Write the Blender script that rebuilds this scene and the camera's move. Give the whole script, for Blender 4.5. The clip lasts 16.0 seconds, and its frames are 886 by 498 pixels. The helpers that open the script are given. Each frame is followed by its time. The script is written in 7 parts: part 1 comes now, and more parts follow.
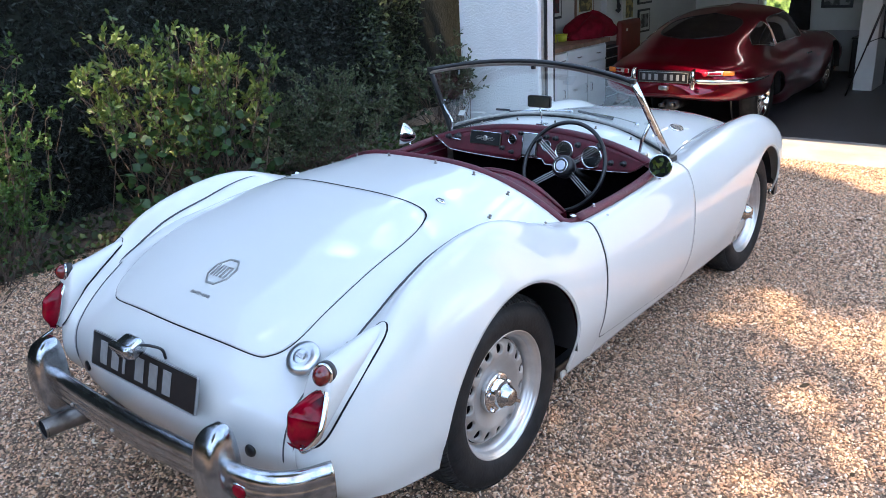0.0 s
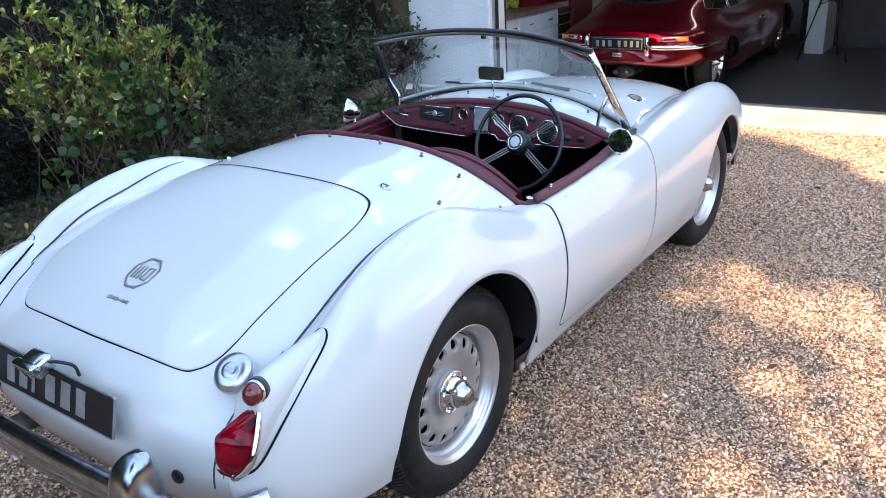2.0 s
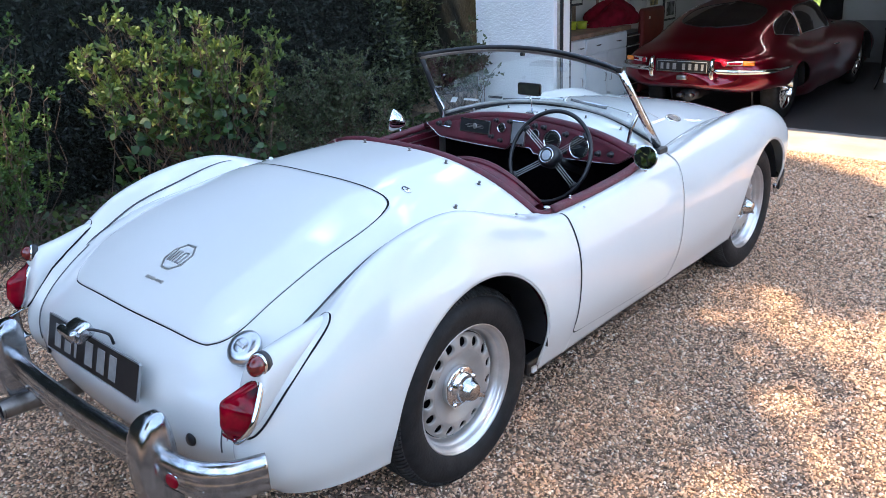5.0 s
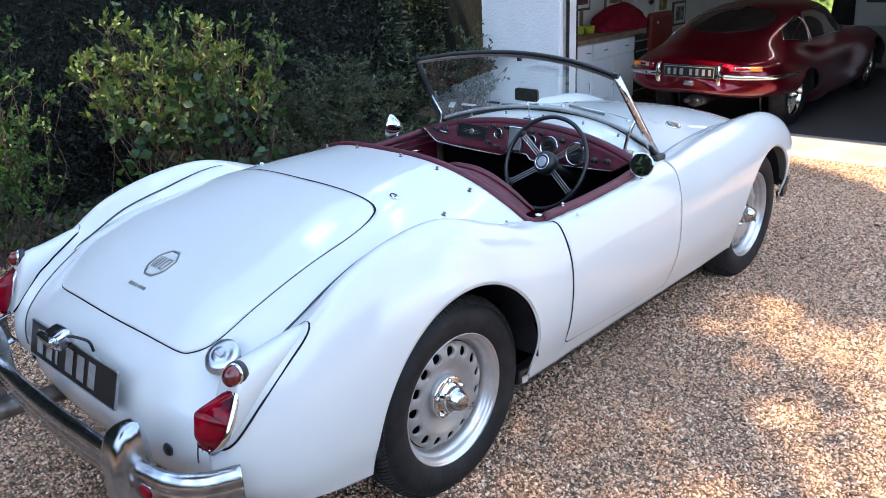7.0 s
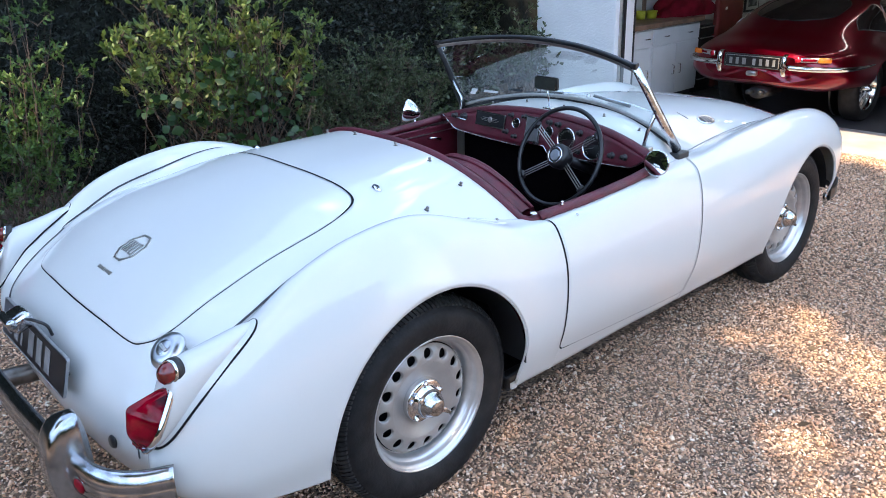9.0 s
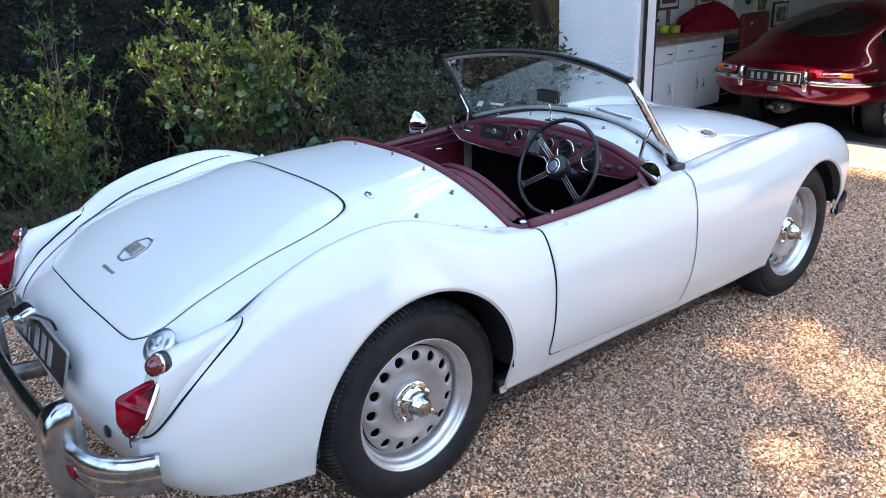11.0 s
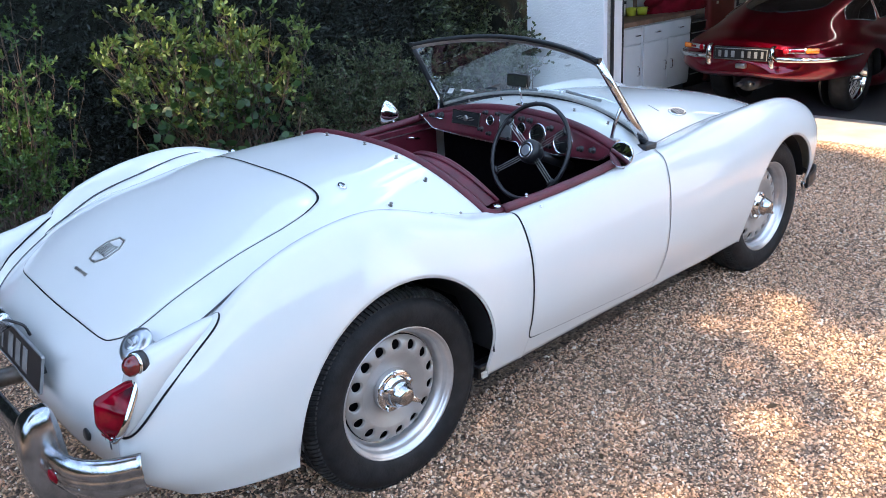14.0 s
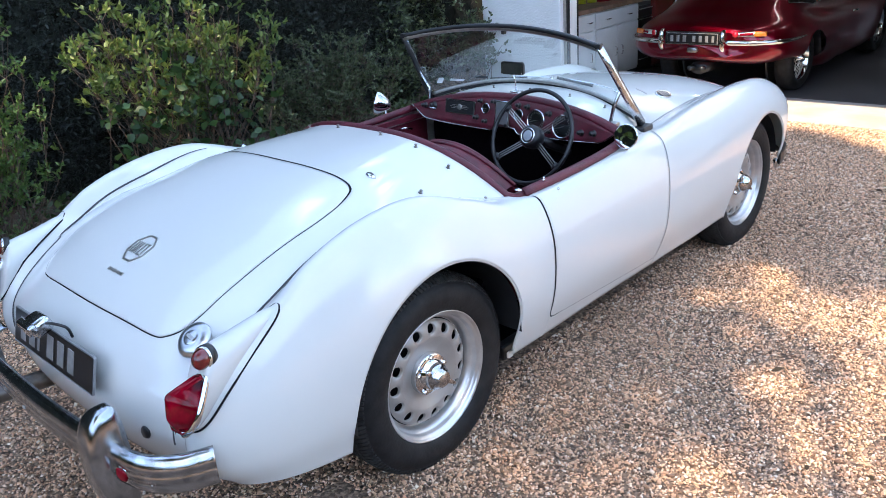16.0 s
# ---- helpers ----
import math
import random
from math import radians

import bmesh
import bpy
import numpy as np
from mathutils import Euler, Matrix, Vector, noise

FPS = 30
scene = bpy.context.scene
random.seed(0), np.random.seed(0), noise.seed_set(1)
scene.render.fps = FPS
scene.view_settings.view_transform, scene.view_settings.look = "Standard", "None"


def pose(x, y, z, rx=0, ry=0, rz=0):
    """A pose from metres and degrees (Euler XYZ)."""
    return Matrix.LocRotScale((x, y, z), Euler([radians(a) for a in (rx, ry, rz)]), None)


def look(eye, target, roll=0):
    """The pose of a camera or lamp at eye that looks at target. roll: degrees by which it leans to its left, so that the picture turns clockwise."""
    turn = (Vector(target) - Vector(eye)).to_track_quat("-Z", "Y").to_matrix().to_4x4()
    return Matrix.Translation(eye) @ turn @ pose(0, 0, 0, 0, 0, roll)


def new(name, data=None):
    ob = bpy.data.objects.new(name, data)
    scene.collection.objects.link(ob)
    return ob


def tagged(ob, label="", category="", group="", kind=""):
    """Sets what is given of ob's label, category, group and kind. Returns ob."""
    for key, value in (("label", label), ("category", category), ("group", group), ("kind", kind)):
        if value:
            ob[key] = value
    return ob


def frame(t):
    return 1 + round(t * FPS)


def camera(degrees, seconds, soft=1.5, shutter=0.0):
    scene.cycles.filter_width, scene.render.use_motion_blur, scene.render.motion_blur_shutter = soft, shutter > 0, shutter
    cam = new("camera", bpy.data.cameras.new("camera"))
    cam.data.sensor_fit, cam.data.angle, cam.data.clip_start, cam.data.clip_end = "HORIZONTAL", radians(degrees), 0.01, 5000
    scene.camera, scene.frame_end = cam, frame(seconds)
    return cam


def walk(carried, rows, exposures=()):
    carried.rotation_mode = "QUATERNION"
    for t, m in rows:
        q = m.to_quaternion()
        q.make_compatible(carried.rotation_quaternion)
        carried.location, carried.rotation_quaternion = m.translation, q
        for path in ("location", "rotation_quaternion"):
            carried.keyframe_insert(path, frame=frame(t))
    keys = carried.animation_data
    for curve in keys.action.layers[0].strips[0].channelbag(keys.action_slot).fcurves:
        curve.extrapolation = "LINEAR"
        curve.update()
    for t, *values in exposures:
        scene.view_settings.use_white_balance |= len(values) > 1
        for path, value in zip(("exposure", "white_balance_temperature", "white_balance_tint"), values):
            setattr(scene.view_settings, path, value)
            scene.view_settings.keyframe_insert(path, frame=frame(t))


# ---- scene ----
cam = camera(58.4, 16.0, soft=0.8)
PATH = [
    (0, (2.028, -1.954, 1.733), (0.829, -0.504, 1.055), -3.2),
    (0.5, (2.028, -1.937, 1.724), (0.835, -0.489, 1.031), -3.5),
    (1, (2.03, -1.893, 1.71), (0.858, -0.44, 0.992), -3.7),
    (1.5, (1.978, -1.825, 1.704), (0.839, -0.357, 0.963), -3.8),
    (2, (1.914, -1.758, 1.715), (0.814, -0.268, 0.96), -3.7),
    (2.5, (1.882, -1.744, 1.718), (0.813, -0.234, 0.959), -3.5),
    (3, (1.88, -1.743, 1.714), (0.811, -0.232, 0.956), -3.1),
    (3.5, (1.921, -1.733, 1.717), (0.816, -0.244, 0.967), -2.8),
    (4, (2.009, -1.733, 1.719), (0.849, -0.281, 0.98), -2.6),
    (4.5, (2.107, -1.749, 1.716), (0.887, -0.339, 0.993), -2.6),
    (4.7, (2.134, -1.764, 1.711), (0.895, -0.366, 0.997), -2.7),
    (6.8, (2.206, -1.724, 1.707), (0.925, -0.349, 1.021), -2.9),
    (7, (2.192, -1.683, 1.706), (0.914, -0.31, 1.012), -2.7),
    (7.5, (2.146, -1.563, 1.708), (0.858, -0.208, 0.998), -2.6),
    (8, (2.131, -1.476, 1.71), (0.814, -0.158, 0.985), -2.4),
    (8.2, (2.147, -1.453, 1.705), (0.814, -0.152, 0.976), -2.2),
    (10.3, (2.451, -1.34, 1.69), (1.005, -0.156, 0.976), -2.2),
    (10.5, (2.446, -1.338, 1.693), (0.998, -0.154, 0.985), -2.1),
    (11, (2.442, -1.336, 1.695), (0.988, -0.152, 0.999), -2.1),
    (11.5, (2.439, -1.326, 1.695), (0.984, -0.14, 1.006), -2.2),
    (12, (2.451, -1.328, 1.694), (0.999, -0.136, 1.008), -2.3),
    (12.5, (2.461, -1.323, 1.695), (1.013, -0.127, 1.006), -2.5),
    (13, (2.457, -1.31, 1.691), (1.015, -0.112, 0.996), -2.8),
    (13.5, (2.463, -1.309, 1.688), (1.03, -0.106, 0.983), -3.3),
    (14, (2.447, -1.332, 1.684), (1.035, -0.113, 0.963), -3.9),
    (14.5, (2.363, -1.432, 1.694), (0.982, -0.184, 0.961), -4.4),
    (15, (2.297, -1.54, 1.695), (0.952, -0.258, 0.954), -4.7),
    (15.5, (2.276, -1.588, 1.7), (0.961, -0.279, 0.953), -4.8),
    (16, (2.284, -1.592, 1.704), (0.986, -0.268, 0.955), -4.7),
]
walk(cam, [(t, look(eye, target, roll)) for t, eye, target, roll in PATH], [(0.0, 2.08, 6120, 8.8), (16.0, 2.08, 6120, 8.8)])

# ---- light ----
SUN_AZ, SUN_EL = 145.0, 56.0
to_sun = Vector((math.sin(radians(SUN_AZ)) * math.cos(radians(SUN_EL)), math.cos(radians(SUN_AZ)) * math.cos(radians(SUN_EL)), math.sin(radians(SUN_EL))))
world = bpy.data.worlds.new("sky")
scene.world = world
world.use_nodes = True
wt = world.node_tree
sky = wt.nodes.new("ShaderNodeTexSky")
sky.sky_type = "NISHITA"
sky.sun_disc = False
sky.sun_elevation, sky.sun_rotation = radians(SUN_EL), radians(SUN_AZ)
sky.air_density, sky.dust_density, sky.ozone_density = 1.0, 0.6, 0.4
# thin broken cloud over the blue
co, cn, cramp, cmix = (wt.nodes.new(k) for k in ("ShaderNodeTexCoord", "ShaderNodeTexNoise", "ShaderNodeValToRGB", "ShaderNodeMix"))
cn.inputs["Scale"].default_value, cn.inputs["Detail"].default_value = 7.5, 9.0
cramp.color_ramp.elements[0].position, cramp.color_ramp.elements[1].position = 0.57, 0.70
cramp.color_ramp.elements[0].color, cramp.color_ramp.elements[1].color = (0.07, 0.07, 0.07, 1), (0.95, 0.95, 0.95, 1)
cmix.data_type = "RGBA"
cmix.inputs["B"].default_value = (8.2, 9.3, 10.2, 1)
wt.links.new(co.outputs["Generated"], cn.inputs["Vector"])
wt.links.new(cn.outputs["Fac"], cramp.inputs[0])
wt.links.new(cramp.outputs[0], cmix.inputs["Factor"])
wt.links.new(sky.outputs[0], cmix.inputs["A"])
wt.links.new(cmix.outputs["Result"], wt.nodes["Background"].inputs[0])
wt.nodes["Background"].inputs[1].default_value = 0.15
sun = bpy.data.lights.new("sun", "SUN")
sun.energy, sun.angle, sun.color = 3.0, radians(0.6), (1.0, 0.75, 0.49)
new("sun", sun).matrix_world = look(to_sun * 40, (0, 0, 0))


# ---- materials ----
def mat(name, color, rough=0.5, metal=0.0, vary=0.0, scale=8.0, bump=0.0, bscale=60.0, coat=0.0, second=None, spec=0.5, island=0.0, stops=(0.35, 0.65), detail=6.0, rvary=0.0, sheen=0.0):
    """Principled surface with two scales of noise in colour and a fine relief."""
    m = bpy.data.materials.new(name)
    m.use_nodes = True
    nt = m.node_tree
    b = nt.nodes["Principled BSDF"]
    b.inputs["Base Color"].default_value = (*color, 1)
    b.inputs["Roughness"].default_value = rough
    b.inputs["Metallic"].default_value = metal
    b.inputs["Specular IOR Level"].default_value = spec
    b.inputs["Coat Weight"].default_value = coat
    b.inputs["Coat Roughness"].default_value = 0.02
    b.inputs["Sheen Weight"].default_value = sheen
    tc = nt.nodes.new("ShaderNodeTexCoord")
    if vary or second:
        n1 = nt.nodes.new("ShaderNodeTexNoise")
        n1.inputs["Scale"].default_value, n1.inputs["Detail"].default_value = scale, detail
        nt.links.new(tc.outputs["Object"], n1.inputs["Vector"])
        ramp = nt.nodes.new("ShaderNodeValToRGB")
        lo = second if second else tuple(c * (1 - vary) for c in color)
        hi = color if second else tuple(min(1, c * (1 + vary)) for c in color)
        ramp.color_ramp.elements[0].position, ramp.color_ramp.elements[1].position = stops
        ramp.color_ramp.elements[0].color, ramp.color_ramp.elements[1].color = (*lo, 1), (*hi, 1)
        nt.links.new(n1.outputs["Fac"], ramp.inputs[0])
        out = ramp.outputs[0]
        if island:
            out = island_tint(nt, out, island)
        nt.links.new(out, b.inputs["Base Color"])
        if rvary:
            mr = nt.nodes.new("ShaderNodeMapRange")
            mr.inputs["To Min"].default_value, mr.inputs["To Max"].default_value = max(0.0, rough - rvary), min(1.0, rough + rvary)
            nt.links.new(n1.outputs["Fac"], mr.inputs["Value"])
            nt.links.new(mr.outputs[0], b.inputs["Roughness"])
    if bump:
        n2 = nt.nodes.new("ShaderNodeTexNoise")
        n2.inputs["Scale"].default_value, n2.inputs["Detail"].default_value = bscale, 4.0
        nt.links.new(tc.outputs["Object"], n2.inputs["Vector"])
        bp = nt.nodes.new("ShaderNodeBump")
        bp.inputs["Strength"].default_value, bp.inputs["Distance"].default_value = bump, 0.01
        nt.links.new(n2.outputs["Fac"], bp.inputs["Height"])
        nt.links.new(bp.outputs[0], b.inputs["Normal"])
    return m


def island_tint(nt, out, amount):
    geo = nt.nodes.new("ShaderNodeNewGeometry")
    hsv = nt.nodes.new("ShaderNodeHueSaturation")
    mr = nt.nodes.new("ShaderNodeMapRange")
    mr.inputs["To Min"].default_value, mr.inputs["To Max"].default_value = 1 - amount, 1 + amount
    nt.links.new(geo.outputs["Random Per Island"], mr.inputs["Value"])
    nt.links.new(mr.outputs[0], hsv.inputs["Value"])
    nt.links.new(out, hsv.inputs["Color"])
    return hsv.outputs[0]


def leaf_mat(name, dark, light, rough=0.4, trans=0.25):
    m = bpy.data.materials.new(name)
    m.use_nodes = True
    nt = m.node_tree
    b = nt.nodes["Principled BSDF"]
    geo = nt.nodes.new("ShaderNodeNewGeometry")
    ramp = nt.nodes.new("ShaderNodeValToRGB")
    ramp.color_ramp.elements[0].color, ramp.color_ramp.elements[1].color = (*dark, 1), (*light, 1)
    nt.links.new(geo.outputs["Random Per Island"], ramp.inputs[0])
    nt.links.new(ramp.outputs[0], b.inputs["Base Color"])
    b.inputs["Roughness"].default_value = rough
    tr = nt.nodes.new("ShaderNodeBsdfTranslucent")
    nt.links.new(ramp.outputs[0], tr.inputs["Color"])
    mx = nt.nodes.new("ShaderNodeMixShader")
    mx.inputs[0].default_value = trans
    nt.links.new(b.outputs[0], mx.inputs[1])
    nt.links.new(tr.outputs[0], mx.inputs[2])
    nt.links.new(mx.outputs[0], nt.nodes["Material Output"].inputs["Surface"])
    return m


def glass_mat(name, color, rough=0.0, ior=1.45, clear=False, gloss=0.12):
    m = bpy.data.materials.new(name)
    m.use_nodes = True
    nt = m.node_tree
    b = nt.nodes["Principled BSDF"]
    if clear:
        nt.nodes.remove(b)
        tr, gl, fr, mx = (nt.nodes.new(k) for k in ("ShaderNodeBsdfTransparent", "ShaderNodeBsdfGlossy", "ShaderNodeLayerWeight", "ShaderNodeMixShader"))
        tr.inputs[0].default_value = (*color, 1)
        gl.inputs["Roughness"].default_value = rough
        fr.inputs[0].default_value = gloss
        nt.links.new(fr.outputs["Fresnel"], mx.inputs[0])
        nt.links.new(tr.outputs[0], mx.inputs[1])
        nt.links.new(gl.outputs[0], mx.inputs[2])
        nt.links.new(mx.outputs[0], nt.nodes["Material Output"].inputs["Surface"])
        return m
    b.inputs["Base Color"].default_value = (*color, 1)
    b.inputs["Roughness"].default_value = rough
    b.inputs["Transmission Weight"].default_value = 1.0
    b.inputs["IOR"].default_value = ior
    return m


WHITE = mat("white_paint", (0.63, 0.63, 0.605), 0.40, vary=0.015, scale=2.0, spec=0.05, coat=1.0)
WHITE.node_tree.nodes["Principled BSDF"].inputs["Coat IOR"].default_value = 1.6
RED = mat("red_paint", (0.18, 0.0009, 0.012), 0.28, metal=0.8, spec=0.1, vary=0.05, scale=3.0, coat=0.9)
CHROME = mat("chrome", (0.72, 0.73, 0.75), 0.07, 1.0, vary=0.05, scale=14.0, rvary=0.05)
OLDCHROME = mat("pitted_chrome", (0.50, 0.51, 0.53), 0.17, 1.0, vary=0.25, scale=38.0, rvary=0.14, bump=0.06, bscale=420, stops=(0.3, 0.6))
STEEL = mat("brushed_steel", (0.50, 0.48, 0.45), 0.34, 1.0, vary=0.12, scale=30.0, bump=0.05, bscale=200, rvary=0.08)
SILVER = mat("silver_wheel_paint", (0.36, 0.33, 0.30), 0.42, 0.35, vary=0.10, scale=10.0, rvary=0.06, bump=0.03, bscale=160)
RIMSTEEL = mat("bright_rim", (0.57, 0.565, 0.56), 0.32, 0.75, vary=0.08, scale=18.0, rvary=0.06)
TREAD = mat("dusty_tyre_tread", (0.030, 0.0285, 0.0275), 0.8, spec=0.2, vary=0.35, scale=25.0)
RUBBER = mat("tyre_rubber", (0.015, 0.0143, 0.0145), 0.62, spec=0.25, vary=0.3, scale=20.0, bump=0.15, bscale=90)
BLACK = mat("black_plastic", (0.012, 0.012, 0.013), 0.35, vary=0.2, scale=20.0)
GAP = mat("panel_gap_shadow", (0.012, 0.012, 0.014), 0.9, spec=0.1, vary=0.2, scale=20)
LEATHER = mat("maroon_leather", (0.085, 0.006, 0.015), 0.42, vary=0.22, scale=14.0, bump=0.25, bscale=420, rvary=0.08)
CARPET = mat("black_carpet", (0.004, 0.003, 0.004), 0.95, spec=0.02, vary=0.3, scale=50, bump=0.5, bscale=500)
LENS = mat("red_lens", (0.17, 0.0004, 0.008), 0.12, vary=0.35, scale=26, spec=0.15, coat=0.25, bump=0.05, bscale=60)
AMBERLENS = mat("amber_red_lens", (0.13, 0.008, 0.007), 0.14, vary=0.2, scale=60, coat=0.8, bump=0.2, bscale=160)
LAMPRED = mat("bright_red_reflector", (0.42, 0.006, 0.02), 0.15, vary=0.1, scale=40, coat=0.6)
ORANGE = mat("orange_lens", (0.65, 0.17, 0.02), 0.15, vary=0.15, scale=40, coat=0.6)
PLATEBLACK = mat("black_number_plate", (0.010, 0.010, 0.011), 0.35, vary=0.2, scale=30)
PLATESILVER = mat("silver_plate_characters", (0.27, 0.27, 0.265), 0.5, 0.3, vary=0.1, scale=40)
GLASS = glass_mat("clear_glass", (0.90, 0.95, 0.94), clear=True, gloss=0.6)
DARKGLASS = mat("dark_window_glass", (0.015, 0.012, 0.012), 0.05, vary=0.1, scale=4, coat=0.5)
DIALFACE = mat("dial_face", (0.02, 0.02, 0.02), 0.3, vary=0.2, scale=60)
PALE = mat("pale_print", (0.55, 0.55, 0.52), 0.5, vary=0.05, scale=60)
RENDERWALL = mat("white_pebbledash_paint", (0.78, 0.79, 0.80), 0.75, vary=0.03, scale=3.0, bump=1.0, bscale=48)
UNLITWALL = mat("unlit_wall_colour", (0.06, 0.055, 0.05), 0.8, vary=0.3, scale=3.0, bump=0.2, bscale=30)
CEILING = mat("darkened_ceiling", (0.16, 0.15, 0.14), 0.8, vary=0.2, scale=2.0, bump=0.1, bscale=40)
WALLPAINT = mat("white_wall_paint", (0.55, 0.545, 0.54), 0.7, vary=0.06, scale=2.0, bump=0.1, bscale=40)
CONCRETE = mat("pale_concrete", (0.40, 0.385, 0.37), 0.85, vary=0.18, scale=3.0, bump=0.25, bscale=120)
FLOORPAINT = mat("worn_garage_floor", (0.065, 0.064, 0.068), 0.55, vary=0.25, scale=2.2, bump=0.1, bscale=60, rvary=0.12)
CABINET = mat("white_cabinet_paint", (0.64, 0.65, 0.67), 0.45, vary=0.04, scale=4.0, bump=0.03, bscale=30)
WOOD = mat("worn_worktop_wood", (0.20, 0.125, 0.085), 0.5, vary=0.3, scale=9.0, bump=0.1, bscale=60)
DARKMETAL = mat("dark_metal", (0.03, 0.032, 0.035), 0.4, 0.4, vary=0.2, scale=12)
SATIN = mat("satin_chrome", (0.56, 0.57, 0.59), 0.30, 1.0, vary=0.10, scale=26.0, rvary=0.07, bump=0.02, bscale=200)
DULLCHROME = mat("dull_chrome", (0.40, 0.41, 0.43), 0.14, 1.0, vary=0.3, scale=30.0, rvary=0.09, bump=0.08, bscale=300, stops=(0.3, 0.6))
PIPING = mat("grey_piping", (0.055, 0.055, 0.06), 0.6, vary=0.2, scale=20)
PIPE = mat("sooty_exhaust_steel", (0.24, 0.22, 0.20), 0.36, 0.9, vary=0.35, scale=16.0, rvary=0.12, bump=0.05, bscale=120)
TWIG = mat("brown_twig", (0.085, 0.06, 0.045), 0.85, vary=0.35, scale=30)
BARK = mat("bark", (0.10, 0.075, 0.055), 0.9, vary=0.35, scale=20, bump=0.8, bscale=60)
SOIL = mat("dark_soil_with_litter", (0.055, 0.038, 0.026), 0.95, vary=0.5, scale=16, bump=1.0, bscale=40)


# ---- mesh helpers ----
def link_mesh(name, verts, faces, material, parent=None, smooth=True, label=""):
    me = bpy.data.meshes.new(name)
    me.from_pydata([tuple(map(float, v)) for v in verts], [], [tuple(map(int, f)) for f in faces])
    me.materials.append(material)
    if smooth:
        me.polygons.foreach_set("use_smooth", [True] * len(me.polygons))
    me.update()
    ob = new(name, me)
    if parent:
        ob.parent = parent
    if label:
        ob["label"] = label
    return ob


def part(name, bm, material, parent=None, label="", smooth=False):
    """Links a bmesh as one mesh object, as a part of parent where given."""
    me = bpy.data.meshes.new(name)
    bm.normal_update()
    bm.to_mesh(me)
    bm.free()
    me.materials.append(material)
    if smooth:
        me.polygons.foreach_set("use_smooth", [True] * len(me.polygons))
    ob = new(name, me)
    if parent:
        ob.parent = parent
    if label:
        ob["label"] = label
    return ob


def box(x0, x1, y0, y1, z0, z1, bevel=0.0, segs=2, bm=None, m=None):
    one = bmesh.new()
    bmesh.ops.create_cube(one, size=1)
    for v in one.verts:
        v.co = Vector((x0 + (v.co.x + 0.5) * (x1 - x0), y0 + (v.co.y + 0.5) * (y1 - y0), z0 + (v.co.z + 0.5) * (z1 - z0)))
    if bevel:
        bmesh.ops.bevel(one, geom=one.edges[:], offset=bevel, segments=segs, affect="EDGES", profile=0.5)
    if m is not None:
        bmesh.ops.transform(one, matrix=m, verts=one.verts[:])
    if bm is None:
        return one
    return join_bm(bm, one)


def join_bm(bm, other):
    me = bpy.data.meshes.new("tmp")
    other.to_mesh(me)
    other.free()
    bm.from_mesh(me)
    bpy.data.meshes.remove(me)
    return bm


def spin(profile, n=40, m=None, closed=False, cap=True):
    """A bmesh turned from a profile of (radius, height) about z, then put by m."""
    bm = bmesh.new()
    rings = []
    for r, h in profile:
        if r < 1e-6:
            rings.append([bm.verts.new((0, 0, h))])
        else:
            rings.append([bm.verts.new((r * math.cos(2 * math.pi * k / n), r * math.sin(2 * math.pi * k / n), h)) for k in range(n)])
    pairs = list(zip(rings, rings[1:])) + ([(rings[-1], rings[0])] if closed else [])
    for a, b in pairs:
        for k in range(n):
            q = (k + 1) % n
            if len(a) == 1 and len(b) > 1:
                bm.faces.new((a[0], b[k], b[q]))
            elif len(b) == 1 and len(a) > 1:
                bm.faces.new((a[k], a[q], b[0]))
            elif len(a) > 1:
                bm.faces.new((a[k], a[q], b[q], b[k]))
    bmesh.ops.recalc_face_normals(bm, faces=bm.faces[:])
    if m is not None:
        bmesh.ops.transform(bm, matrix=m, verts=bm.verts[:])
    return bm


def tube(points, radius, n=10, caps=True, flat=1.0, up=(0, 0, 1)):
    """A bmesh tube along points; radius may be a list; flat squeezes it across up."""
    bm = bmesh.new()
    pts = [Vector(p) for p in points]
    rad = [float(r) for r in radius] if isinstance(radius, (list, tuple)) else [float(radius)] * len(pts)
    rings = []
    for i, p in enumerate(pts):
        d = (pts[min(i + 1, len(pts) - 1)] - pts[max(i - 1, 0)]).normalized()
        a = d.cross(Vector(up))
        if a.length < 1e-4:
            a = d.cross(Vector((1, 0, 0)))
        a.normalize()
        b = a.cross(d).normalized()
        rings.append([bm.verts.new(p + rad[i] * (a * math.cos(2 * math.pi * k / n) + flat * b * math.sin(2 * math.pi * k / n))) for k in range(n)])
    for a, b in zip(rings, rings[1:]):
        for k in range(n):
            bm.faces.new((a[k], a[(k + 1) % n], b[(k + 1) % n], b[k]))
    if caps:
        bm.faces.new(rings[0])
        bm.faces.new(rings[-1])
    bmesh.ops.recalc_face_normals(bm, faces=bm.faces[:])
    return bm


def cr(ctrl, n):
    """n points on a smooth curve through the control points (any dimension)."""
    c = np.array(ctrl, float)
    c = np.concatenate([2 * c[:1] - c[1:2], c, 2 * c[-1:] - c[-2:-1]])
    t = np.linspace(0, len(c) - 3, n)
    i = np.minimum(t.astype(int), len(c) - 4)
    f = (t - i).reshape((-1,) + (1,) * (c.ndim - 1))
    p0, p1, p2, p3 = c[i], c[i + 1], c[i + 2], c[i + 3]
    return 0.5 * (2 * p1 + (p2 - p0) * f + (2 * p0 - 5 * p1 + 4 * p2 - p3) * f ** 2 + (3 * p1 - p0 - 3 * p2 + p3) * f ** 3)


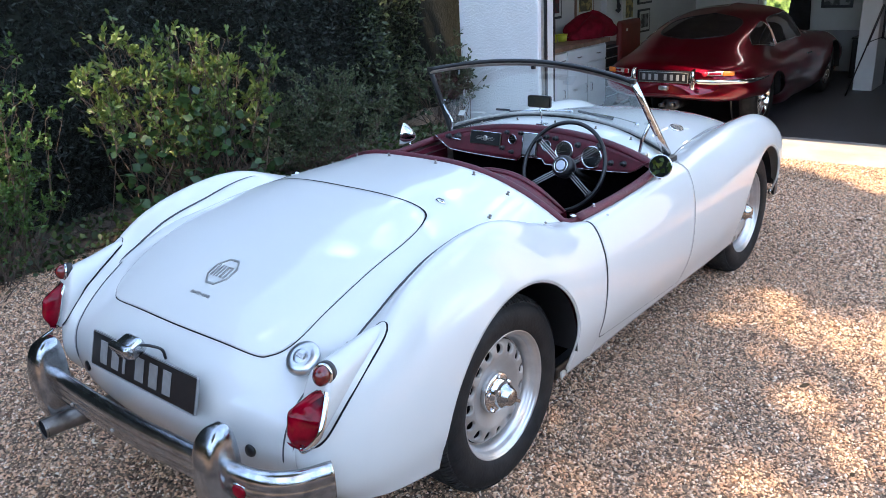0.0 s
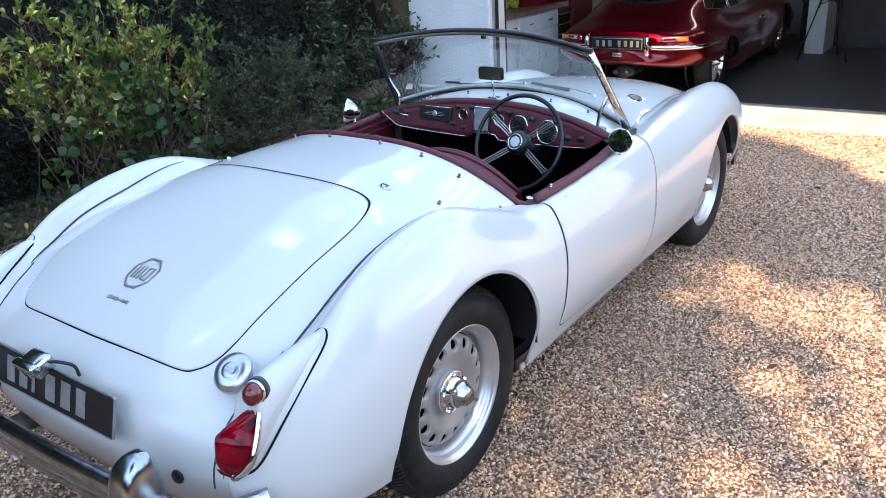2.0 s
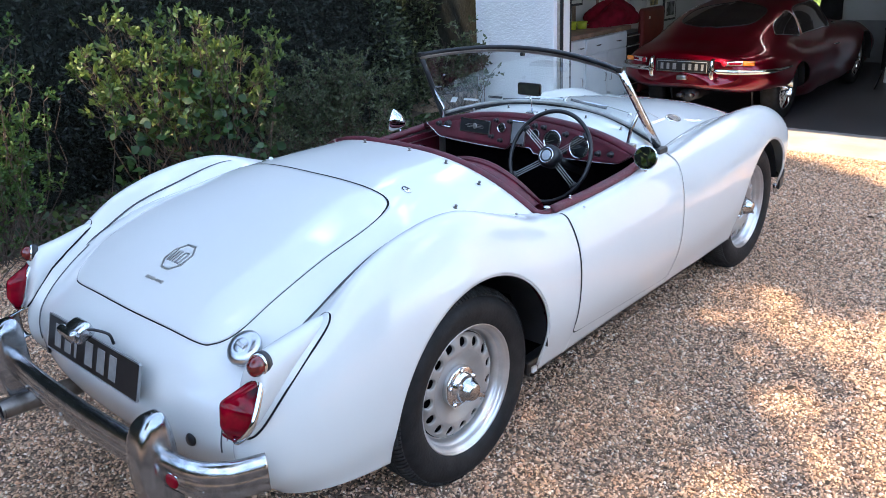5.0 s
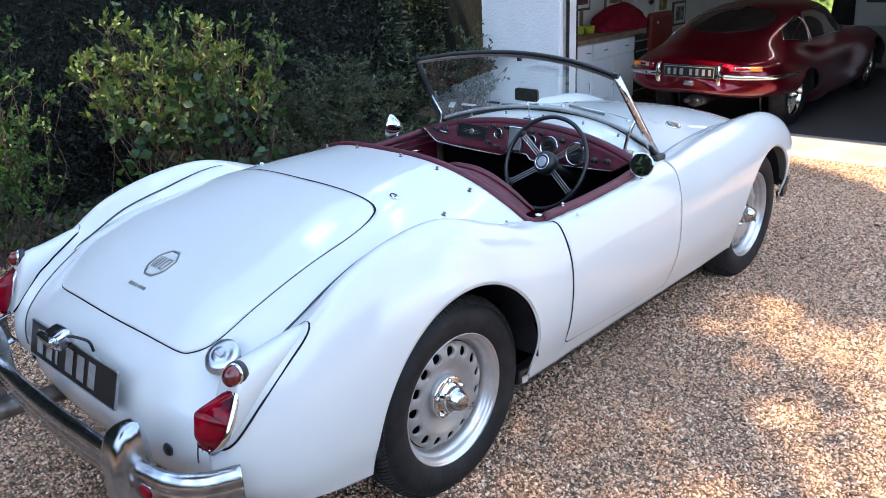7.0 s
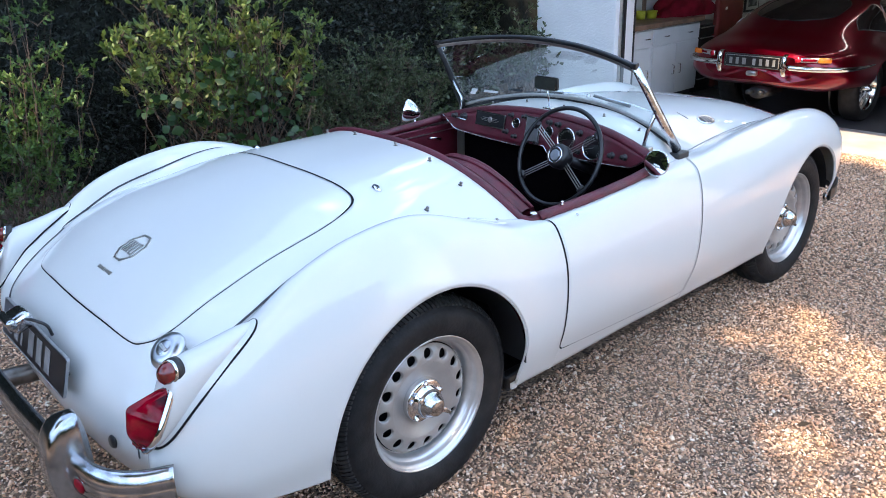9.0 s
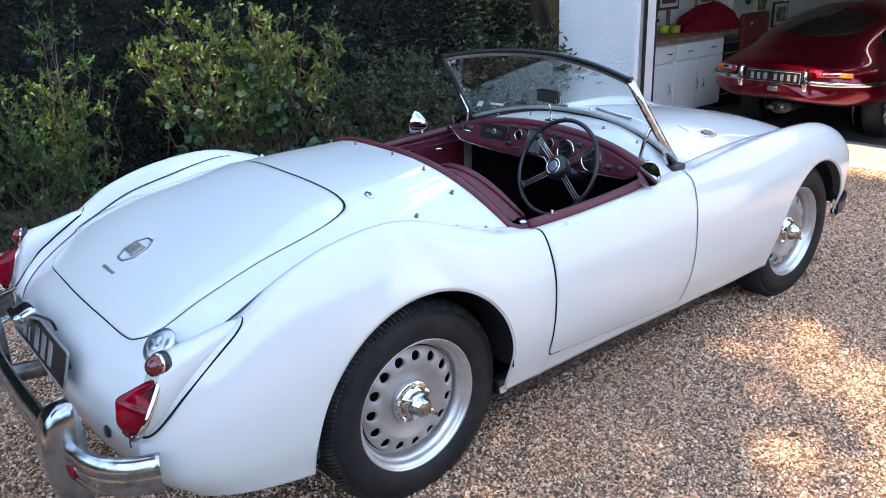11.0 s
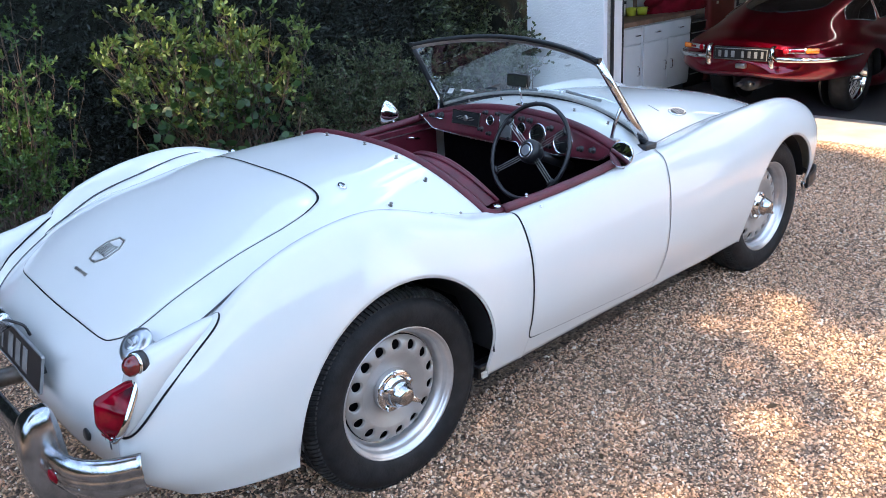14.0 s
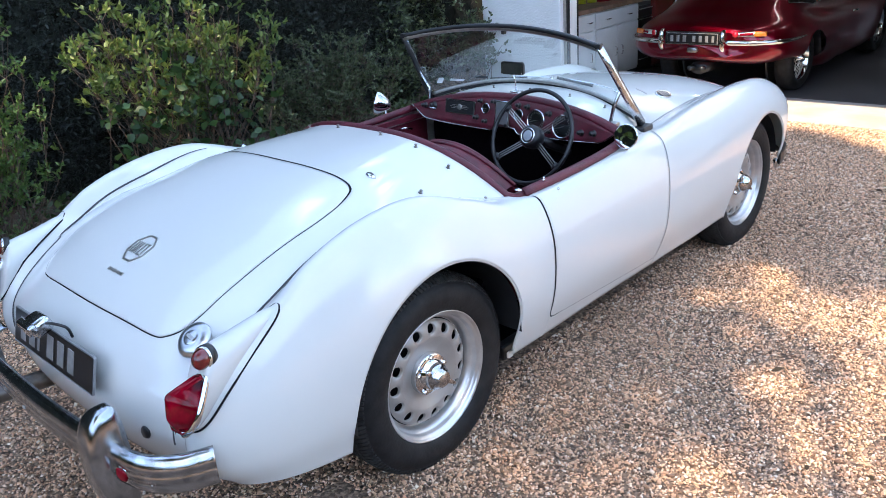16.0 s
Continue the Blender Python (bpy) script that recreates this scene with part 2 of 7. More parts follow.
def at_y(ctrl, y):
    """Row of a y-sorted control table at y, smooth between rows; column 0 is y."""
    c = np.array(ctrl, float)
    out = []
    for yy in np.atleast_1d(y):
        i = int(np.clip(np.searchsorted(c[:, 0], yy) - 1, 0, len(c) - 2))
        p1, p2 = c[i], c[i + 1]
        h = p2[0] - p1[0]
        m1 = (p2 - c[i - 1]) / (p2[0] - c[i - 1][0]) if i > 0 else (p2 - p1) / h
        m2 = (c[i + 2] - p1) / (c[i + 2][0] - p1[0]) if i + 2 < len(c) else (p2 - p1) / h
        f = (yy - p1[0]) / h
        out.append((2 * f ** 3 - 3 * f ** 2 + 1) * p1 + (f ** 3 - 2 * f ** 2 + f) * h * m1 + (-2 * f ** 3 + 3 * f ** 2) * p2 + (f ** 3 - f ** 2) * h * m2)
    return np.array(out)


def grid_faces(nu, nv, flip=False, wrap=False):
    f = []
    for i in range(nu - 1 + wrap):
        for j in range(nv - 1):
            a, b, c, d = i * nv + j, ((i + 1) % nu) * nv + j, ((i + 1) % nu) * nv + j + 1, i * nv + j + 1
            f.append((a, d, c, b) if flip else (a, b, c, d))
    return f


def grid_part(name, P, material, parent=None, flip=False, label="", thick=0.0, keep=None):
    nu, nv = P.shape[:2]
    faces = grid_faces(nu, nv, flip)
    if keep is not None:
        faces = [f for f in faces if keep(f)]
        used = sorted({i for f in faces for i in f})
        pos = {v: i for i, v in enumerate(used)}
        verts = P.reshape(-1, 3)[used]
        faces = [tuple(pos[i] for i in f) for f in faces]
    else:
        verts = P.reshape(-1, 3)
    ob = link_mesh(name, verts, faces, material, parent, True, label)
    if thick:
        s = ob.modifiers.new("thickness", "SOLIDIFY")
        s.thickness, s.offset = thick, -1
    return ob


def thing(name, label, category, at=None, group="", kind=""):
    ob = tagged(new(name), label, category, group, kind)
    if at is not None:
        ob.matrix_world = at
    return ob


def text_mesh(body, size, depth=0.0):
    """Flat letters as a bmesh in the xy plane, centred."""
    cu = bpy.data.curves.new("letters", "FONT")
    cu.body, cu.size, cu.align_x, cu.align_y, cu.extrude = body, size, "CENTER", "CENTER", depth
    ob = bpy.data.objects.new("letters", cu)
    scene.collection.objects.link(ob)
    me = bpy.data.meshes.new_from_object(ob.evaluated_get(bpy.context.evaluated_depsgraph_get()))
    bm = bmesh.new()
    bm.from_mesh(me)
    bpy.data.objects.remove(ob)
    bpy.data.curves.remove(cu)
    bpy.data.meshes.remove(me)
    return bm


def place(bm, m):
    bmesh.ops.transform(bm, matrix=m, verts=bm.verts[:])
    return bm


def strip(points, normals, width, lift=0.0012):
    """A thin ribbon along points lying on a surface with those normals."""
    pts, nor = np.array(points, float), np.array(normals, float)
    d = np.gradient(pts, axis=0)
    side = np.cross(d, nor)
    side /= np.linalg.norm(side, axis=1, keepdims=True) + 1e-9
    L = pts + nor * lift
    P = np.stack([L - side * width / 2, L + side * width / 2], 1)
    return P

# ---- ground ----
def ground_z(x, y):
    """Level under the car, then falling a little to the garage threshold."""
    s = np.clip((np.asarray(y, float) - 2.9) / 2.1, 0, 1)
    lean = 0.0105 * np.clip(0.66 - np.asarray(x, float), 0, 3.0) * (1 - s)
    return -0.10 * s * s * (3 - 2 * s) + lean


FLOOR = -0.115
xs = np.concatenate([np.linspace(-400, -8, 12), np.linspace(-7, 9, 81), np.linspace(10, 400, 12)])
ys = np.concatenate([np.linspace(-400, -9, 12), np.linspace(-8, 5.435, 68)])
G = np.array([[(x, y, ground_z(x, y)) for y in ys] for x in xs])
GRAVELBED = mat("gravel_bed", (0.42, 0.29, 0.20), 0.9, second=(0.13, 0.088, 0.06), scale=70, bump=1.0, bscale=110, detail=3)
gt = GRAVELBED.node_tree
gv, gr, gc = (gt.nodes.new(k) for k in ("ShaderNodeTexVoronoi", "ShaderNodeValToRGB", "ShaderNodeTexCoord"))
gv.inputs["Scale"].default_value = 85.0
gt.links.new(gc.outputs["Object"], gv.inputs["Vector"])
gt.links.new(gv.outputs["Color"], gr.inputs[0])
for e, c in zip(gr.color_ramp.elements, ((0.030, 0.019, 0.014, 1), (0.44, 0.30, 0.205, 1))):
    e.color = c
gt.links.new(gr.outputs[0], gt.nodes["Principled BSDF"].inputs["Base Color"])
gb = gt.nodes.new("ShaderNodeBump")
gb.inputs["Strength"].default_value, gb.inputs["Distance"].default_value = 1.0, 0.012
gb.invert = True
gt.links.new(gv.outputs["Distance"], gb.inputs["Height"])
gt.links.new(gb.outputs[0], gt.nodes["Principled BSDF"].inputs["Normal"])
tagged(grid_part("ground", G, GRAVELBED, flip=False), "brown and grey pea gravel drive under the cars", "ground", kind="structure")
tagged(part("ground", box(-400, -3.365, 5.436, 400, -0.4, -0.10), GRAVELBED), "bare ground beside the garage", "ground", kind="structure")

EDGING = mat("grey_edging_concrete", (0.22, 0.21, 0.20), 0.85, vary=0.25, scale=9.0, bump=0.4, bscale=120)

# ---- garage shell ----
WX0, WX1, WY0, WY1, LINT = -3.36, 3.2, 5.05, 11.3, 2.15
sh = thing("floor", "worn grey concrete garage floor with a pale threshold", "floor", kind="structure")
part("edging", box(-3.4, 4.2, 5.43, 5.512, FLOOR - 0.3, FLOOR + 0.004, 0.008), EDGING, sh, "grey concrete edging strip")
part("slab", box(-3.4, 4.2, 5.53, 6.43, FLOOR - 0.3, FLOOR, 0.006), CONCRETE, sh, "pale concrete threshold strip")
part("joint", box(-3.4, 4.2, 5.50, 5.54, FLOOR - 0.3, FLOOR - 0.018), GAP, sh)
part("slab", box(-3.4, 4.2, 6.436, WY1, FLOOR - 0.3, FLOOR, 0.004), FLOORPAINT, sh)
tagged(part("pillar_wall", box(WX0, -2.37, WY0, WY0 + 0.30, FLOOR - 0.2, 2.9, 0.012), RENDERWALL), "white pebbledash rendered garage pillar beside the opening", "wall", kind="structure")
tagged(part("wall_west", box(WX0, WX0 + 0.12, WY0 + 0.302, WY1, FLOOR, 2.9), WALLPAINT), "white painted garage side wall", "wall", kind="structure")
bw = part("wall_north", box(WX0, -2.24, WY1, WY1 + 0.15, FLOOR, 2.9), WALLPAINT)
tagged(bw, "white painted garage back wall with a window", "wall", kind="structure")
part("wall_piece", box(-2.24, -1.62, WY1, WY1 + 0.15, FLOOR, 0.56), WALLPAINT, bw)
part("wall_piece", box(-2.24, -1.62, WY1, WY1 + 0.15, 1.62, 2.9), WALLPAINT, bw)
part("wall_piece", box(-1.62, WX1 + 0.2, WY1, WY1 + 0.15, FLOOR, 2.9), WALLPAINT, bw)
# unseen east wall, coloured dark as if unlit, so the coupe's side reflects little
tagged(part("wall_east", box(WX1, WX1 + 0.2, WY0 + 0.302, WY1, FLOOR, 2.9), UNLITWALL), "unseen garage side wall, coloured dark as if unlit", "wall", kind="structure")
tagged(part("wall_south", box(WX1 - 0.3, 6.0, WY0, WY0 + 0.30, FLOOR - 0.2, 2.9, 0.012), RENDERWALL), "white rendered garage front wall", "wall", kind="structure")
tagged(part("lintel_wall", box(-2.369, WX1 - 0.301, WY0, WY0 + 0.30, LINT, 2.9), RENDERWALL), "white rendered wall over the garage opening", "wall", kind="structure")
# ceiling out of view; its dark colour dims the garage and the coupe's reflections
tagged(part("ceiling", box(WX0, WX1 + 0.2, WY0 + 0.302, WY1 + 0.15, 2.55, 2.62), CEILING), "unseen garage ceiling, coloured dark to dim reflections", "ceiling", kind="structure")

# ---- white roadster ----
car = thing("roadster", "white open-top vintage roadster with maroon leather interior on gravel", "car", Matrix.Translation((0.66, 0, 0)) @ pose(0, 0, 0, 0, 0.6, 0) @ Matrix.Translation((-0.66, 0, 0)))

# centre line of the tail and rear deck (y, z), and the joint with the wing (x, y, z)
TAIL_C = [(-0.80, 0.33), (-0.885, 0.42), (-0.908, 0.52), (-0.895, 0.62), (-0.85, 0.69), (-0.78, 0.75), (-0.70, 0.80), (-0.60, 0.848), (-0.42, 0.908), (-0.25, 0.952), (-0.08, 0.985), (0.12, 1.005), (0.36, 1.012)]
TAIL_S = [(0.56, -0.74, 0.33), (0.57, -0.825, 0.42), (0.575, -0.85, 0.52), (0.575, -0.835, 0.60), (0.57, -0.79, 0.662), (0.574, -0.72, 0.715), (0.580, -0.64, 0.762), (0.583, -0.555, 0.808), (0.573, -0.41, 0.859), (0.549, -0.25, 0.886), (0.538, -0.08, 0.905), (0.560, 0.14, 0.882), (0.610, 0.455, 0.812)]
# the same two lines of scuttle and bonnet
NOSE_C = [(1.26, 0.950), (1.40, 0.966), (1.55, 0.966), (1.75, 0.953), (2.00, 0.927), (2.30, 0.885), (2.60, 0.825), (2.85, 0.74), (2.97, 0.64), (2.99, 0.50), (2.93, 0.36)]
NOSE_S = [(0.618, 1.26, 0.835), (0.605, 1.40, 0.838), (0.56, 1.56, 0.825), (0.525, 1.75, 0.822), (0.495, 2.00, 0.820), (0.455, 2.30, 0.802), (0.425, 2.60, 0.765), (0.405, 2.84, 0.70), (0.395, 2.95, 0.62), (0.39, 2.965, 0.50), (0.38, 2.91, 0.36)]
BULGE = 3.0


def hull_point(C, S, u, v):
    """u along the line (0..1), v across from -1 to 1."""
    c, s = hull_line(C, u), hull_line(S, u)
    f = abs(v) ** BULGE
    return np.array((v * s[0], c[0] + (s[1] - c[0]) * f, c[1] + (s[2] - c[1]) * f))


def hull_line(T, u):
    c = np.array(T, float)
    c = np.concatenate([2 * c[:1] - c[1:2], c, 2 * c[-1:] - c[-2:-1]])
    t = min(max(u, 0), 1) * (len(c) - 3)
    i = min(int(t), len(c) - 4)
    f = t - i
    p0, p1, p2, p3 = c[i:i + 4]
    return 0.5 * (2 * p1 + (p2 - p0) * f + (2 * p0 - 5 * p1 + 4 * p2 - p3) * f ** 2 + (3 * p1 - p0 - 3 * p2 + p3) * f ** 3)


def hull_grid(C, S, nu, nv, u0=0.0, u1=1.0):
    return np.array([[hull_point(C, S, u, v) for v in np.linspace(-1, 1, nv)] for u in np.linspace(u0, u1, nu)])


def on_hull(C, S, x, y, u_lo, u_hi):
    """The point and normal of a hull above the plan point (x, y)."""
    lo, hi = u_lo, u_hi
    for _ in range(30):
        mid = (lo + hi) / 2
        s = hull_line(S, mid)
        v = max(-1.0, min(1.0, x / s[0]))
        if hull_point(C, S, mid, v)[1] < y:
            lo = mid
        else:
            hi = mid
    s = hull_line(S, lo)
    v = max(-1.0, min(1.0, x / s[0]))
    p = hull_point(C, S, lo, v)
    e = 0.01
    a = hull_point(C, S, lo + e, v) - hull_point(C, S, lo - e, v)
    b = hull_point(C, S, lo, v + e) - hull_point(C, S, lo, v - e)
    n = np.cross(b, a)
    n /= np.linalg.norm(n)
    return p, (n if n[2] > 0 else -n)


tail_grid = hull_grid(TAIL_C, TAIL_S, 84, 61)
grid_part("rear_body", tail_grid, WHITE, car, flip=True)
nose_grid = hull_grid(NOSE_C, NOSE_S, 70, 45)
grid_part("bonnet_and_scuttle", nose_grid, WHITE, car, flip=True)

# wing and door sections from the sill up, over the crown and in to the joint
REAR_W = [
    [(0.50, -0.72, 0.37), (0.50, -0.80, 0.48), (0.50, -0.79, 0.60), (0.515, -0.72, 0.68), (0.535, -0.64, 0.72)],
    [(0.61, -0.755, 0.365), (0.625, -0.855, 0.48), (0.63, -0.84, 0.62), (0.626, -0.75, 0.748), (0.578, -0.625, 0.765)],
    [(0.675, -0.66, 0.345), (0.705, -0.725, 0.47), (0.710, -0.70, 0.645), (0.664, -0.605, 0.808), (0.576, -0.545, 0.805)],
    [(0.69, -0.49, 0.31), (0.735, -0.51, 0.47), (0.738, -0.50, 0.70), (0.664, -0.455, 0.894), (0.567, -0.41, 0.857)],
    [(0.695, -0.25, 0.28), (0.742, -0.25, 0.48), (0.745, -0.25, 0.755), (0.654, -0.25, 0.950), (0.542, -0.25, 0.884)],
    [(0.695, -0.03, 0.26), (0.745, -0.03, 0.48), (0.747, -0.03, 0.775), (0.652, -0.03, 0.955), (0.540, -0.03, 0.904)],
    [(0.69, 0.20, 0.27), (0.745, 0.20, 0.47), (0.748, 0.20, 0.712), (0.668, 0.20, 0.876), (0.566, 0.20, 0.874)],
    [(0.685, 0.38, 0.264), (0.745, 0.38, 0.46), (0.748, 0.38, 0.66), (0.690, 0.38, 0.802), (0.600, 0.38, 0.832)],
    [(0.68, 0.52, 0.258), (0.742, 0.52, 0.44), (0.748, 0.52, 0.65), (0.695, 0.52, 0.790), (0.625, 0.52, 0.806)],
]
DOOR_W = [
    [(0.68, 0.526, 0.258), (0.742, 0.526, 0.44), (0.748, 0.526, 0.65), (0.695, 0.526, 0.790), (0.625, 0.526, 0.806)],
    [(0.68, 0.75, 0.258), (0.742, 0.75, 0.44), (0.748, 0.75, 0.65), (0.698, 0.75, 0.795), (0.632, 0.75, 0.812)],
    [(0.68, 1.00, 0.258), (0.742, 1.00, 0.44), (0.748, 1.00, 0.65), (0.70, 1.00, 0.803), (0.632, 1.00, 0.822)],
    [(0.68, 1.20, 0.254), (0.742, 1.20, 0.44), (0.747, 1.20, 0.66), (0.70, 1.20, 0.805), (0.625, 1.20, 0.832)],
    [(0.68, 1.355, 0.252), (0.742, 1.355, 0.44), (0.747, 1.355, 0.66), (0.698, 1.38, 0.800), (0.608, 1.42, 0.838)],
]
FRONT_W = [
    [(0.68, 1.361, 0.252), (0.742, 1.361, 0.44), (0.747, 1.361, 0.66), (0.698, 1.386, 0.800), (0.606, 1.426, 0.838)],
    [(0.68, 1.55, 0.250), (0.74, 1.55, 0.44), (0.745, 1.55, 0.67), (0.675, 1.55, 0.818), (0.562, 1.555, 0.822)],
    [(0.68, 1.75, 0.246), (0.738, 1.75, 0.44), (0.742, 1.75, 0.69), (0.65, 1.75, 0.836), (0.525, 1.75, 0.819)],
    [(0.68, 2.00, 0.246), (0.735, 2.00, 0.46), (0.735, 2.00, 0.72), (0.63, 2.00, 0.852), (0.495, 2.00, 0.817)],
    [(0.68, 2.30, 0.246), (0.73, 2.30, 0.47), (0.725, 2.30, 0.74), (0.61, 2.30, 0.858), (0.455, 2.30, 0.799)],
    [(0.675, 2.58, 0.25), (0.72, 2.58, 0.47), (0.71, 2.58, 0.73), (0.59, 2.60, 0.838), (0.425, 2.60, 0.762)],
    [(0.665, 2.80, 0.40), (0.69, 2.80, 0.50), (0.68, 2.80, 0.68), (0.57, 2.83, 0.768), (0.405, 2.84, 0.697)],
    [(0.58, 2.93, 0.41), (0.60, 2.95, 0.48), (0.59, 2.94, 0.60), (0.52, 2.94, 0.68), (0.395, 2.94, 0.610)],
    [(0.44, 2.96, 0.42), (0.45, 2.985, 0.47), (0.45, 2.98, 0.52), (0.43, 2.97, 0.58), (0.392, 2.95, 0.56)],
]


def loft(W, nu, nv):
    sec = np.array([cr(s, nv) for s in W])
    return cr(sec, nu)


def both_sides(name, P, material, thick=0.004, keep=None, label=""):
    for side in (1, -1):
        grid_part(name, P * np.array((side, 1, 1)), material, car, flip=(side > 0), thick=thick, keep=keep, label=label)


def arched(W, cy, cz, r, nu=420, low=12, high=50):
    """A wing lofted with its wheel arch: rows above and below the arch line, the lower block left out inside the arch."""
    D = loft(W, nu, 300)
    cols, inside = [], []
    for c in D:
        m = c[np.argmin(np.abs(c[:, 2] - cz))]
        dist = np.hypot(c[:, 1] - cy, c[:, 2] - cz)
        hit = (dist < r) & (c[:, 2] > cz) & (c[:, 0] > 0.6)
        arc = abs(m[1] - cy) < r and hit.any()
        k = np.max(np.nonzero(hit)[0]) if arc else int(np.argmin(np.abs(c[:180, 2] - cz)))
        f = float(k)
        if arc and k + 1 < len(c):
            f = k + (r - dist[k]) / max(dist[k + 1] - dist[k], 1e-6)
        js = np.concatenate([np.linspace(0, f, low + 1)[:-1], np.linspace(f, len(c) - 1, high)])
        a = np.minimum(js.astype(int), len(c) - 2)
        t = (js - a)[:, None]
        cols.append(c[a] * (1 - t) + c[a + 1] * t)
        inside.append(arc)
    P = np.array(cols)
    nv = low + high
    keep = lambda f: not (any(inside[i // nv] for i in f) and min(i % nv for i in f) < low)
    return P, keep, D


rear_grid, rear_keep, rear_skin = arched(REAR_W, -0.04, 0.380, 0.386)
both_sides("rear_wing", rear_grid, WHITE, keep=rear_keep)
door_grid = loft(DOOR_W, 50, 56)
both_sides("door", door_grid, WHITE)
front_grid, front_keep, front_skin = arched(FRONT_W, 2.42, 0.37, 0.335)
both_sides("front_wing", front_grid, WHITE, keep=front_keep)


def arch_lip(skin, cy, cz, r, a0, a1):
    """A rolled white edge round a wheel arch, lying on the wing's outer skin."""
    Q = skin.reshape(-1, 3)
    Q = Q[Q[:, 0] > 0.62]
    pts = []
    for t in np.linspace(a0, a1, 61):
        if t < 0 or t > math.pi:
            drop = math.sin(-t if t < 0 else t - math.pi) * r
            y, z = cy + (1 if t < 0 else -1) * r, cz - drop
        else:
            y, z = cy + r * math.cos(t), cz + r * math.sin(t)
        d = (Q[:, 1] - y) ** 2 + (Q[:, 2] - z) ** 2
        k = np.argsort(d)[:4]
        w = 1 / (d[k] + 1e-7)
        pts.append(((Q[k, 0] * w).sum() / w.sum() - 0.003, y, z))
    pts = np.array(pts)
    pts[1:-1, 0] = (pts[:-2, 0] + pts[1:-1, 0] * 2 + pts[2:, 0]) / 4
    for side in (1, -1):
        part("arch_lip", tube(pts * (side, 1, 1), 0.005, 10), WHITE, car, smooth=True)


arch_lip(rear_skin, -0.04, 0.380, 0.386, -0.25, math.pi + 0.18)
arch_lip(front_skin, 2.42, 0.37, 0.335, 0.06, math.pi + 0.40)
# shut lines of the doors: down the rear edge, round the lower corner, along the bottom and up the front edge
def door_x(y, z):
    k = int(np.clip((y - door_grid[0, 0, 1]) / (door_grid[-1, 0, 1] - door_grid[0, 0, 1]) * 49, 0, 49))
    col = door_grid[k][:40]
    return float(np.interp(z, col[:, 2], col[:, 0]))


def skin_normals(row):
    tang = np.gradient(row, axis=0)
    nor = np.cross(tang, np.array((0.0, 1.0, 0.0)))
    nor /= np.linalg.norm(nor, axis=1, keepdims=True) + 1e-9
    return nor * np.sign(nor[:, :1] + 1e-6)


rear_row, front_row = door_grid[0] + (0, -0.003, 0), door_grid[-1] + (0, 0.003, 0)
low_line = [(door_x(y, z) + 0.0005, y, z) for y, z in cr([(0.523, 0.400), (0.524, 0.374), (0.533, 0.353), (0.552, 0.343), (0.60, 0.338), (0.80, 0.322), (1.05, 0.305), (1.25, 0.293), (1.345, 0.292)], 60)]
low_line = np.array(low_line)
for side in (1, -1):
    for row, w, z0 in ((rear_row, 0.0065, 0.385), (front_row, 0.0016, 0.290)):
        nor = skin_normals(row)
        up = row[:, 2] > z0
        grid_part("door_gap", strip(row[up] * (side, 1, 1), nor[up] * (side, 1, 1), w, 0.0054), GAP, car, flip=side < 0)
        below = row[:, 2] < z0 + 0.012
        grid_part("sill_skin", strip(row[below] * (side, 1, 1), nor[below] * (side, 1, 1), 0.014, 0.0046), WHITE, car, flip=side < 0)
    side_n = np.tile(np.array((1.0, 0.0, -0.15)) / 1.0112, (len(low_line), 1))
    for a, b, w in ((0, 22, 0.0055), (21, 30, 0.0030), (29, 60, 0.0012)):
        grid_part("door_gap", strip(low_line[a:b] * (side, 1, 1), side_n[a:b] * (side, 1, 1), w, 0.0054), GAP, car, flip=side < 0)
# dark liners and chassis under the body
for side in (1, -1):
    for cy, cz, r, a0, xo in ((-0.04, 0.380, 0.384, -0.02, 0.735), (2.42, 0.37, 0.333, 0.12, 0.665)):
        a = np.linspace(a0, math.pi + 0.02, 30)
        P = np.array([[(side * x, cy + r * math.cos(t), cz + r * math.sin(t)) for x in (xo, 0.60, 0.42)] for t in a])
        grid_part("arch_liner", P, BLACK, car, label="black wheel arch liner")
        part("arch_liner", place(spin([(0.0, 0.0), (r - 0.05, 0.0), (r - 0.05, 0.01), (0.0, 0.01)], 32), pose(side * 0.42, cy - 0.02, cz, 0, 90, 0)), BLACK, car)
part("floor_pan", box(-0.40, 0.40, -0.50, 2.7, 0.20, 0.245, 0.01), BLACK, car)
part("floor_pan", box(-0.60, 0.60, 0.36, 2.0, 0.20, 0.245, 0.01), BLACK, car)
part("bulkhead", box(-0.6, 0.6, 0.30, 0.33, 0.25, 0.78), CARPET, car)
part("bulkhead", box(-0.61, 0.61, 1.36, 1.38, 0.25, 0.83), CARPET, car)
for side in (1, -1):
    x0, x1 = sorted((side * 0.58, side * 0.635))
    part("sill", box(x0, x1, 0.36, 2.05, 0.205, 0.262, 0.012), BLACK, car)
    x0, x1 = sorted((side * 0.66, side * 0.672))
    # closing plate behind the rear arch edge
    part("sill_end", box(x0, x1, 0.344, 0.372, 0.240, 0.264, 0.004), WHITE, car)

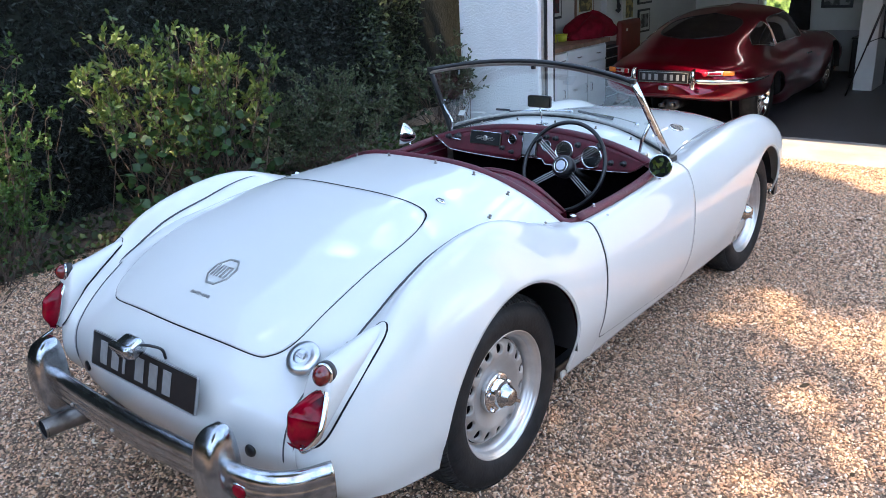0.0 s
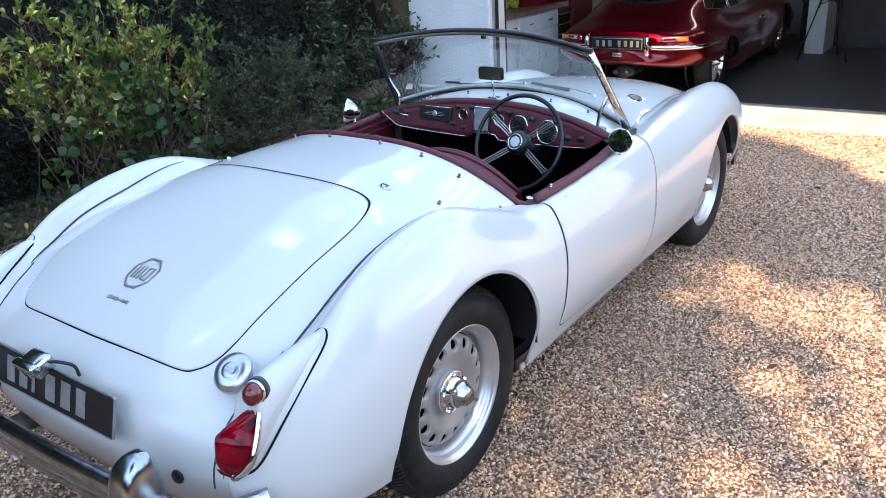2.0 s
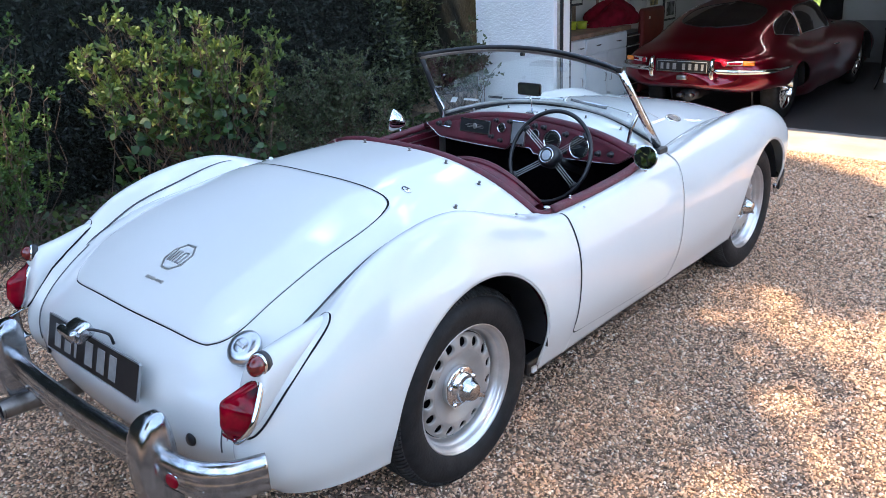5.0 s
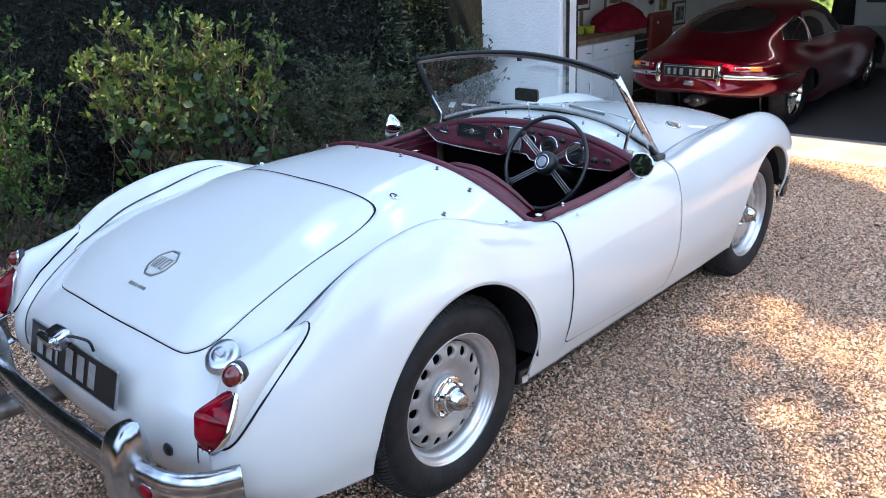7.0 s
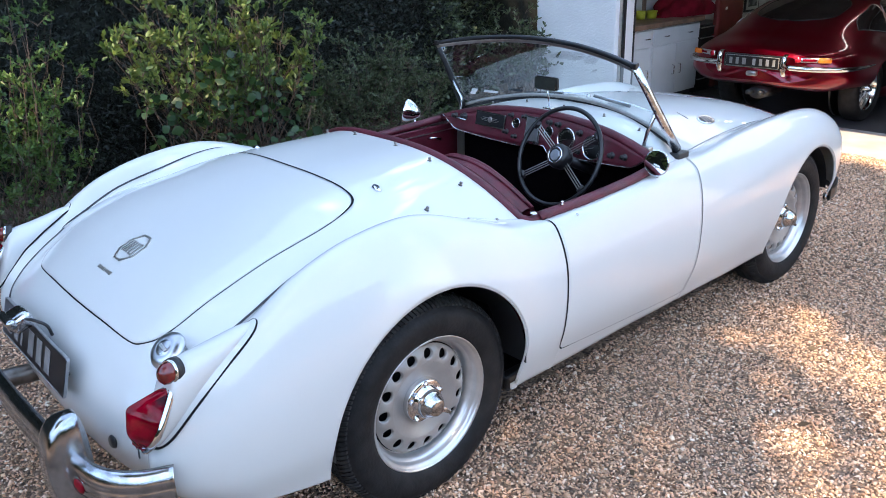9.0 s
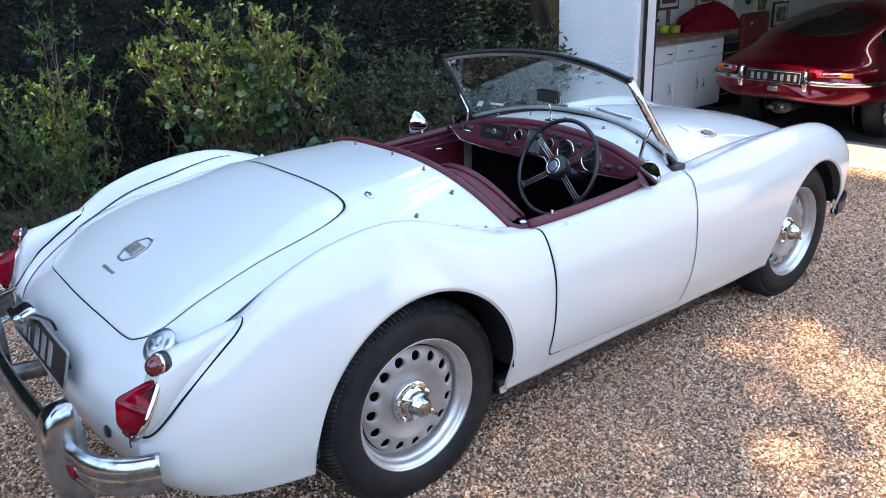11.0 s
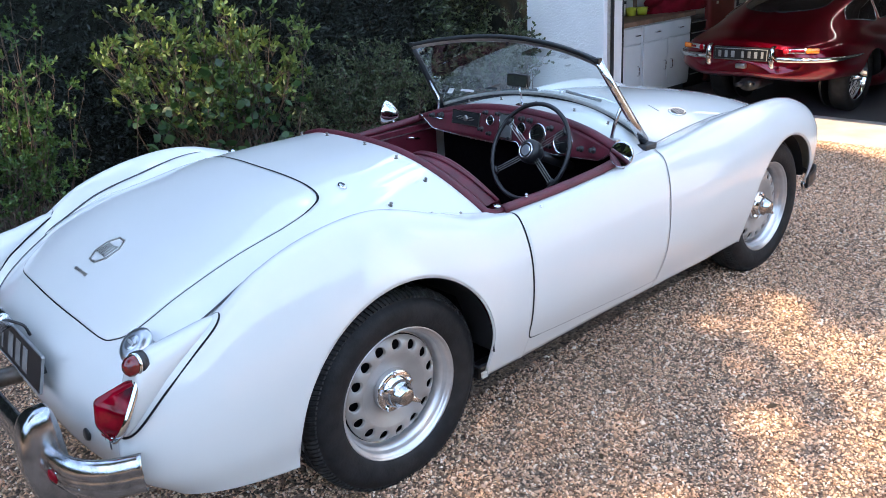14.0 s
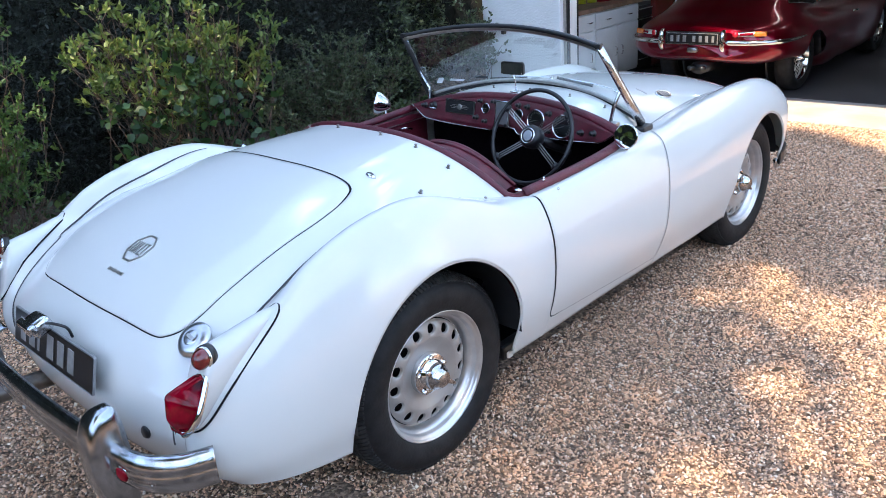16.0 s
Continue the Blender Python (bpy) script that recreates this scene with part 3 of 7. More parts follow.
# piping between the rear wings and the tail
for side in (1, -1):
    back = np.interp(rear_skin[:, -12, 1], [-0.62, -0.45, -0.25, 0.02], [5, 12, 20, 34]).round().astype(int)
    edge = rear_skin[np.arange(len(rear_skin)), 299 - back] * (side, 1, 1) + (-side * 0.003, 0, 0.006)
    edge = edge[(edge[:, 1] > -0.63) & (edge[:, 1] < 0.02)]
    for _ in range(12):
        edge[1:-1] = (edge[:-2] + edge[1:-1] + edge[2:]) / 3
    fade = list(np.interp(edge[:, 1], [-0.63, -0.58, -0.2, 0.02], [0.001, 0.0034, 0.0030, 0.0008]))
    part("wing_piping", tube(edge, fade, 6), PIPING, car, "dark grey wing piping", True)


for side in (1, -1):
    us = np.linspace(0.16, 0.52, 40)
    seam = []
    for u in us:
        p = hull_point(TAIL_C, TAIL_S, u, float(np.interp(u, [0.16, 0.30, 0.45], [0.925, 0.945, 0.975])) * side)
        o_ = p - np.array((0.0, -0.3, 0.45))
        seam.append(p + o_ / np.linalg.norm(o_) * 0.001)
    part("wing_seam", tube(seam, 0.0024, 6), PIPING, car, smooth=True)


def patch_outline(pts2, n=160):
    """Closed smooth plan outline with corner points doubled where it should turn tightly."""
    c = np.array(pts2, float)
    return cr(np.concatenate([c, c[:1]]), n)[:-1]


# boot lid: an outline in plan, laid on the deck a little proud, with a dark gap round it
LID = [(0.0, -0.052), (0.17, -0.050), (0.305, -0.048), (0.378, -0.062), (0.414, -0.105), (0.438, -0.20), (0.452, -0.36), (0.455, -0.50), (0.450, -0.62), (0.432, -0.71), (0.395, -0.755), (0.34, -0.775), (0.18, -0.784), (0.0, -0.787)]
LID = LID + [(-x, y) for x, y in LID[-2:0:-1]]
lid_line = patch_outline(LID, 220)
lid_c = np.array((0.0, -0.43))


def lid_ring(k, grow=0.0):
    d = lid_line - lid_c
    ln = np.linalg.norm(d, axis=1, keepdims=True)
    return lid_c + d * (k + grow / ln)


rows, gap_in, gap_out = [], [], []
for k, lift in ((0.02, 0.005), (0.2, 0.005), (0.4, 0.005), (0.6, 0.005), (0.75, 0.005), (0.88, 0.005), (0.96, 0.005), (0.988, 0.005), (0.997, 0.0042), (1.0, -0.001)):
    ring = []
    for x, y in lid_ring(k):
        p, n = on_hull(TAIL_C, TAIL_S, x, y, 0.28, 1.0)
        ring.append(p + n * lift)
    rows.append(ring)
rows = np.array(rows)
nr, nk = rows.shape[:2]
faces = [(i * nk + j, i * nk + (j + 1) % nk, (i + 1) * nk + (j + 1) % nk, (i + 1) * nk + j) for i in range(nr - 1) for j in range(nk)] + [tuple(range(nk))[::-1]]
lid = link_mesh("boot_lid", rows.reshape(-1, 3), [f[::-1] for f in faces], WHITE, car, True, "white boot lid with a metal badge")
for grow, store in ((-0.001, gap_in), (0.0032, gap_out)):
    for x, y in lid_ring(1.0, grow):
        p, n = on_hull(TAIL_C, TAIL_S, x, y, 0.28, 1.0)
        front = float(np.clip((y + 0.16) / 0.08, 0, 1))
        store.append(p + n * (0.0006 + 0.0052 * front) + np.array((0.0, 0.004 * front * (grow > 0), 0.0)))
P = np.array([gap_in, gap_out])
P = np.concatenate([P, P[:, :1]], 1)
grid_part("boot_gap", P, GAP, car, label="dark gap round the boot lid", flip=True)


def frame_on(p, n, along=(0, 1, 0)):
    """A pose on a surface: z along the normal, y as near as may be to along."""
    z = Vector(n).normalized()
    x = Vector(along).cross(z).normalized()
    y = z.cross(x)
    m = Matrix((x, y, z)).transposed().to_4x4()
    m.translation = Vector(p)
    return m


# badge: an octagon with plain bars, and a bar under it
bp, bn = on_hull(TAIL_C, TAIL_S, 0.0, -0.600, 0.28, 1.0)
bm_m = frame_on(bp + bn * 0.0045, bn) @ Matrix.Diagonal((1.04, 1.2, 1, 1))
bm = bmesh.new()
ro, ri = 0.052, 0.0465
oct_o = [bm.verts.new((ro * math.cos(math.pi / 8 + k * math.pi / 4), ro * math.sin(math.pi / 8 + k * math.pi / 4), h)) for h in (0, 0.003) for k in range(8)]
oct_i = [bm.verts.new((ri * math.cos(math.pi / 8 + k * math.pi / 4), ri * math.sin(math.pi / 8 + k * math.pi / 4), h)) for h in (0, 0.003) for k in range(8)]
for k in range(8):
    q = (k + 1) % 8
    bm.faces.new((oct_o[8 + k], oct_o[8 + q], oct_i[8 + q], oct_i[8 + k]))
    bm.faces.new((oct_o[k], oct_o[q], oct_o[8 + q], oct_o[8 + k]))
    bm.faces.new((oct_i[8 + k], oct_i[8 + q], oct_i[q], oct_i[k]))
for x in (-0.031, -0.018, -0.005, 0.010, 0.028):
    box(x - 0.0025, x + 0.0025, -0.02, 0.02, 0, 0.003, bm=bm)
for y in (-0.0185, 0.0185):
    box(0.008, 0.030, y - 0.002, y + 0.002, 0, 0.003, bm=bm)
part("badge", place(bm, bm_m), STEEL, lid, "octagonal metal badge")
bp, bn = on_hull(TAIL_C, TAIL_S, 0.0, -0.69, 0.28, 1.0)
script = bmesh.new()
for k, h in enumerate((0.006, 0.005, 0.0045, 0.0065, 0.002, 0.0055, 0.0045, 0.006)):
    box(-0.046 + k * 0.0118, -0.0368 + k * 0.0118, -h, h, 0, 0.003, 0.0008, 1, script)
box(-0.045, 0.045, -0.0012, 0.0012, 0, 0.0025, bm=script)
part("script_bars", place(script, frame_on(bp + bn * 0.005, bn)), STEEL, lid, "small metal script shown as plain bars")

# studs and catch on the rear deck
stud = lambda: spin([(0.0, 0.013), (0.0045, 0.012), (0.006, 0.009), (0.0035, 0.006), (0.0035, 0.003), (0.008, 0.0), (0.0, 0.0)], 12)
for side in (1, -1):
    for x, y in ((0.511, 0.123), (0.576, 0.236), (0.592, 0.345)):
        p, n = on_hull(TAIL_C, TAIL_S, side * x, y, 0.5, 1.0)
        part("stud", place(stud(), frame_on(p, n)), PIPE, car, smooth=True)
    for x in (0.12, 0.30, 0.45):
        p, n = on_hull(TAIL_C, TAIL_S, side * x, 0.325, 0.5, 1.0)
        part("stud", place(stud(), frame_on(p, n)), PIPE, car, smooth=True)
    p, n = on_hull(TAIL_C, TAIL_S, side * 0.368, 0.043, 0.5, 1.0)
    m = frame_on(p, n)
    catch = part("catch", place(spin([(0.0, 0.010), (0.010, 0.009), (0.013, 0.004), (0.015, 0.0), (0.0, 0.0)], 20), m @ Matrix.Diagonal((1.5, 0.8, 1, 1))), CHROME, car, "chrome hood catch", True)
    part("slot", place(box(-0.011, 0.011, -0.003, 0.003, 0.008, 0.011, 0.001), m), BLACK, catch)

# fuel cap
cap_m = frame_on((0.510, -0.733, 0.752), (0.16, -0.62, 0.77)) @ Matrix.Diagonal((1.12, 1.12, 0.95, 1))
cap = part("fuel_cap", place(spin([(0.0, 0.032), (0.014, 0.0315), (0.018, 0.030), (0.0195, 0.0285), (0.022, 0.0295), (0.034, 0.0255), (0.042, 0.019), (0.0455, 0.012), (0.044, 0.006), (0.034, 0.004), (0.032, -0.02), (0.0, -0.02)], 48), cap_m), SATIN, car, "chrome fuel filler cap", True)
part("lever", place(box(-0.012, 0.016, -0.005, 0.005, 0.033, 0.037, 0.002), cap_m), STEEL, cap)

# tail lamp pods
pod_st = [(-0.545, 0.648, 0.822, 0.006, 0.008, 0.0), (-0.60, 0.643, 0.806, 0.022, 0.024, 0.08), (-0.66, 0.638, 0.777, 0.034, 0.045, 0.18), (-0.72, 0.634, 0.747, 0.042, 0.068, 0.28), (-0.785, 0.634, 0.717, 0.046, 0.094, 0.36), (-0.818, 0.635, 0.705, 0.045, 0.098, 0.38), (-0.828, 0.635, 0.700, 0.030, 0.07, 0.38), (-0.830, 0.635, 0.698, 0.003, 0.006, 0.38)]
rim2 = [(math.cos(t), math.sin(t) + 0.12 * math.cos(2 * t)) for t in np.linspace(0, 2 * math.pi, 41)]
for side in (1, -1):
    sec = np.array([[(side * (x + hw * c), y + sl * hh * s, z + hh * s) for c, s in rim2] for y, x, z, hw, hh, sl in pod_st])
    pod = grid_part("lamp_plinth", cr(sec, 40), WHITE, car, flip=side < 0, label="white tail lamp plinth")
    line = np.array((side * 0.006, -0.003, 0.007)) + np.array([(side * 0.620, -0.572, 0.806), (side * 0.636, -0.560, 0.813), (side * 0.652, -0.560, 0.815), (side * 0.664, -0.575, 0.806), (side * 0.669, -0.60, 0.782), (side * 0.676, -0.69, 0.722), (side * 0.674, -0.765, 0.664), (side * 0.672, -0.825, 0.612), (side * 0.655, -0.853, 0.594), (side * 0.62, -0.868, 0.586)])
    line = cr(line, 50)
    for skin in (cr(sec, 80).reshape(-1, 3), rear_skin.reshape(-1, 3) * (side, 1, 1)):
        for k, q in enumerate(line):
            w = skin[np.argmin(((skin - q) ** 2).sum(1))]
            d = w - np.array((side * 0.45, w[1], 0.55))
            d /= np.linalg.norm(d)
            if np.dot(w - q, d) > -0.004 and np.linalg.norm(w - q) < 0.05:
                line[k] = w + d * 0.0045
    for _ in range(4):
        line[2:-2] = (line[:-4] + line[1:-3] + line[2:-2] + line[3:-1] + line[4:]) / 5
    inner = []
    for y in np.linspace(-0.56, -0.822, 40):
        k = [np.interp(-y, [-q[0] for q in pod_st[:6]], [q[c] for q in pod_st[:6]]) for c in range(1, 6)]
        a = radians(np.interp(-y, [0.56, 0.62, 0.70, 0.76, 0.80, 0.822], [172, 176, 180, 190, 215, 245]))
        c_, s_ = math.cos(a), math.sin(a) + 0.12 * math.cos(2 * a)
        inner.append((side * (k[0] + (k[2] + 0.0015) * c_), y + k[4] * k[3] * s_, k[1] + (k[3] + 0.0015) * s_))
    part("plinth_gasket", tube(inner, 0.0030, 6), GAP, pod, smooth=True)
    part("plinth_gasket", tube(line, 0.0030, 6), GAP, pod, "black rubber gasket", True)
    # faceted lens with its chrome rim
    rim = np.array([(0.668, -0.803, 0.740), (0.689, -0.850, 0.672), (0.679, -0.868, 0.635), (0.646, -0.880, 0.602), (0.618, -0.880, 0.606), (0.606, -0.866, 0.640), (0.608, -0.848, 0.708), (0.634, -0.812, 0.742)])
    face = np.array([(0.662, -0.812, 0.744), (0.645, -0.816, 0.745), (0.633, -0.901, 0.719), (0.616, -0.899, 0.715), (0.641, -0.911, 0.655), (0.618, -0.909, 0.652), (0.634, -0.895, 0.612), (0.612, -0.892, 0.612), (0.672, -0.856, 0.668), (0.662, -0.876, 0.630)])
    c0 = rim.mean(0)
    ring = rim + np.array([(0, 0, 0), (0, 0, 0), (0, 0, 0), (0, 0, 0), (0.014, 0.004, 0.006), (0.020, 0.01, 0.004), (0.018, 0.012, 0), (0.010, 0.006, -0.004)])
    ring = cr(np.concatenate([ring, ring[:1]]), 49)
    lamp = part("tail_lamp", tube(((ring - c0) * 0.99 + c0) * (side, 1, 1), 0.0085, 10, caps=False), CHROME, car, "chrome rim of the tail lamp", True)
    bm = bmesh.new()
    for p in np.concatenate([c0 + (rim - c0) * 1.0, face]) * (side, 1, 1):
        bm.verts.new(p)
    bmesh.ops.convex_hull(bm, input=bm.verts[:])
    bmesh.ops.dissolve_limit(bm, angle_limit=0.12, verts=bm.verts[:], edges=bm.edges[:])
    bmesh.ops.bevel(bm, geom=bm.edges[:], offset=0.010, segments=4, affect="EDGES", profile=0.5)
    part("lens", bm, LENS, lamp, "red faceted tail lamp lens", True)
    # round indicator above it
    m = frame_on((side * 0.648, -0.792, 0.778), (side * 0.30, -0.93, 0.20), (0, 0, 1))
    ind = part("indicator", place(spin([(0.0, -0.02), (0.0365, -0.02), (0.0365, -0.003), (0.034, 0.003), (0.0, 0.003)], 36), m @ Matrix.Diagonal((0.80, 0.92, 0.85, 1))), BLACK, car, "black rubber seat of the indicator", True)
    part("rim", place(spin([(0.0345, 0.002), (0.035, 0.007), (0.031, 0.011), (0.028, 0.006)], 36), m @ Matrix.Diagonal((0.80, 0.92, 0.85, 1))), CHROME, ind, smooth=True)
    part("lens", place(spin([(0.029, 0.004), (0.029, 0.014), (0.026, 0.026), (0.018, 0.036), (0.008, 0.041), (0.0, 0.042)], 32), m @ Matrix.Diagonal((0.80, 0.92, 0.85, 1))), AMBERLENS, ind, "dark red beehive lens", True)

# number plate with plain bars, and its lamp
pl_m = Matrix.Translation((0.0, -0.926, 0.653)) @ pose(0, 0, 0, 74, 0, 0)
plate = part("number_plate", place(box(-0.272, 0.272, -0.056, 0.056, -0.004, 0.0, 0.006, 1), pl_m), PLATESILVER, car, "black number plate with silver edge and characters")
part("plate_face", place(box(-0.267, 0.267, -0.051, 0.051, 0.0005, 0.002), pl_m), PLATEBLACK, plate)
x = -0.225
for w in (0.050, 0.052, 0.018, None, 0.058, 0.056, 0.052):
    if w is None:
        x += 0.03
        continue
    part("character", place(box(x + w * 0.12, x + w * 0.88, -0.036, 0.036, 0.0025, 0.0045, 0.001, 1), pl_m), PLATESILVER, plate, "plain silver bar")
    x += w + 0.014
part("plate_bracket", box(-0.20, 0.20, -0.92, -0.895, 0.62, 0.67, 0.004), DARKMETAL, plate)
lampm = pose(0.0, -0.945, 0.733, 20, 0, 0)
pl_lamp = part("plate_lamp", place(box(-0.042, 0.042, -0.030, 0.034, -0.022, 0.030, 0.018, 4), lampm), OLDCHROME, car, "dull metal number plate lamp", True)
part("hood", place(box(-0.047, 0.047, -0.036, -0.010, 0.004, 0.034, 0.010, 3), lampm), OLDCHROME, pl_lamp, smooth=True)
part("window", place(box(-0.018, 0.018, -0.036, -0.031, -0.008, 0.012, 0.002), lampm), CHROME, pl_lamp)
part("cable", tube(cr([(0.035, -0.935, 0.748), (0.068, -0.925, 0.752), (0.090, -0.90, 0.735), (0.085, -0.89, 0.70)], 16), 0.0045, 8), BLACK, pl_lamp, "black looped cable", True)

# rear bumper: a ribbed bar, curved at its ends, with two overriders
bar_plan = cr([(-0.705, -0.845), (-0.66, -0.925), (-0.58, -0.978), (-0.44, -0.998), (-0.2, -1.012), (0.0, -1.016), (0.2, -1.012), (0.44, -0.998), (0.58, -0.978), (0.66, -0.925), (0.705, -0.845)], 81)
bar_sec = [(0.010, 0.052), (-0.002, 0.053), (-0.012, 0.046), (-0.020, 0.030), (-0.023, 0.014), (-0.019, 0.010), (-0.022, 0.005), (-0.023, -0.012), (-0.019, -0.016), (-0.022, -0.022), (-0.018, -0.040), (-0.006, -0.052), (0.010, -0.054)]
d = np.gradient(bar_plan, axis=0)
nrm = np.stack([d[:, 1], -d[:, 0]], 1) / np.linalg.norm(d, axis=1, keepdims=True)
P = np.array([[(px - nx * o, py - ny * o, 0.520 + h) for o, h in bar_sec] for (px, py), (nx, ny) in zip(bar_plan, nrm)])
bumper = grid_part("rear_bumper", P, DULLCHROME, car, flip=True, label="pitted chrome rear bumper with two overriders", thick=0.003)
for side in (1, -1):
    prof = cr([(0.662, 0.0003, 0.0003, 0.012), (0.660, 0.014, 0.016, 0.014), (0.652, 0.025, 0.028, 0.010), (0.632, 0.034, 0.040, 0.003), (0.59, 0.040, 0.050, -0.003), (0.52, 0.043, 0.054, -0.005), (0.45, 0.044, 0.052, -0.002), (0.40, 0.039, 0.044, 0.004), (0.37, 0.030, 0.030, 0.012), (0.36, 0.004, 0.004, 0.016)], 44)
    sgn = lambda v, p: math.copysign(abs(v) ** p, v)
    R = np.array([[(side * 0.445 + 1.15 * w * sgn(math.cos(t), 0.42), -1.0 + oy - dp * sgn(math.sin(t), 0.5), z) for t in np.linspace(0, 2 * math.pi, 41)] for z, w, dp, oy in prof])
    over = grid_part("overrider", R, DULLCHROME, bumper, flip=True, label="pitted chrome overrider")
    # round reflector on a small stalk
    m = frame_on((side * 0.535, -1.008, 0.512), (side * 0.25, -0.96, 0.0), (0, 0, 1))
    refl = part("reflector", place(spin([(0.0, 0.004), (0.024, 0.004), (0.026, 0.0), (0.026, -0.012), (0.0, -0.012)], 28), m), CHROME, car, smooth=True)
    part("lens", place(spin([(0.0, 0.0095), (0.012, 0.009), (0.0215, 0.006), (0.0215, 0.004), (0.0, 0.004)], 28), m), LENS, refl, "red reflector", True)
    part("grommet", place(spin([(0.0, 0.006), (0.016, 0.006), (0.020, 0.0), (0.0, 0.0)], 16), frame_on((side * 0.425, -0.885, 0.520), (side * 0.1, -0.95, 0.15))), BLACK, bumper, smooth=True)
for x in (-0.26, -0.02, 0.62):
    part("bolt", place(spin([(0.0, 0.006), (0.006, 0.004), (0.007, 0.0), (0.0, 0.0)], 10), frame_on((x, np.interp(x, [-0.3, 0, 0.3, 0.62], [-1.030, -1.036, -1.030, -0.976]), 0.500), (0, -1, 0), (0, 0, 1))), STEEL, bumper, smooth=True)
ex = [(-0.33, -0.60, 0.36), (-0.36, -0.80, 0.378), (-0.385, -1.0, 0.388), (-0.392, -1.085, 0.390)]
pipe = part("exhaust_pipe", tube(cr(ex, 20), 0.032, 24, caps=False), PIPE, car, "dull steel exhaust pipe", True)
part("bore", place(spin([(0.0, 0.0), (0.0285, 0.0), (0.0315, 0.006), (0.0, 0.006)], 24), pose(-0.3905, -1.074, 0.3895, 90, 0, 0)), GAP, pipe)

# windscreen: curved frame, glass, posts and stays
def ws(s, top):
    if top:
        x = 0.553 * s
        return np.array((x - 0.034, 1.245 - 0.075 * s * s, 1.263 - 0.054 * s * s))
    x = 0.618 * s
    return np.array((x - 0.024, 1.490 - 0.105 * s * s, 0.984 - 0.098 * abs(s) ** 2.2))


sv = np.linspace(-1, 1, 41)
top_l, bot_l = [ws(s, True) for s in sv], [ws(s, False) for s in sv]
screen = part("windscreen", tube(top_l, 0.0105, 10, flat=1.2), STEEL, car, "frameless-looking curved windscreen in a thin metal frame", True)
part("top_seal", tube([p + np.array((0, -0.003, 0.010)) for p in top_l], 0.0108, 10), BLACK, screen, "black rubber strip", True)
part("bottom_frame", tube(bot_l, 0.009, 10), STEEL, screen, smooth=True)
part("bottom_seal", tube([p + np.array((0, 0.004, -0.014)) for p in bot_l], 0.010, 8), BLACK, screen, "black rubber strip", True)
P = np.array([[ws(s, False) * (1 - k) + ws(s, True) * k for k in np.linspace(0, 1, 9)] for s in sv])
pane = grid_part("pane", P, GLASS, screen, label="clear windscreen glass")
pane.visible_shadow = False
for side in (1, -1):
    a, b = ws(side, False) + np.array((0, 0.006, -0.02)), ws(side, True) + np.array((0, 0, 0.012))
    # left post takes a dark material in place of dim reflections on chrome
    post = part("post", tube([a, a * 0.7 + b * 0.3, a * 0.35 + b * 0.65, b], [0.014, 0.0125, 0.0115, 0.0105], 10, flat=1.5), OLDCHROME if side > 0 else DARKMETAL, screen, "worn windscreen post, chrome on the right, darkened on the left", True)
    for k in (0.12, 0.3, 0.5, 0.7, 0.88):
        q = a * (1 - k) + b * k + np.array((0.004, -0.016, -0.003))
        part("screw", place(spin([(0.0, 0.003), (0.0035, 0.002), (0.0045, 0.0), (0.0, 0.0)], 10), frame_on(q, (0.3, -0.9, 0.2))), DARKMETAL, post)
    part("foot", box(*sorted((a[0] - side * 0.02, a[0] + side * 0.028)), a[1] - 0.03, a[1] + 0.05, a[2] - 0.035, a[2] - 0.006, 0.006), BLACK, screen)
    part("collar", box(*sorted((b[0] - side * 0.012, b[0] + side * 0.012)), b[1] - 0.012, b[1] + 0.012, b[2] - 0.012, b[2] + 0.010, 0.003), BLACK, screen)
    j = a * 0.52 + b * 0.48
    part("stay", tube([(side * 0.530 - 0.020, 1.280, 0.892), (side * 0.536 - 0.020, 1.290, 0.945), j + np.array((0, -0.006, 0))], 0.0065, 8, flat=1.3), OLDCHROME, screen, smooth=True)
    part("stay_foot", box(*sorted((side * 0.505, side * 0.548)), 1.262, 1.292, 0.872, 0.893, 0.004), STEEL, screen)
for x in (-0.42, -0.2, 0.02, 0.24, 0.42):
    p, n = on_hull(NOSE_C, NOSE_S, x, 1.375, 0.0, 0.4)
    part("stud", place(stud(), frame_on(p, n)), PIPE, car, smooth=True)
clip = ws(0.02, True)
part("clip", box(clip[0] - 0.008, clip[0] + 0.008, clip[1] - 0.008, clip[1] + 0.010, clip[2] - 0.026, clip[2] - 0.010, 0.002), BLACK, screen, "small black clip under the top rail")
# stickers inside the glass, plain bars
for s, k, w, h, mt in ((-0.86, 0.18, 0.04, 0.03, PALE), (-0.72, 0.12, 0.10, 0.012, PALE), (-0.50, 0.10, 0.09, 0.012, DARKMETAL)):
    p = ws(s, False) * (1 - k) + ws(s, True) * k
    part("sticker", place(box(-w / 2, w / 2, -h / 2, h / 2, -0.001, 0.0, 0), frame_on(p + np.array((0, -0.004, 0)), (0.1 * s, -0.75, 0.6), (0, 0.6, 0.75))), mt, screen)

# rear-view mirror on its stalk
rv = part("rear_view_mirror", box(-0.094, 0.034, 1.306, 1.318, 1.046, 1.104, 0.012, 3), BLACK, car, "small rectangular interior mirror on a stalk")
MIRROR = mat("mirror_glass", (0.8, 0.82, 0.82), 0.01, 1.0)
part("mirror_glass", place(box(-0.059, 0.059, -0.024, 0.024, 0.0, 0.002, 0.0), pose(-0.030, 1.3035, 1.075, 81, 0, 0)), MIRROR, rv)
part("stalk", tube([(-0.03, 1.315, 1.05), (-0.03, 1.33, 1.0), (-0.03, 1.335, 0.955)], 0.004, 8), CHROME, rv, smooth=True)
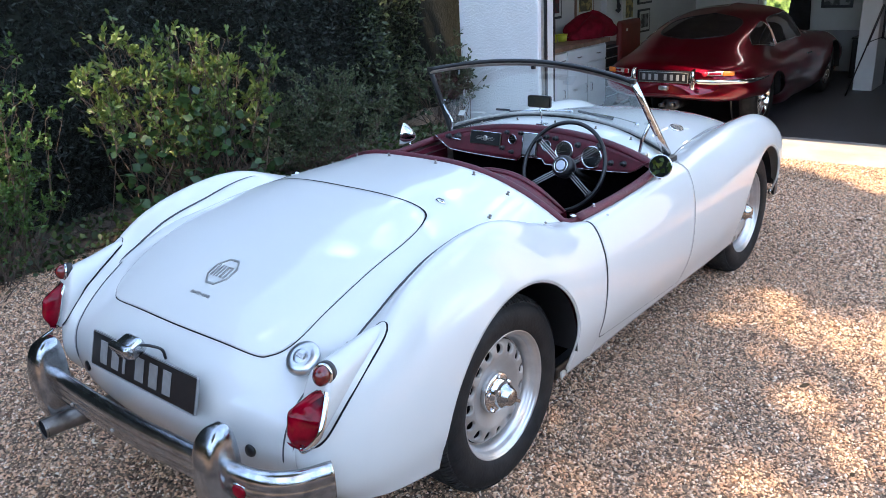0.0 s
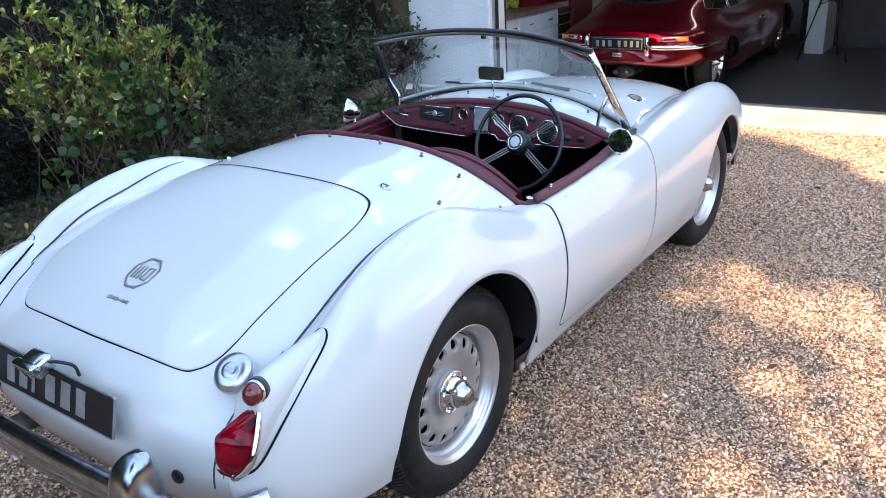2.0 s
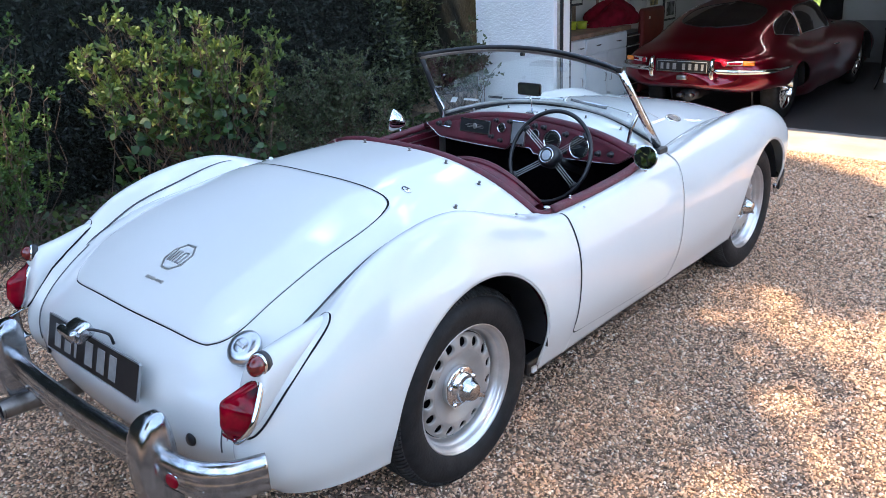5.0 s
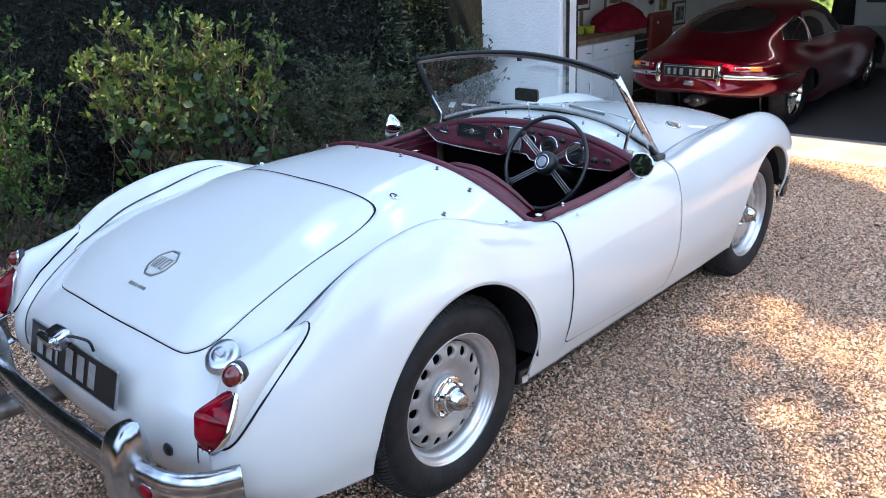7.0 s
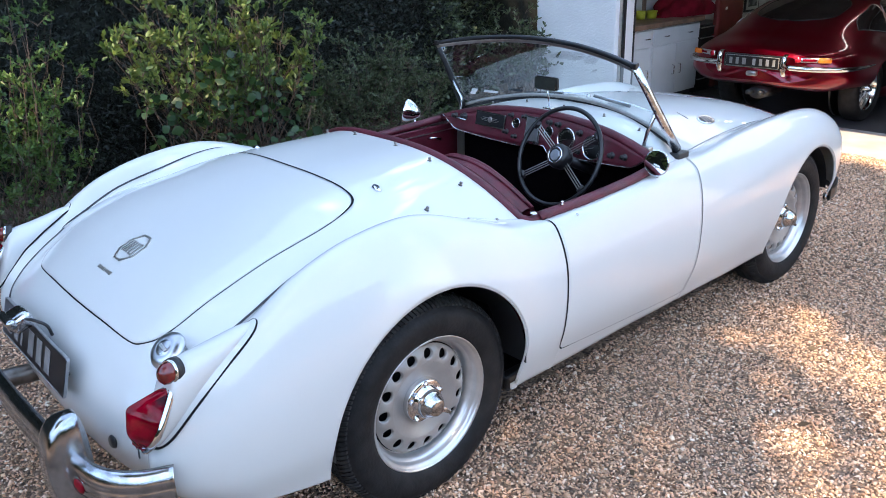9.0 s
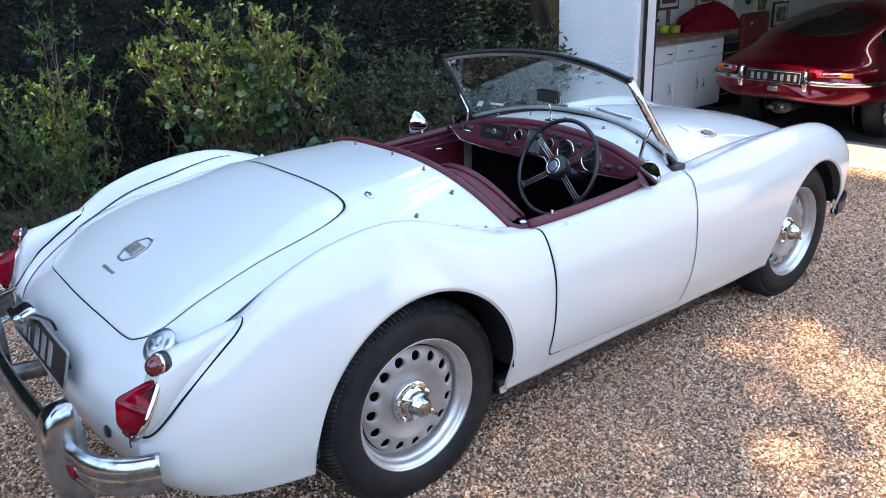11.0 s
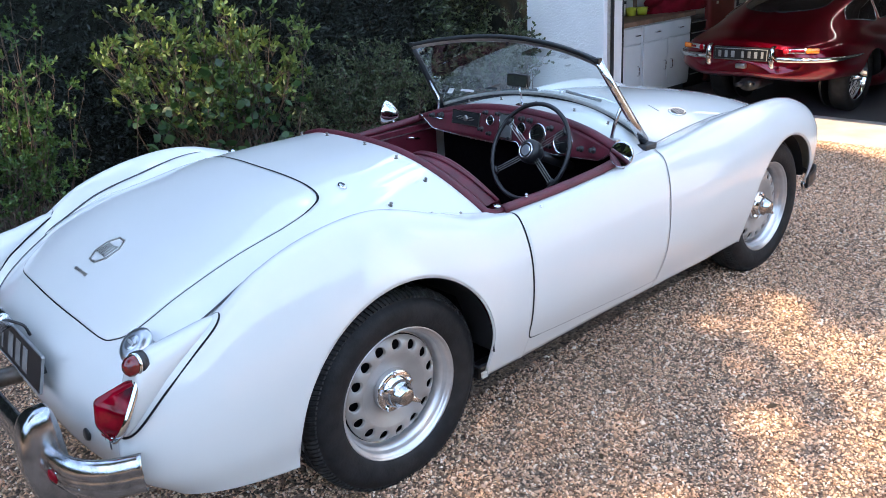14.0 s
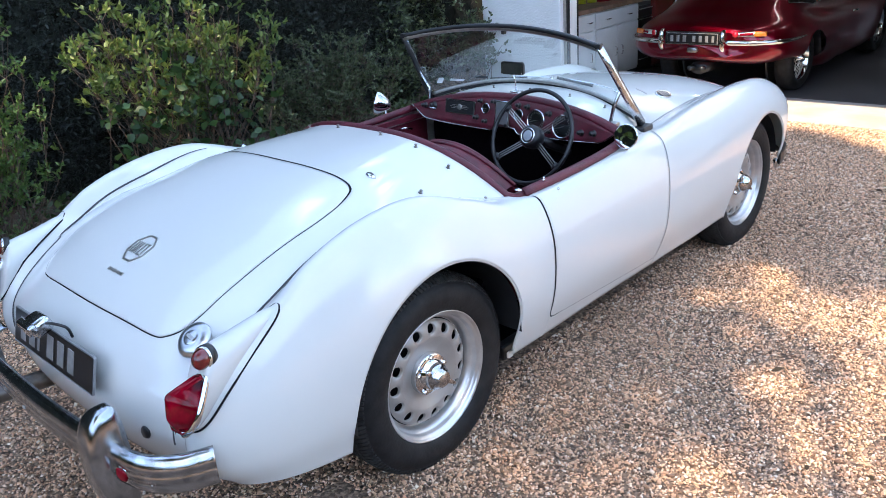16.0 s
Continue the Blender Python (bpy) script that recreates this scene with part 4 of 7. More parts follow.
part("base", box(-0.055, -0.005, 1.315, 1.355, 0.955, 0.966, 0.004), CHROME, rv)

# wing mirrors
for side, (mx, my, mz) in ((1, (0.690, 1.10, 0.892)), (-1, (-0.705, 1.06, 0.900))):
    m = frame_on((mx, my, mz), (0.12 if side > 0 else -0.80, -0.96 if side > 0 else -0.55, 0.19 if side > 0 else 0.22), (0, 0, 1))
    if side < 0:
        m = m @ Matrix.Scale(1.2, 4)
    wm = part("wing_mirror", place(spin([(0.0, -0.062), (0.012, -0.058), (0.030, -0.038), (0.045, -0.014), (0.050, 0.0), (0.049, 0.004), (0.046, 0.003), (0.0, 0.003)], 40), m), CHROME, car, "round chrome wing mirror", True)
    part("mirror_glass", place(spin([(0.0, 0.0045), (0.0455, 0.0045), (0.0455, 0.003), (0.0, 0.003)], 40), m), MIRROR, wm)
    foot = (side * 0.672, my + 0.03, 0.815)
    part("arm", tube(cr([(mx, my + 0.03, mz - 0.01), ((mx + foot[0]) / 2, my + 0.035, mz - 0.045), foot], 10), 0.006, 8), CHROME, wm, smooth=True)

# wipers lying on the scuttle
for x0, x1 in ((-0.02, -0.30), (0.34, 0.10)):
    pv, n = on_hull(NOSE_C, NOSE_S, x0, 1.60, 0.1, 0.6)
    wp = part("wiper", place(spin([(0.0, 0.022), (0.009, 0.020), (0.012, 0.0), (0.0, 0.0)], 12), frame_on(pv, n)), CHROME, car, "thin chrome wiper", True)
    pe, n2 = on_hull(NOSE_C, NOSE_S, x1, 1.57, 0.1, 0.6)
    part("arm", tube([pv + n * 0.018, (pv + pe) / 2 + n * 0.026, pe + n2 * 0.022], 0.003, 6), CHROME, wp)
    part("blade", tube([pe * 1.25 - pv * 0.25 + n2 * 0.018, (pv + pe) / 2 + n * 0.016], 0.007, 8), BLACK, wp)

# bonnet line, vents
for side in (1, -1):
    us = np.linspace(0.12, 0.72, 50)
    pts = [hull_point(NOSE_C, NOSE_S, u, 0.99 * side) for u in us]
    grid_part("wing_piping", strip(pts, [np.array((side * 0.25, 0, 0.97))] * len(pts), 0.0035, 0.002), PIPING, car, flip=side > 0)
    p, n = on_hull(NOSE_C, NOSE_S, side * 0.412, 1.915, 0.1, 0.8)
    m = frame_on(p, n)
    vent = part("bonnet_vent", place(spin([(0.0, 0.003), (0.034, 0.003), (0.040, 0.006), (0.046, 0.0), (0.0, 0.0)], 32), m @ Matrix.Diagonal((0.75, 1.45, 1, 1))), CHROME, car, "oval chrome bonnet vent", True)
    part("mesh", place(spin([(0.0, 0.0045), (0.034, 0.0045), (0.034, 0.003), (0.0, 0.003)], 32), m @ Matrix.Diagonal((0.72, 1.4, 1, 1))), BLACK, vent)
    for k in (-0.022, 0.0, 0.022):
        part("slat", place(box(-0.022, 0.022, k - 0.004, k + 0.004, 0.004, 0.008, 0.001), m), STEEL, vent)
    p, n = on_hull(NOSE_C, NOSE_S, side * 0.36, 1.80, 0.1, 0.8)
    part("script_bar", place(box(-0.03, 0.03, -0.003, 0.003, 0, 0.003), frame_on(p, n)), STEEL, car)

# front bumper seen past the wing
fb = cr([(0.675, 2.80), (0.655, 2.92), (0.58, 3.05), (0.3, 3.12), (0.0, 3.13), (-0.3, 3.12), (-0.58, 3.05), (-0.655, 2.92), (-0.675, 2.80)], 50)
P = np.array([[(x, y, 0.365 + h) for h in (-0.035, -0.015, 0.015, 0.035)] for x, y in fb])
fbm = grid_part("front_bumper", P, BLACK, car, label="front bumper", thick=0.01)
for side in (1, -1):
    part("bumper_end", tube([(side * 0.650, 2.80, 0.355), (side * 0.645, 2.83, 0.32), (side * 0.635, 2.85, 0.292)], [0.012, 0.016, 0.010], 10), CHROME, fbm, "chrome bumper end", True)

# ---- cockpit ----
roll = lambda pts, r, name, label="": part(name, tube(pts, r, 14, flat=0.8), LEATHER, car, label, True)
deck_edge = []
for x in np.linspace(-0.60, 0.60, 41):
    deck_edge.append(hull_point(TAIL_C, TAIL_S, 1.0, x / 0.61))
rear_pts = [np.array((-0.628, 0.51, 0.816)), np.array((-0.620, 0.475, 0.814))] + [p + np.array((0, 0.006, 0.0)) for p in deck_edge] + [np.array((0.620, 0.475, 0.814)), np.array((0.628, 0.51, 0.816))]
roll(rear_pts, 0.0155, "rear_rail", "padded maroon leather rail behind the seats")
for side in (1, -1):
    roll(cr([(side * 0.628, 0.512, 0.818), (side * 0.640, 0.75, 0.824), (side * 0.640, 1.0, 0.834), (side * 0.628, 1.18, 0.846), (side * 0.622, 1.22, 0.850)], 30), 0.021, "door_rail", "padded maroon leather door top")
    m = frame_on((side * 0.628, 0.487, 0.838), (side * 0.15, 0, 1))
    part("stud", place(spin([(0.0, 0.004), (0.006, 0.004), (0.007, 0.002), (0.013, 0.002), (0.014, 0.0), (0.0, 0.0)], 20), m), CHROME, car, smooth=True)
    part("stud", place(stud(), frame_on((side * 0.640, 0.62, 0.838), (0, 0, 1))), CHROME, car, smooth=True)
    for y in (0.64, 0.84):
        part("stud", place(stud(), frame_on((side * 0.685, y, 0.8), (side * 0.5, 0, 0.85))), CHROME, car, smooth=True)
    x0, x1 = sorted((side * 0.600, side * 0.615))
    dp = part("door_card", box(x0, x1, 0.52, 1.30, 0.30, 0.822, 0.004), LEATHER, car, "maroon leather door card")
    part("handle", tube([(side * 0.598, 1.10, 0.77), (side * 0.575, 1.11, 0.775), (side * 0.572, 1.16, 0.762)], 0.006, 8), CHROME, dp, "chrome inner door handle", True)
    part("piping", box(*sorted((side * 0.596, side * 0.600)), 0.6, 1.28, 0.79, 0.795), STEEL, dp)
ds = np.linspace(-1, 1, 41)
dash_top = [np.array((0.618 * s, 1.275 - 0.055 * abs(s) ** 3, 0.948 - 0.098 * abs(s) ** 2.2)) for s in ds]
roll(dash_top, 0.024, "dash_rail", "padded maroon leather dashboard top")
# dash panel with rounded ends
rows = []
for s in np.linspace(-1, 1, 61):
    x = 0.60 * s
    zt = 0.945 - 0.095 * abs(s) ** 2.2
    zb = 0.798 + 0.03 * abs(s) ** 3 + 0.05 * max(0.0, abs(s) - 0.85) / 0.15 + (0.022 if -0.14 < s < 0.10 else 0.0)
    rows.append([(x, 1.232 + 0.22 * (z - 0.87) - 0.03 * abs(s) ** 3, z) for z in np.linspace(zb, zt, 7)])
dash = grid_part("dashboard", np.array(rows), LEATHER, car, flip=False, label="maroon leather dashboard with dials", thick=0.012)
edge = [np.array(r[0]) + np.array((0, -0.002, 0)) for r in rows]
part("edge_trim", tube(edge, 0.0028, 6), CHROME, dash, "thin chrome edge", True)


def dash_point(x, z, off=0.0):
    s = x / 0.6
    return Vector((x, 1.232 + 0.22 * (z - 0.87) - 0.03 * abs(s) ** 3 - off, z))


def dial(x, z, r, bars=True):
    m = frame_on(dash_point(x, z, 0.001), (0, -0.977, 0.215), (0, 0.2, 1))
    d = part("dial", place(spin([(r, 0.0), (r, 0.010), (r * 0.93, 0.013), (r * 0.87, 0.008), (r * 0.86, 0.003)], 40), m), CHROME, car, "chrome-rimmed black dial", True)
    part("face", place(spin([(0.0, 0.003), (r * 0.87, 0.003), (r * 0.87, 0.0), (0.0, 0.0)], 40), m), DIALFACE, d)
    bm = bmesh.new()
    n = 18 if r > 0.035 else 8
    for k in range(n):
        t = math.radians(-50 + 280 * k / (n - 1))
        box(-r * 0.025, r * 0.025, r * 0.62, r * 0.80, 0.0032, 0.0038, bm=bm, m=Matrix.Rotation(t - math.pi / 2, 4, "Z"))
    part("dial_print", place(bm, m), PALE, d)
    part("needle", place(box(-r * 0.02, r * 0.02, -r * 0.1, r * 0.6, 0.0042, 0.005, m=Matrix.Rotation(1.9, 4, "Z")), m), PALE, d)
    g = part("glass", place(spin([(0.0, 0.0085), (r * 0.9, 0.0085)], 40), m), GLASS, d)
    g.visible_shadow = False


dial(0.160, 0.870, 0.048)
dial(0.306, 0.858, 0.052)
dial(0.061, 0.884, 0.026)
dial(-0.133, 0.894, 0.024)
gm = frame_on(dash_point(-0.062 + 0.028, 0.880, 0.002), (0, -0.977, 0.215), (0, 0.2, 1))
grille = part("speaker_grille", place(box(-0.044, 0.044, -0.058, 0.058, 0, 0.008, 0.004), gm), CHROME, car, "chrome speaker grille")
part("face", place(box(-0.036, 0.036, -0.05, 0.05, 0.008, 0.0095), gm), SATIN, grille)
qm = frame_on(dash_point(-0.296, 0.886, 0.002), (0, -0.977, 0.215), (0, 0.2, 1))
plq = part("radio_blank", place(box(-0.095, 0.095, -0.034, 0.034, 0, 0.004, 0.002), qm), CHROME, car, "black radio blanking plate with a chrome edge")
part("face", place(box(-0.088, 0.088, -0.028, 0.028, 0.004, 0.0052), qm), BLACK, plq)
part("emblem", place(spin([(0.0, 0.009), (0.012, 0.008), (0.015, 0.005), (0.0, 0.005)], 8), qm), STEEL, plq)
for k, w in ((-0.007, 0.050), (0.0, 0.058), (0.007, 0.046)):
    part("emblem_bar", place(box(-w, w, k - 0.001, k + 0.001, 0.0053, 0.007), qm), STEEL, plq)
for x, z, r in ((-0.515, 0.878, 0.013), (-0.46, 0.880, 0.016), (-0.19, 0.848, 0.011), (-0.135, 0.835, 0.010), (-0.17, 0.925, 0.010), (-0.09, 0.928, 0.010), (0.055, 0.924, 0.011), (0.105, 0.922, 0.011), (0.225, 0.904, 0.012), (0.405, 0.845, 0.012), (0.47, 0.85, 0.012), (0.23, 0.83, 0.011), (0.0, 0.83, 0.009)):
    m = frame_on(dash_point(x, z, 0.001), (0, -0.977, 0.215), (0, 0.2, 1))
    k = part("switch", place(spin([(r * 1.2, 0.0), (r * 1.1, 0.004), (r * 0.5, 0.006), (r * 0.45, 0.014), (r * 0.8, 0.016), (r * 0.8, 0.024), (0.0, 0.026)], 18), m), BLACK, dash, smooth=True)
# map-lamp style chrome pull beside the passenger
part("pull", tube(cr([(-0.50, 1.205, 0.872), (-0.48, 1.190, 0.876), (-0.45, 1.190, 0.874), (-0.435, 1.205, 0.868)], 12), 0.0045, 8), DULLCHROME, dash, smooth=True)

# steering wheel: rim, three pairs of wire spokes, hub
sw_m = frame_on((0.236, 1.085, 0.838), (0, -0.90, 0.42), (0, 0.42, 0.9))
ring = [sw_m @ Vector((0.203 * math.cos(t), 0.203 * math.sin(t), 0.0)) for t in np.linspace(0, 2 * math.pi, 65)]
steer = part("steering_wheel", tube(ring, 0.0095, 12, caps=False), BLACK, car, "black three-spoke steering wheel with wire spokes", True)
for a in (35, 145, 215, 325):
    for off in (-0.010, 0.0, 0.010):
        t = radians(a)
        dx, dy = -math.sin(t) * off, math.cos(t) * off
        part("spoke", tube([sw_m @ Vector((0.035 * math.cos(t) + dx, 0.035 * math.sin(t) + dy, -0.01)), sw_m @ Vector((0.198 * math.cos(t) + dx, 0.198 * math.sin(t) + dy, 0.0))], 0.0017, 6), STEEL, steer)
    t = radians(a)
    part("spoke_end", tube([sw_m @ Vector((0.188 * math.cos(t) - 0.016 * math.sin(t), 0.188 * math.sin(t) + 0.016 * math.cos(t), 0)), sw_m @ Vector((0.188 * math.cos(t) + 0.016 * math.sin(t), 0.188 * math.sin(t) - 0.016 * math.cos(t), 0))], 0.009, 8), BLACK, steer, smooth=True)
part("hub", place(spin([(0.0, 0.024), (0.036, 0.024), (0.046, 0.018), (0.052, 0.004), (0.050, -0.03), (0.030, -0.06), (0.0, -0.06)], 36), sw_m), BLACK, steer, smooth=True)
hb = part("hub_badge", place(spin([(0.0, 0.0265), (0.031, 0.0265), (0.035, 0.024), (0.0, 0.024)], 28), sw_m), BLACK, steer)
part("badge_ring", place(spin([(0.030, 0.0265), (0.031, 0.0285), (0.034, 0.0285), (0.035, 0.0245)], 32), sw_m), CHROME, steer, smooth=True)
part("emblem", place(spin([(0.0, 0.0290), (0.022, 0.0290), (0.024, 0.0265), (0.0, 0.0265)], 8), sw_m), SATIN, steer)
part("column", tube([sw_m @ Vector((0, 0, -0.03)), sw_m @ Vector((0, 0, -0.40))], 0.022, 14), BLACK, steer, smooth=True)

# seats, tunnel, lever
def seat(cx):
    st = part("seat", box(cx - 0.22, cx + 0.22, 0.50, 0.96, 0.30, 0.43, 0.05, 4), LEATHER, car, "maroon leather bucket seat", True)
    sec = []
    for s in np.linspace(-1, 1, 25):
        x = cx + 0.245 * s
        yb = 0.455 + 0.10 * abs(s) ** 2.5
        zt = 0.955 - 0.15 * abs(s) ** 2.5
        sec.append([(x, yb - 0.02, 0.42), (x, yb - 0.035, zt - 0.03), (x, yb - 0.02, zt), (x, yb + 0.02, zt + 0.004), (x, yb + 0.05, zt - 0.03), (x, yb + 0.085, 0.42)])
    grid_part("backrest", np.array([cr(r, 20) for r in sec]), LEATHER, st, flip=True)
    part("backrest_piping", tube([np.array(r[3]) + np.array((0, 0.004, 0.004)) for r in sec], 0.006, 8), LEATHER, st, smooth=True)


seat(-0.29)
seat(0.29)
part("tunnel", box(-0.11, 0.11, 0.34, 1.62, 0.25, 0.46, 0.05, 4), CARPET, car, "black carpeted transmission tunnel", True)
gear = part("gear_lever", tube([(0.0, 1.02, 0.46), (0.0, 1.0, 0.60)], 0.007, 8), CHROME, car)
part("knob", place(spin([(0.0, 0.025), (0.018, 0.018), (0.022, 0.0), (0.014, -0.018), (0.0, -0.02)], 16), pose(0.0, 1.0, 0.61)), BLACK, gear, smooth=True)
part("carpet", box(-0.59, 0.59, 0.34, 1.60, 0.246, 0.262), CARPET, car)
bellows = part("hinge_cover", place(spin([(0.03, 0.0), (0.024, 0.008), (0.03, 0.016), (0.024, 0.024), (0.03, 0.032), (0.024, 0.04), (0.03, 0.048), (0.0, 0.05)], 20), pose(0.50, 0.60, 0.72, 0, 0, 0)), BLACK, car, smooth=True)

# ---- wheels ----
def disc_sector(k, n, r0, r1, rh, hr, hz):
    """One sector of the perforated disc with its round hole."""
    verts, faces = [], []
    a0, a1 = 2 * math.pi * k / n, 2 * math.pi * (k + 1) / n
    am = (a0 + a1) / 2
    cxy = np.array((rh * math.cos(am), rh * math.sin(am)))
    border = []
    for t in np.linspace(0, 1, 6)[:-1]:
        border.append((r1, a0 + (a1 - a0) * t))
    for t in np.linspace(0, 1, 6)[:-1]:
        border.append((r1 + (r0 - r1) * t, a1))
    for t in np.linspace(0, 1, 4)[:-1]:
        border.append((r0, a1 + (a0 - a1) * t))
    for t in np.linspace(0, 1, 6)[:-1]:
        border.append((r0 + (r1 - r0) * t, a0))
    pts = [np.array((r * math.cos(a), r * math.sin(a))) for r, a in border]
    m = len(pts)
    for p in pts:
        d = p - cxy
        u = d / np.linalg.norm(d)
        for q, dz in ((p, 0), (cxy + u * hr * 1.25, 0), (cxy + u * hr, -0.0025), (cxy + u * hr, -0.012)):
            verts.append((q[0], q[1], hz(np.hypot(*q)) + dz))
    for i in range(m):
        j = (i + 1) % m
        for c in range(3):
            faces.append((4 * i + c, 4 * j + c, 4 * j + c + 1, 4 * i + c + 1))
    return verts, faces


def wheel_mesh(parent, m):
    hz = lambda r: float(np.interp(r, [0.07, 0.085, 0.105, 0.122, 0.135, 0.150, 0.163, 0.175, 0.184, 0.190], [-0.056, -0.054, -0.047, -0.040, -0.036, -0.035, -0.038, -0.045, -0.054, -0.064]))
    V, F = [], []
    for k in range(15):
        v, f = disc_sector(k, 15, 0.128, 0.186, 0.158, 0.0175, hz)
        F += [tuple(i + len(V) for i in q) for q in f]
        V += v
    key = {}
    pos = [key.setdefault(tuple(round(c, 5) for c in v), len(key)) for v in V]
    disc = link_mesh("disc", list(key), [tuple(pos[i] for i in q) for q in F], SILVER, parent, True)
    disc.matrix_local = m
    w2 = part("disc", spin([(r, hz(r)) for r in (0.128, 0.12, 0.112, 0.105, 0.098, 0.09, 0.08, 0.07, 0.05)] + [(0.04, -0.060)], 64), SILVER, parent, smooth=True)
    w2.matrix_local = m
    w3 = part("rim", spin([(0.186, hz(0.186)), (0.1895, -0.066), (0.1925, -0.070), (0.1955, -0.064), (0.198, -0.050), (0.2005, -0.038), (0.2065, -0.034), (0.2085, -0.032), (0.2105, -0.020), (0.213, -0.014), (0.219, -0.011), (0.2225, -0.008), (0.226, 0.0), (0.2295, -0.001), (0.230, -0.006), (0.226, -0.012)], 72), RIMSTEEL, parent, "bright stepped wheel rim", True)
    w3.matrix_local = m
    part("rim_joint", spin([(0.1862, hz(0.1862) + 0.0012), (0.1892, -0.0635)], 64), GAP, parent).matrix_local = m
    back = part("backing", spin([(0.0, -0.088), (0.19, -0.088), (0.19, -0.098), (0.0, -0.098)], 32), GAP, parent)
    back.matrix_local = m
    tyre = [(0.2240, -0.014), (0.2280, -0.002), (0.2360, 0.005), (0.2513, 0.012), (0.2739, 0.016), (0.2965, 0.014), (0.3145, 0.006), (0.3258, -0.006), (0.3331, -0.016), (0.3371, -0.022), (0.3399, -0.026), (0.3427, -0.032), (0.3444, -0.06), (0.3450, -0.078), (0.3444, -0.096), (0.3427, -0.124), (0.3371, -0.136), (0.3258, -0.15), (0.2965, -0.168), (0.2513, -0.166), (0.2240, -0.14)]
    ty = part("tyre", spin(tyre, 80, closed=True), RUBBER, parent, "black rubber tyre", True)
    ty.matrix_local = m
    bm = bmesh.new()
    one = []
    for i in range(130):
        a = 2 * math.pi * i / 130
        for h0, h1, sk in ((-0.004, -0.040, 0.010), (-0.046, -0.074, -0.012), (-0.082, -0.112, 0.012), (-0.118, -0.142, -0.012)):
            r0, r1 = (0.3270 if h0 > -0.02 else 0.3455), (0.3455 if h1 > -0.12 else 0.3375)
            c0, c1 = a, a + sk / 0.33
            w = 0.0052 / 0.33
            stops = [(r0, c0, h0), (r0 * 0.35 + r1 * 0.65, c0 * 0.6 + c1 * 0.4, h0 * 0.6 + h1 * 0.4), (r1, c1, h1)]
            lo = [bm.verts.new(((r - 0.003) * math.cos(t + e), (r - 0.003) * math.sin(t + e), h)) for r, t, h in stops for e in (-w, w)]
            hi = [bm.verts.new(((r + 0.0035) * math.cos(t + e), (r + 0.0035) * math.sin(t + e), h)) for r, t, h in stops for e in (-w, w)]
            for k in (0, 2):
                bm.faces.new((hi[k], hi[k + 1], hi[k + 3], hi[k + 2]))
                bm.faces.new((lo[k], lo[k + 2], hi[k + 2], hi[k]))
                bm.faces.new((lo[k + 1], hi[k + 1], hi[k + 3], lo[k + 3]))
            bm.faces.new((lo[0], hi[0], hi[1], lo[1]))
            bm.faces.new((lo[4], lo[5], hi[5], hi[4]))
    bmesh.ops.recalc_face_normals(bm, faces=bm.faces[:])
    td = part("tread", bm, TREAD, parent, "dusty tyre tread")
    td.matrix_local = m
    # centre-lock hub
    hub = part("hub", spin([(0.074, -0.054), (0.074, -0.036), (0.069, -0.031), (0.056, -0.031), (0.053, -0.030), (0.049, -0.014), (0.0, -0.014)], 48), CHROME, parent, "chrome centre-lock hub", True)
    hub.matrix_local = m
    part("nut", spin([(0.047, -0.03), (0.047, -0.004), (0.043, 0.002), (0.040, 0.003), (0.038, 0.013), (0.033, 0.017), (0.030, 0.026), (0.024, 0.030), (0.0, 0.031)], 8 * 4), OLDCHROME, parent, "chrome spinner nut", True).matrix_local = m
    for a in (37, 217):
        t = radians(a)
        e = tube([(0.030 * math.cos(t), 0.030 * math.sin(t), -0.006), (0.05 * math.cos(t), 0.05 * math.sin(t), 0.002), (0.082 * math.cos(t), 0.082 * math.sin(t), 0.014)], [0.015, 0.012, 0.006], 10, flat=0.55)
        part("ear", e, CHROME, parent, smooth=True).matrix_local = m
    for a in range(0, 360, 72):
        t = radians(a + 20)
        part("lug_nut", place(spin([(0.009, 0.0), (0.009, 0.008), (0.006, 0.012), (0.0, 0.012)], 6), pose(0.063 * math.cos(t), 0.063 * math.sin(t), -0.033)), CHROME, parent).matrix_local = m


for cy in (0.0, 2.388):
    for side in (1, -1):
        w = new("wheel")
        w.parent = car
        w["label"] = "perforated silver disc wheel with a centre-lock nut"
        w.matrix_local = pose(side * 0.655, cy - 0.005, 0.333, 0, 90 * side, 0)
        wheel_mesh(w, pose(0, 0, 0, 0, 0, 15 if side > 0 else 20))

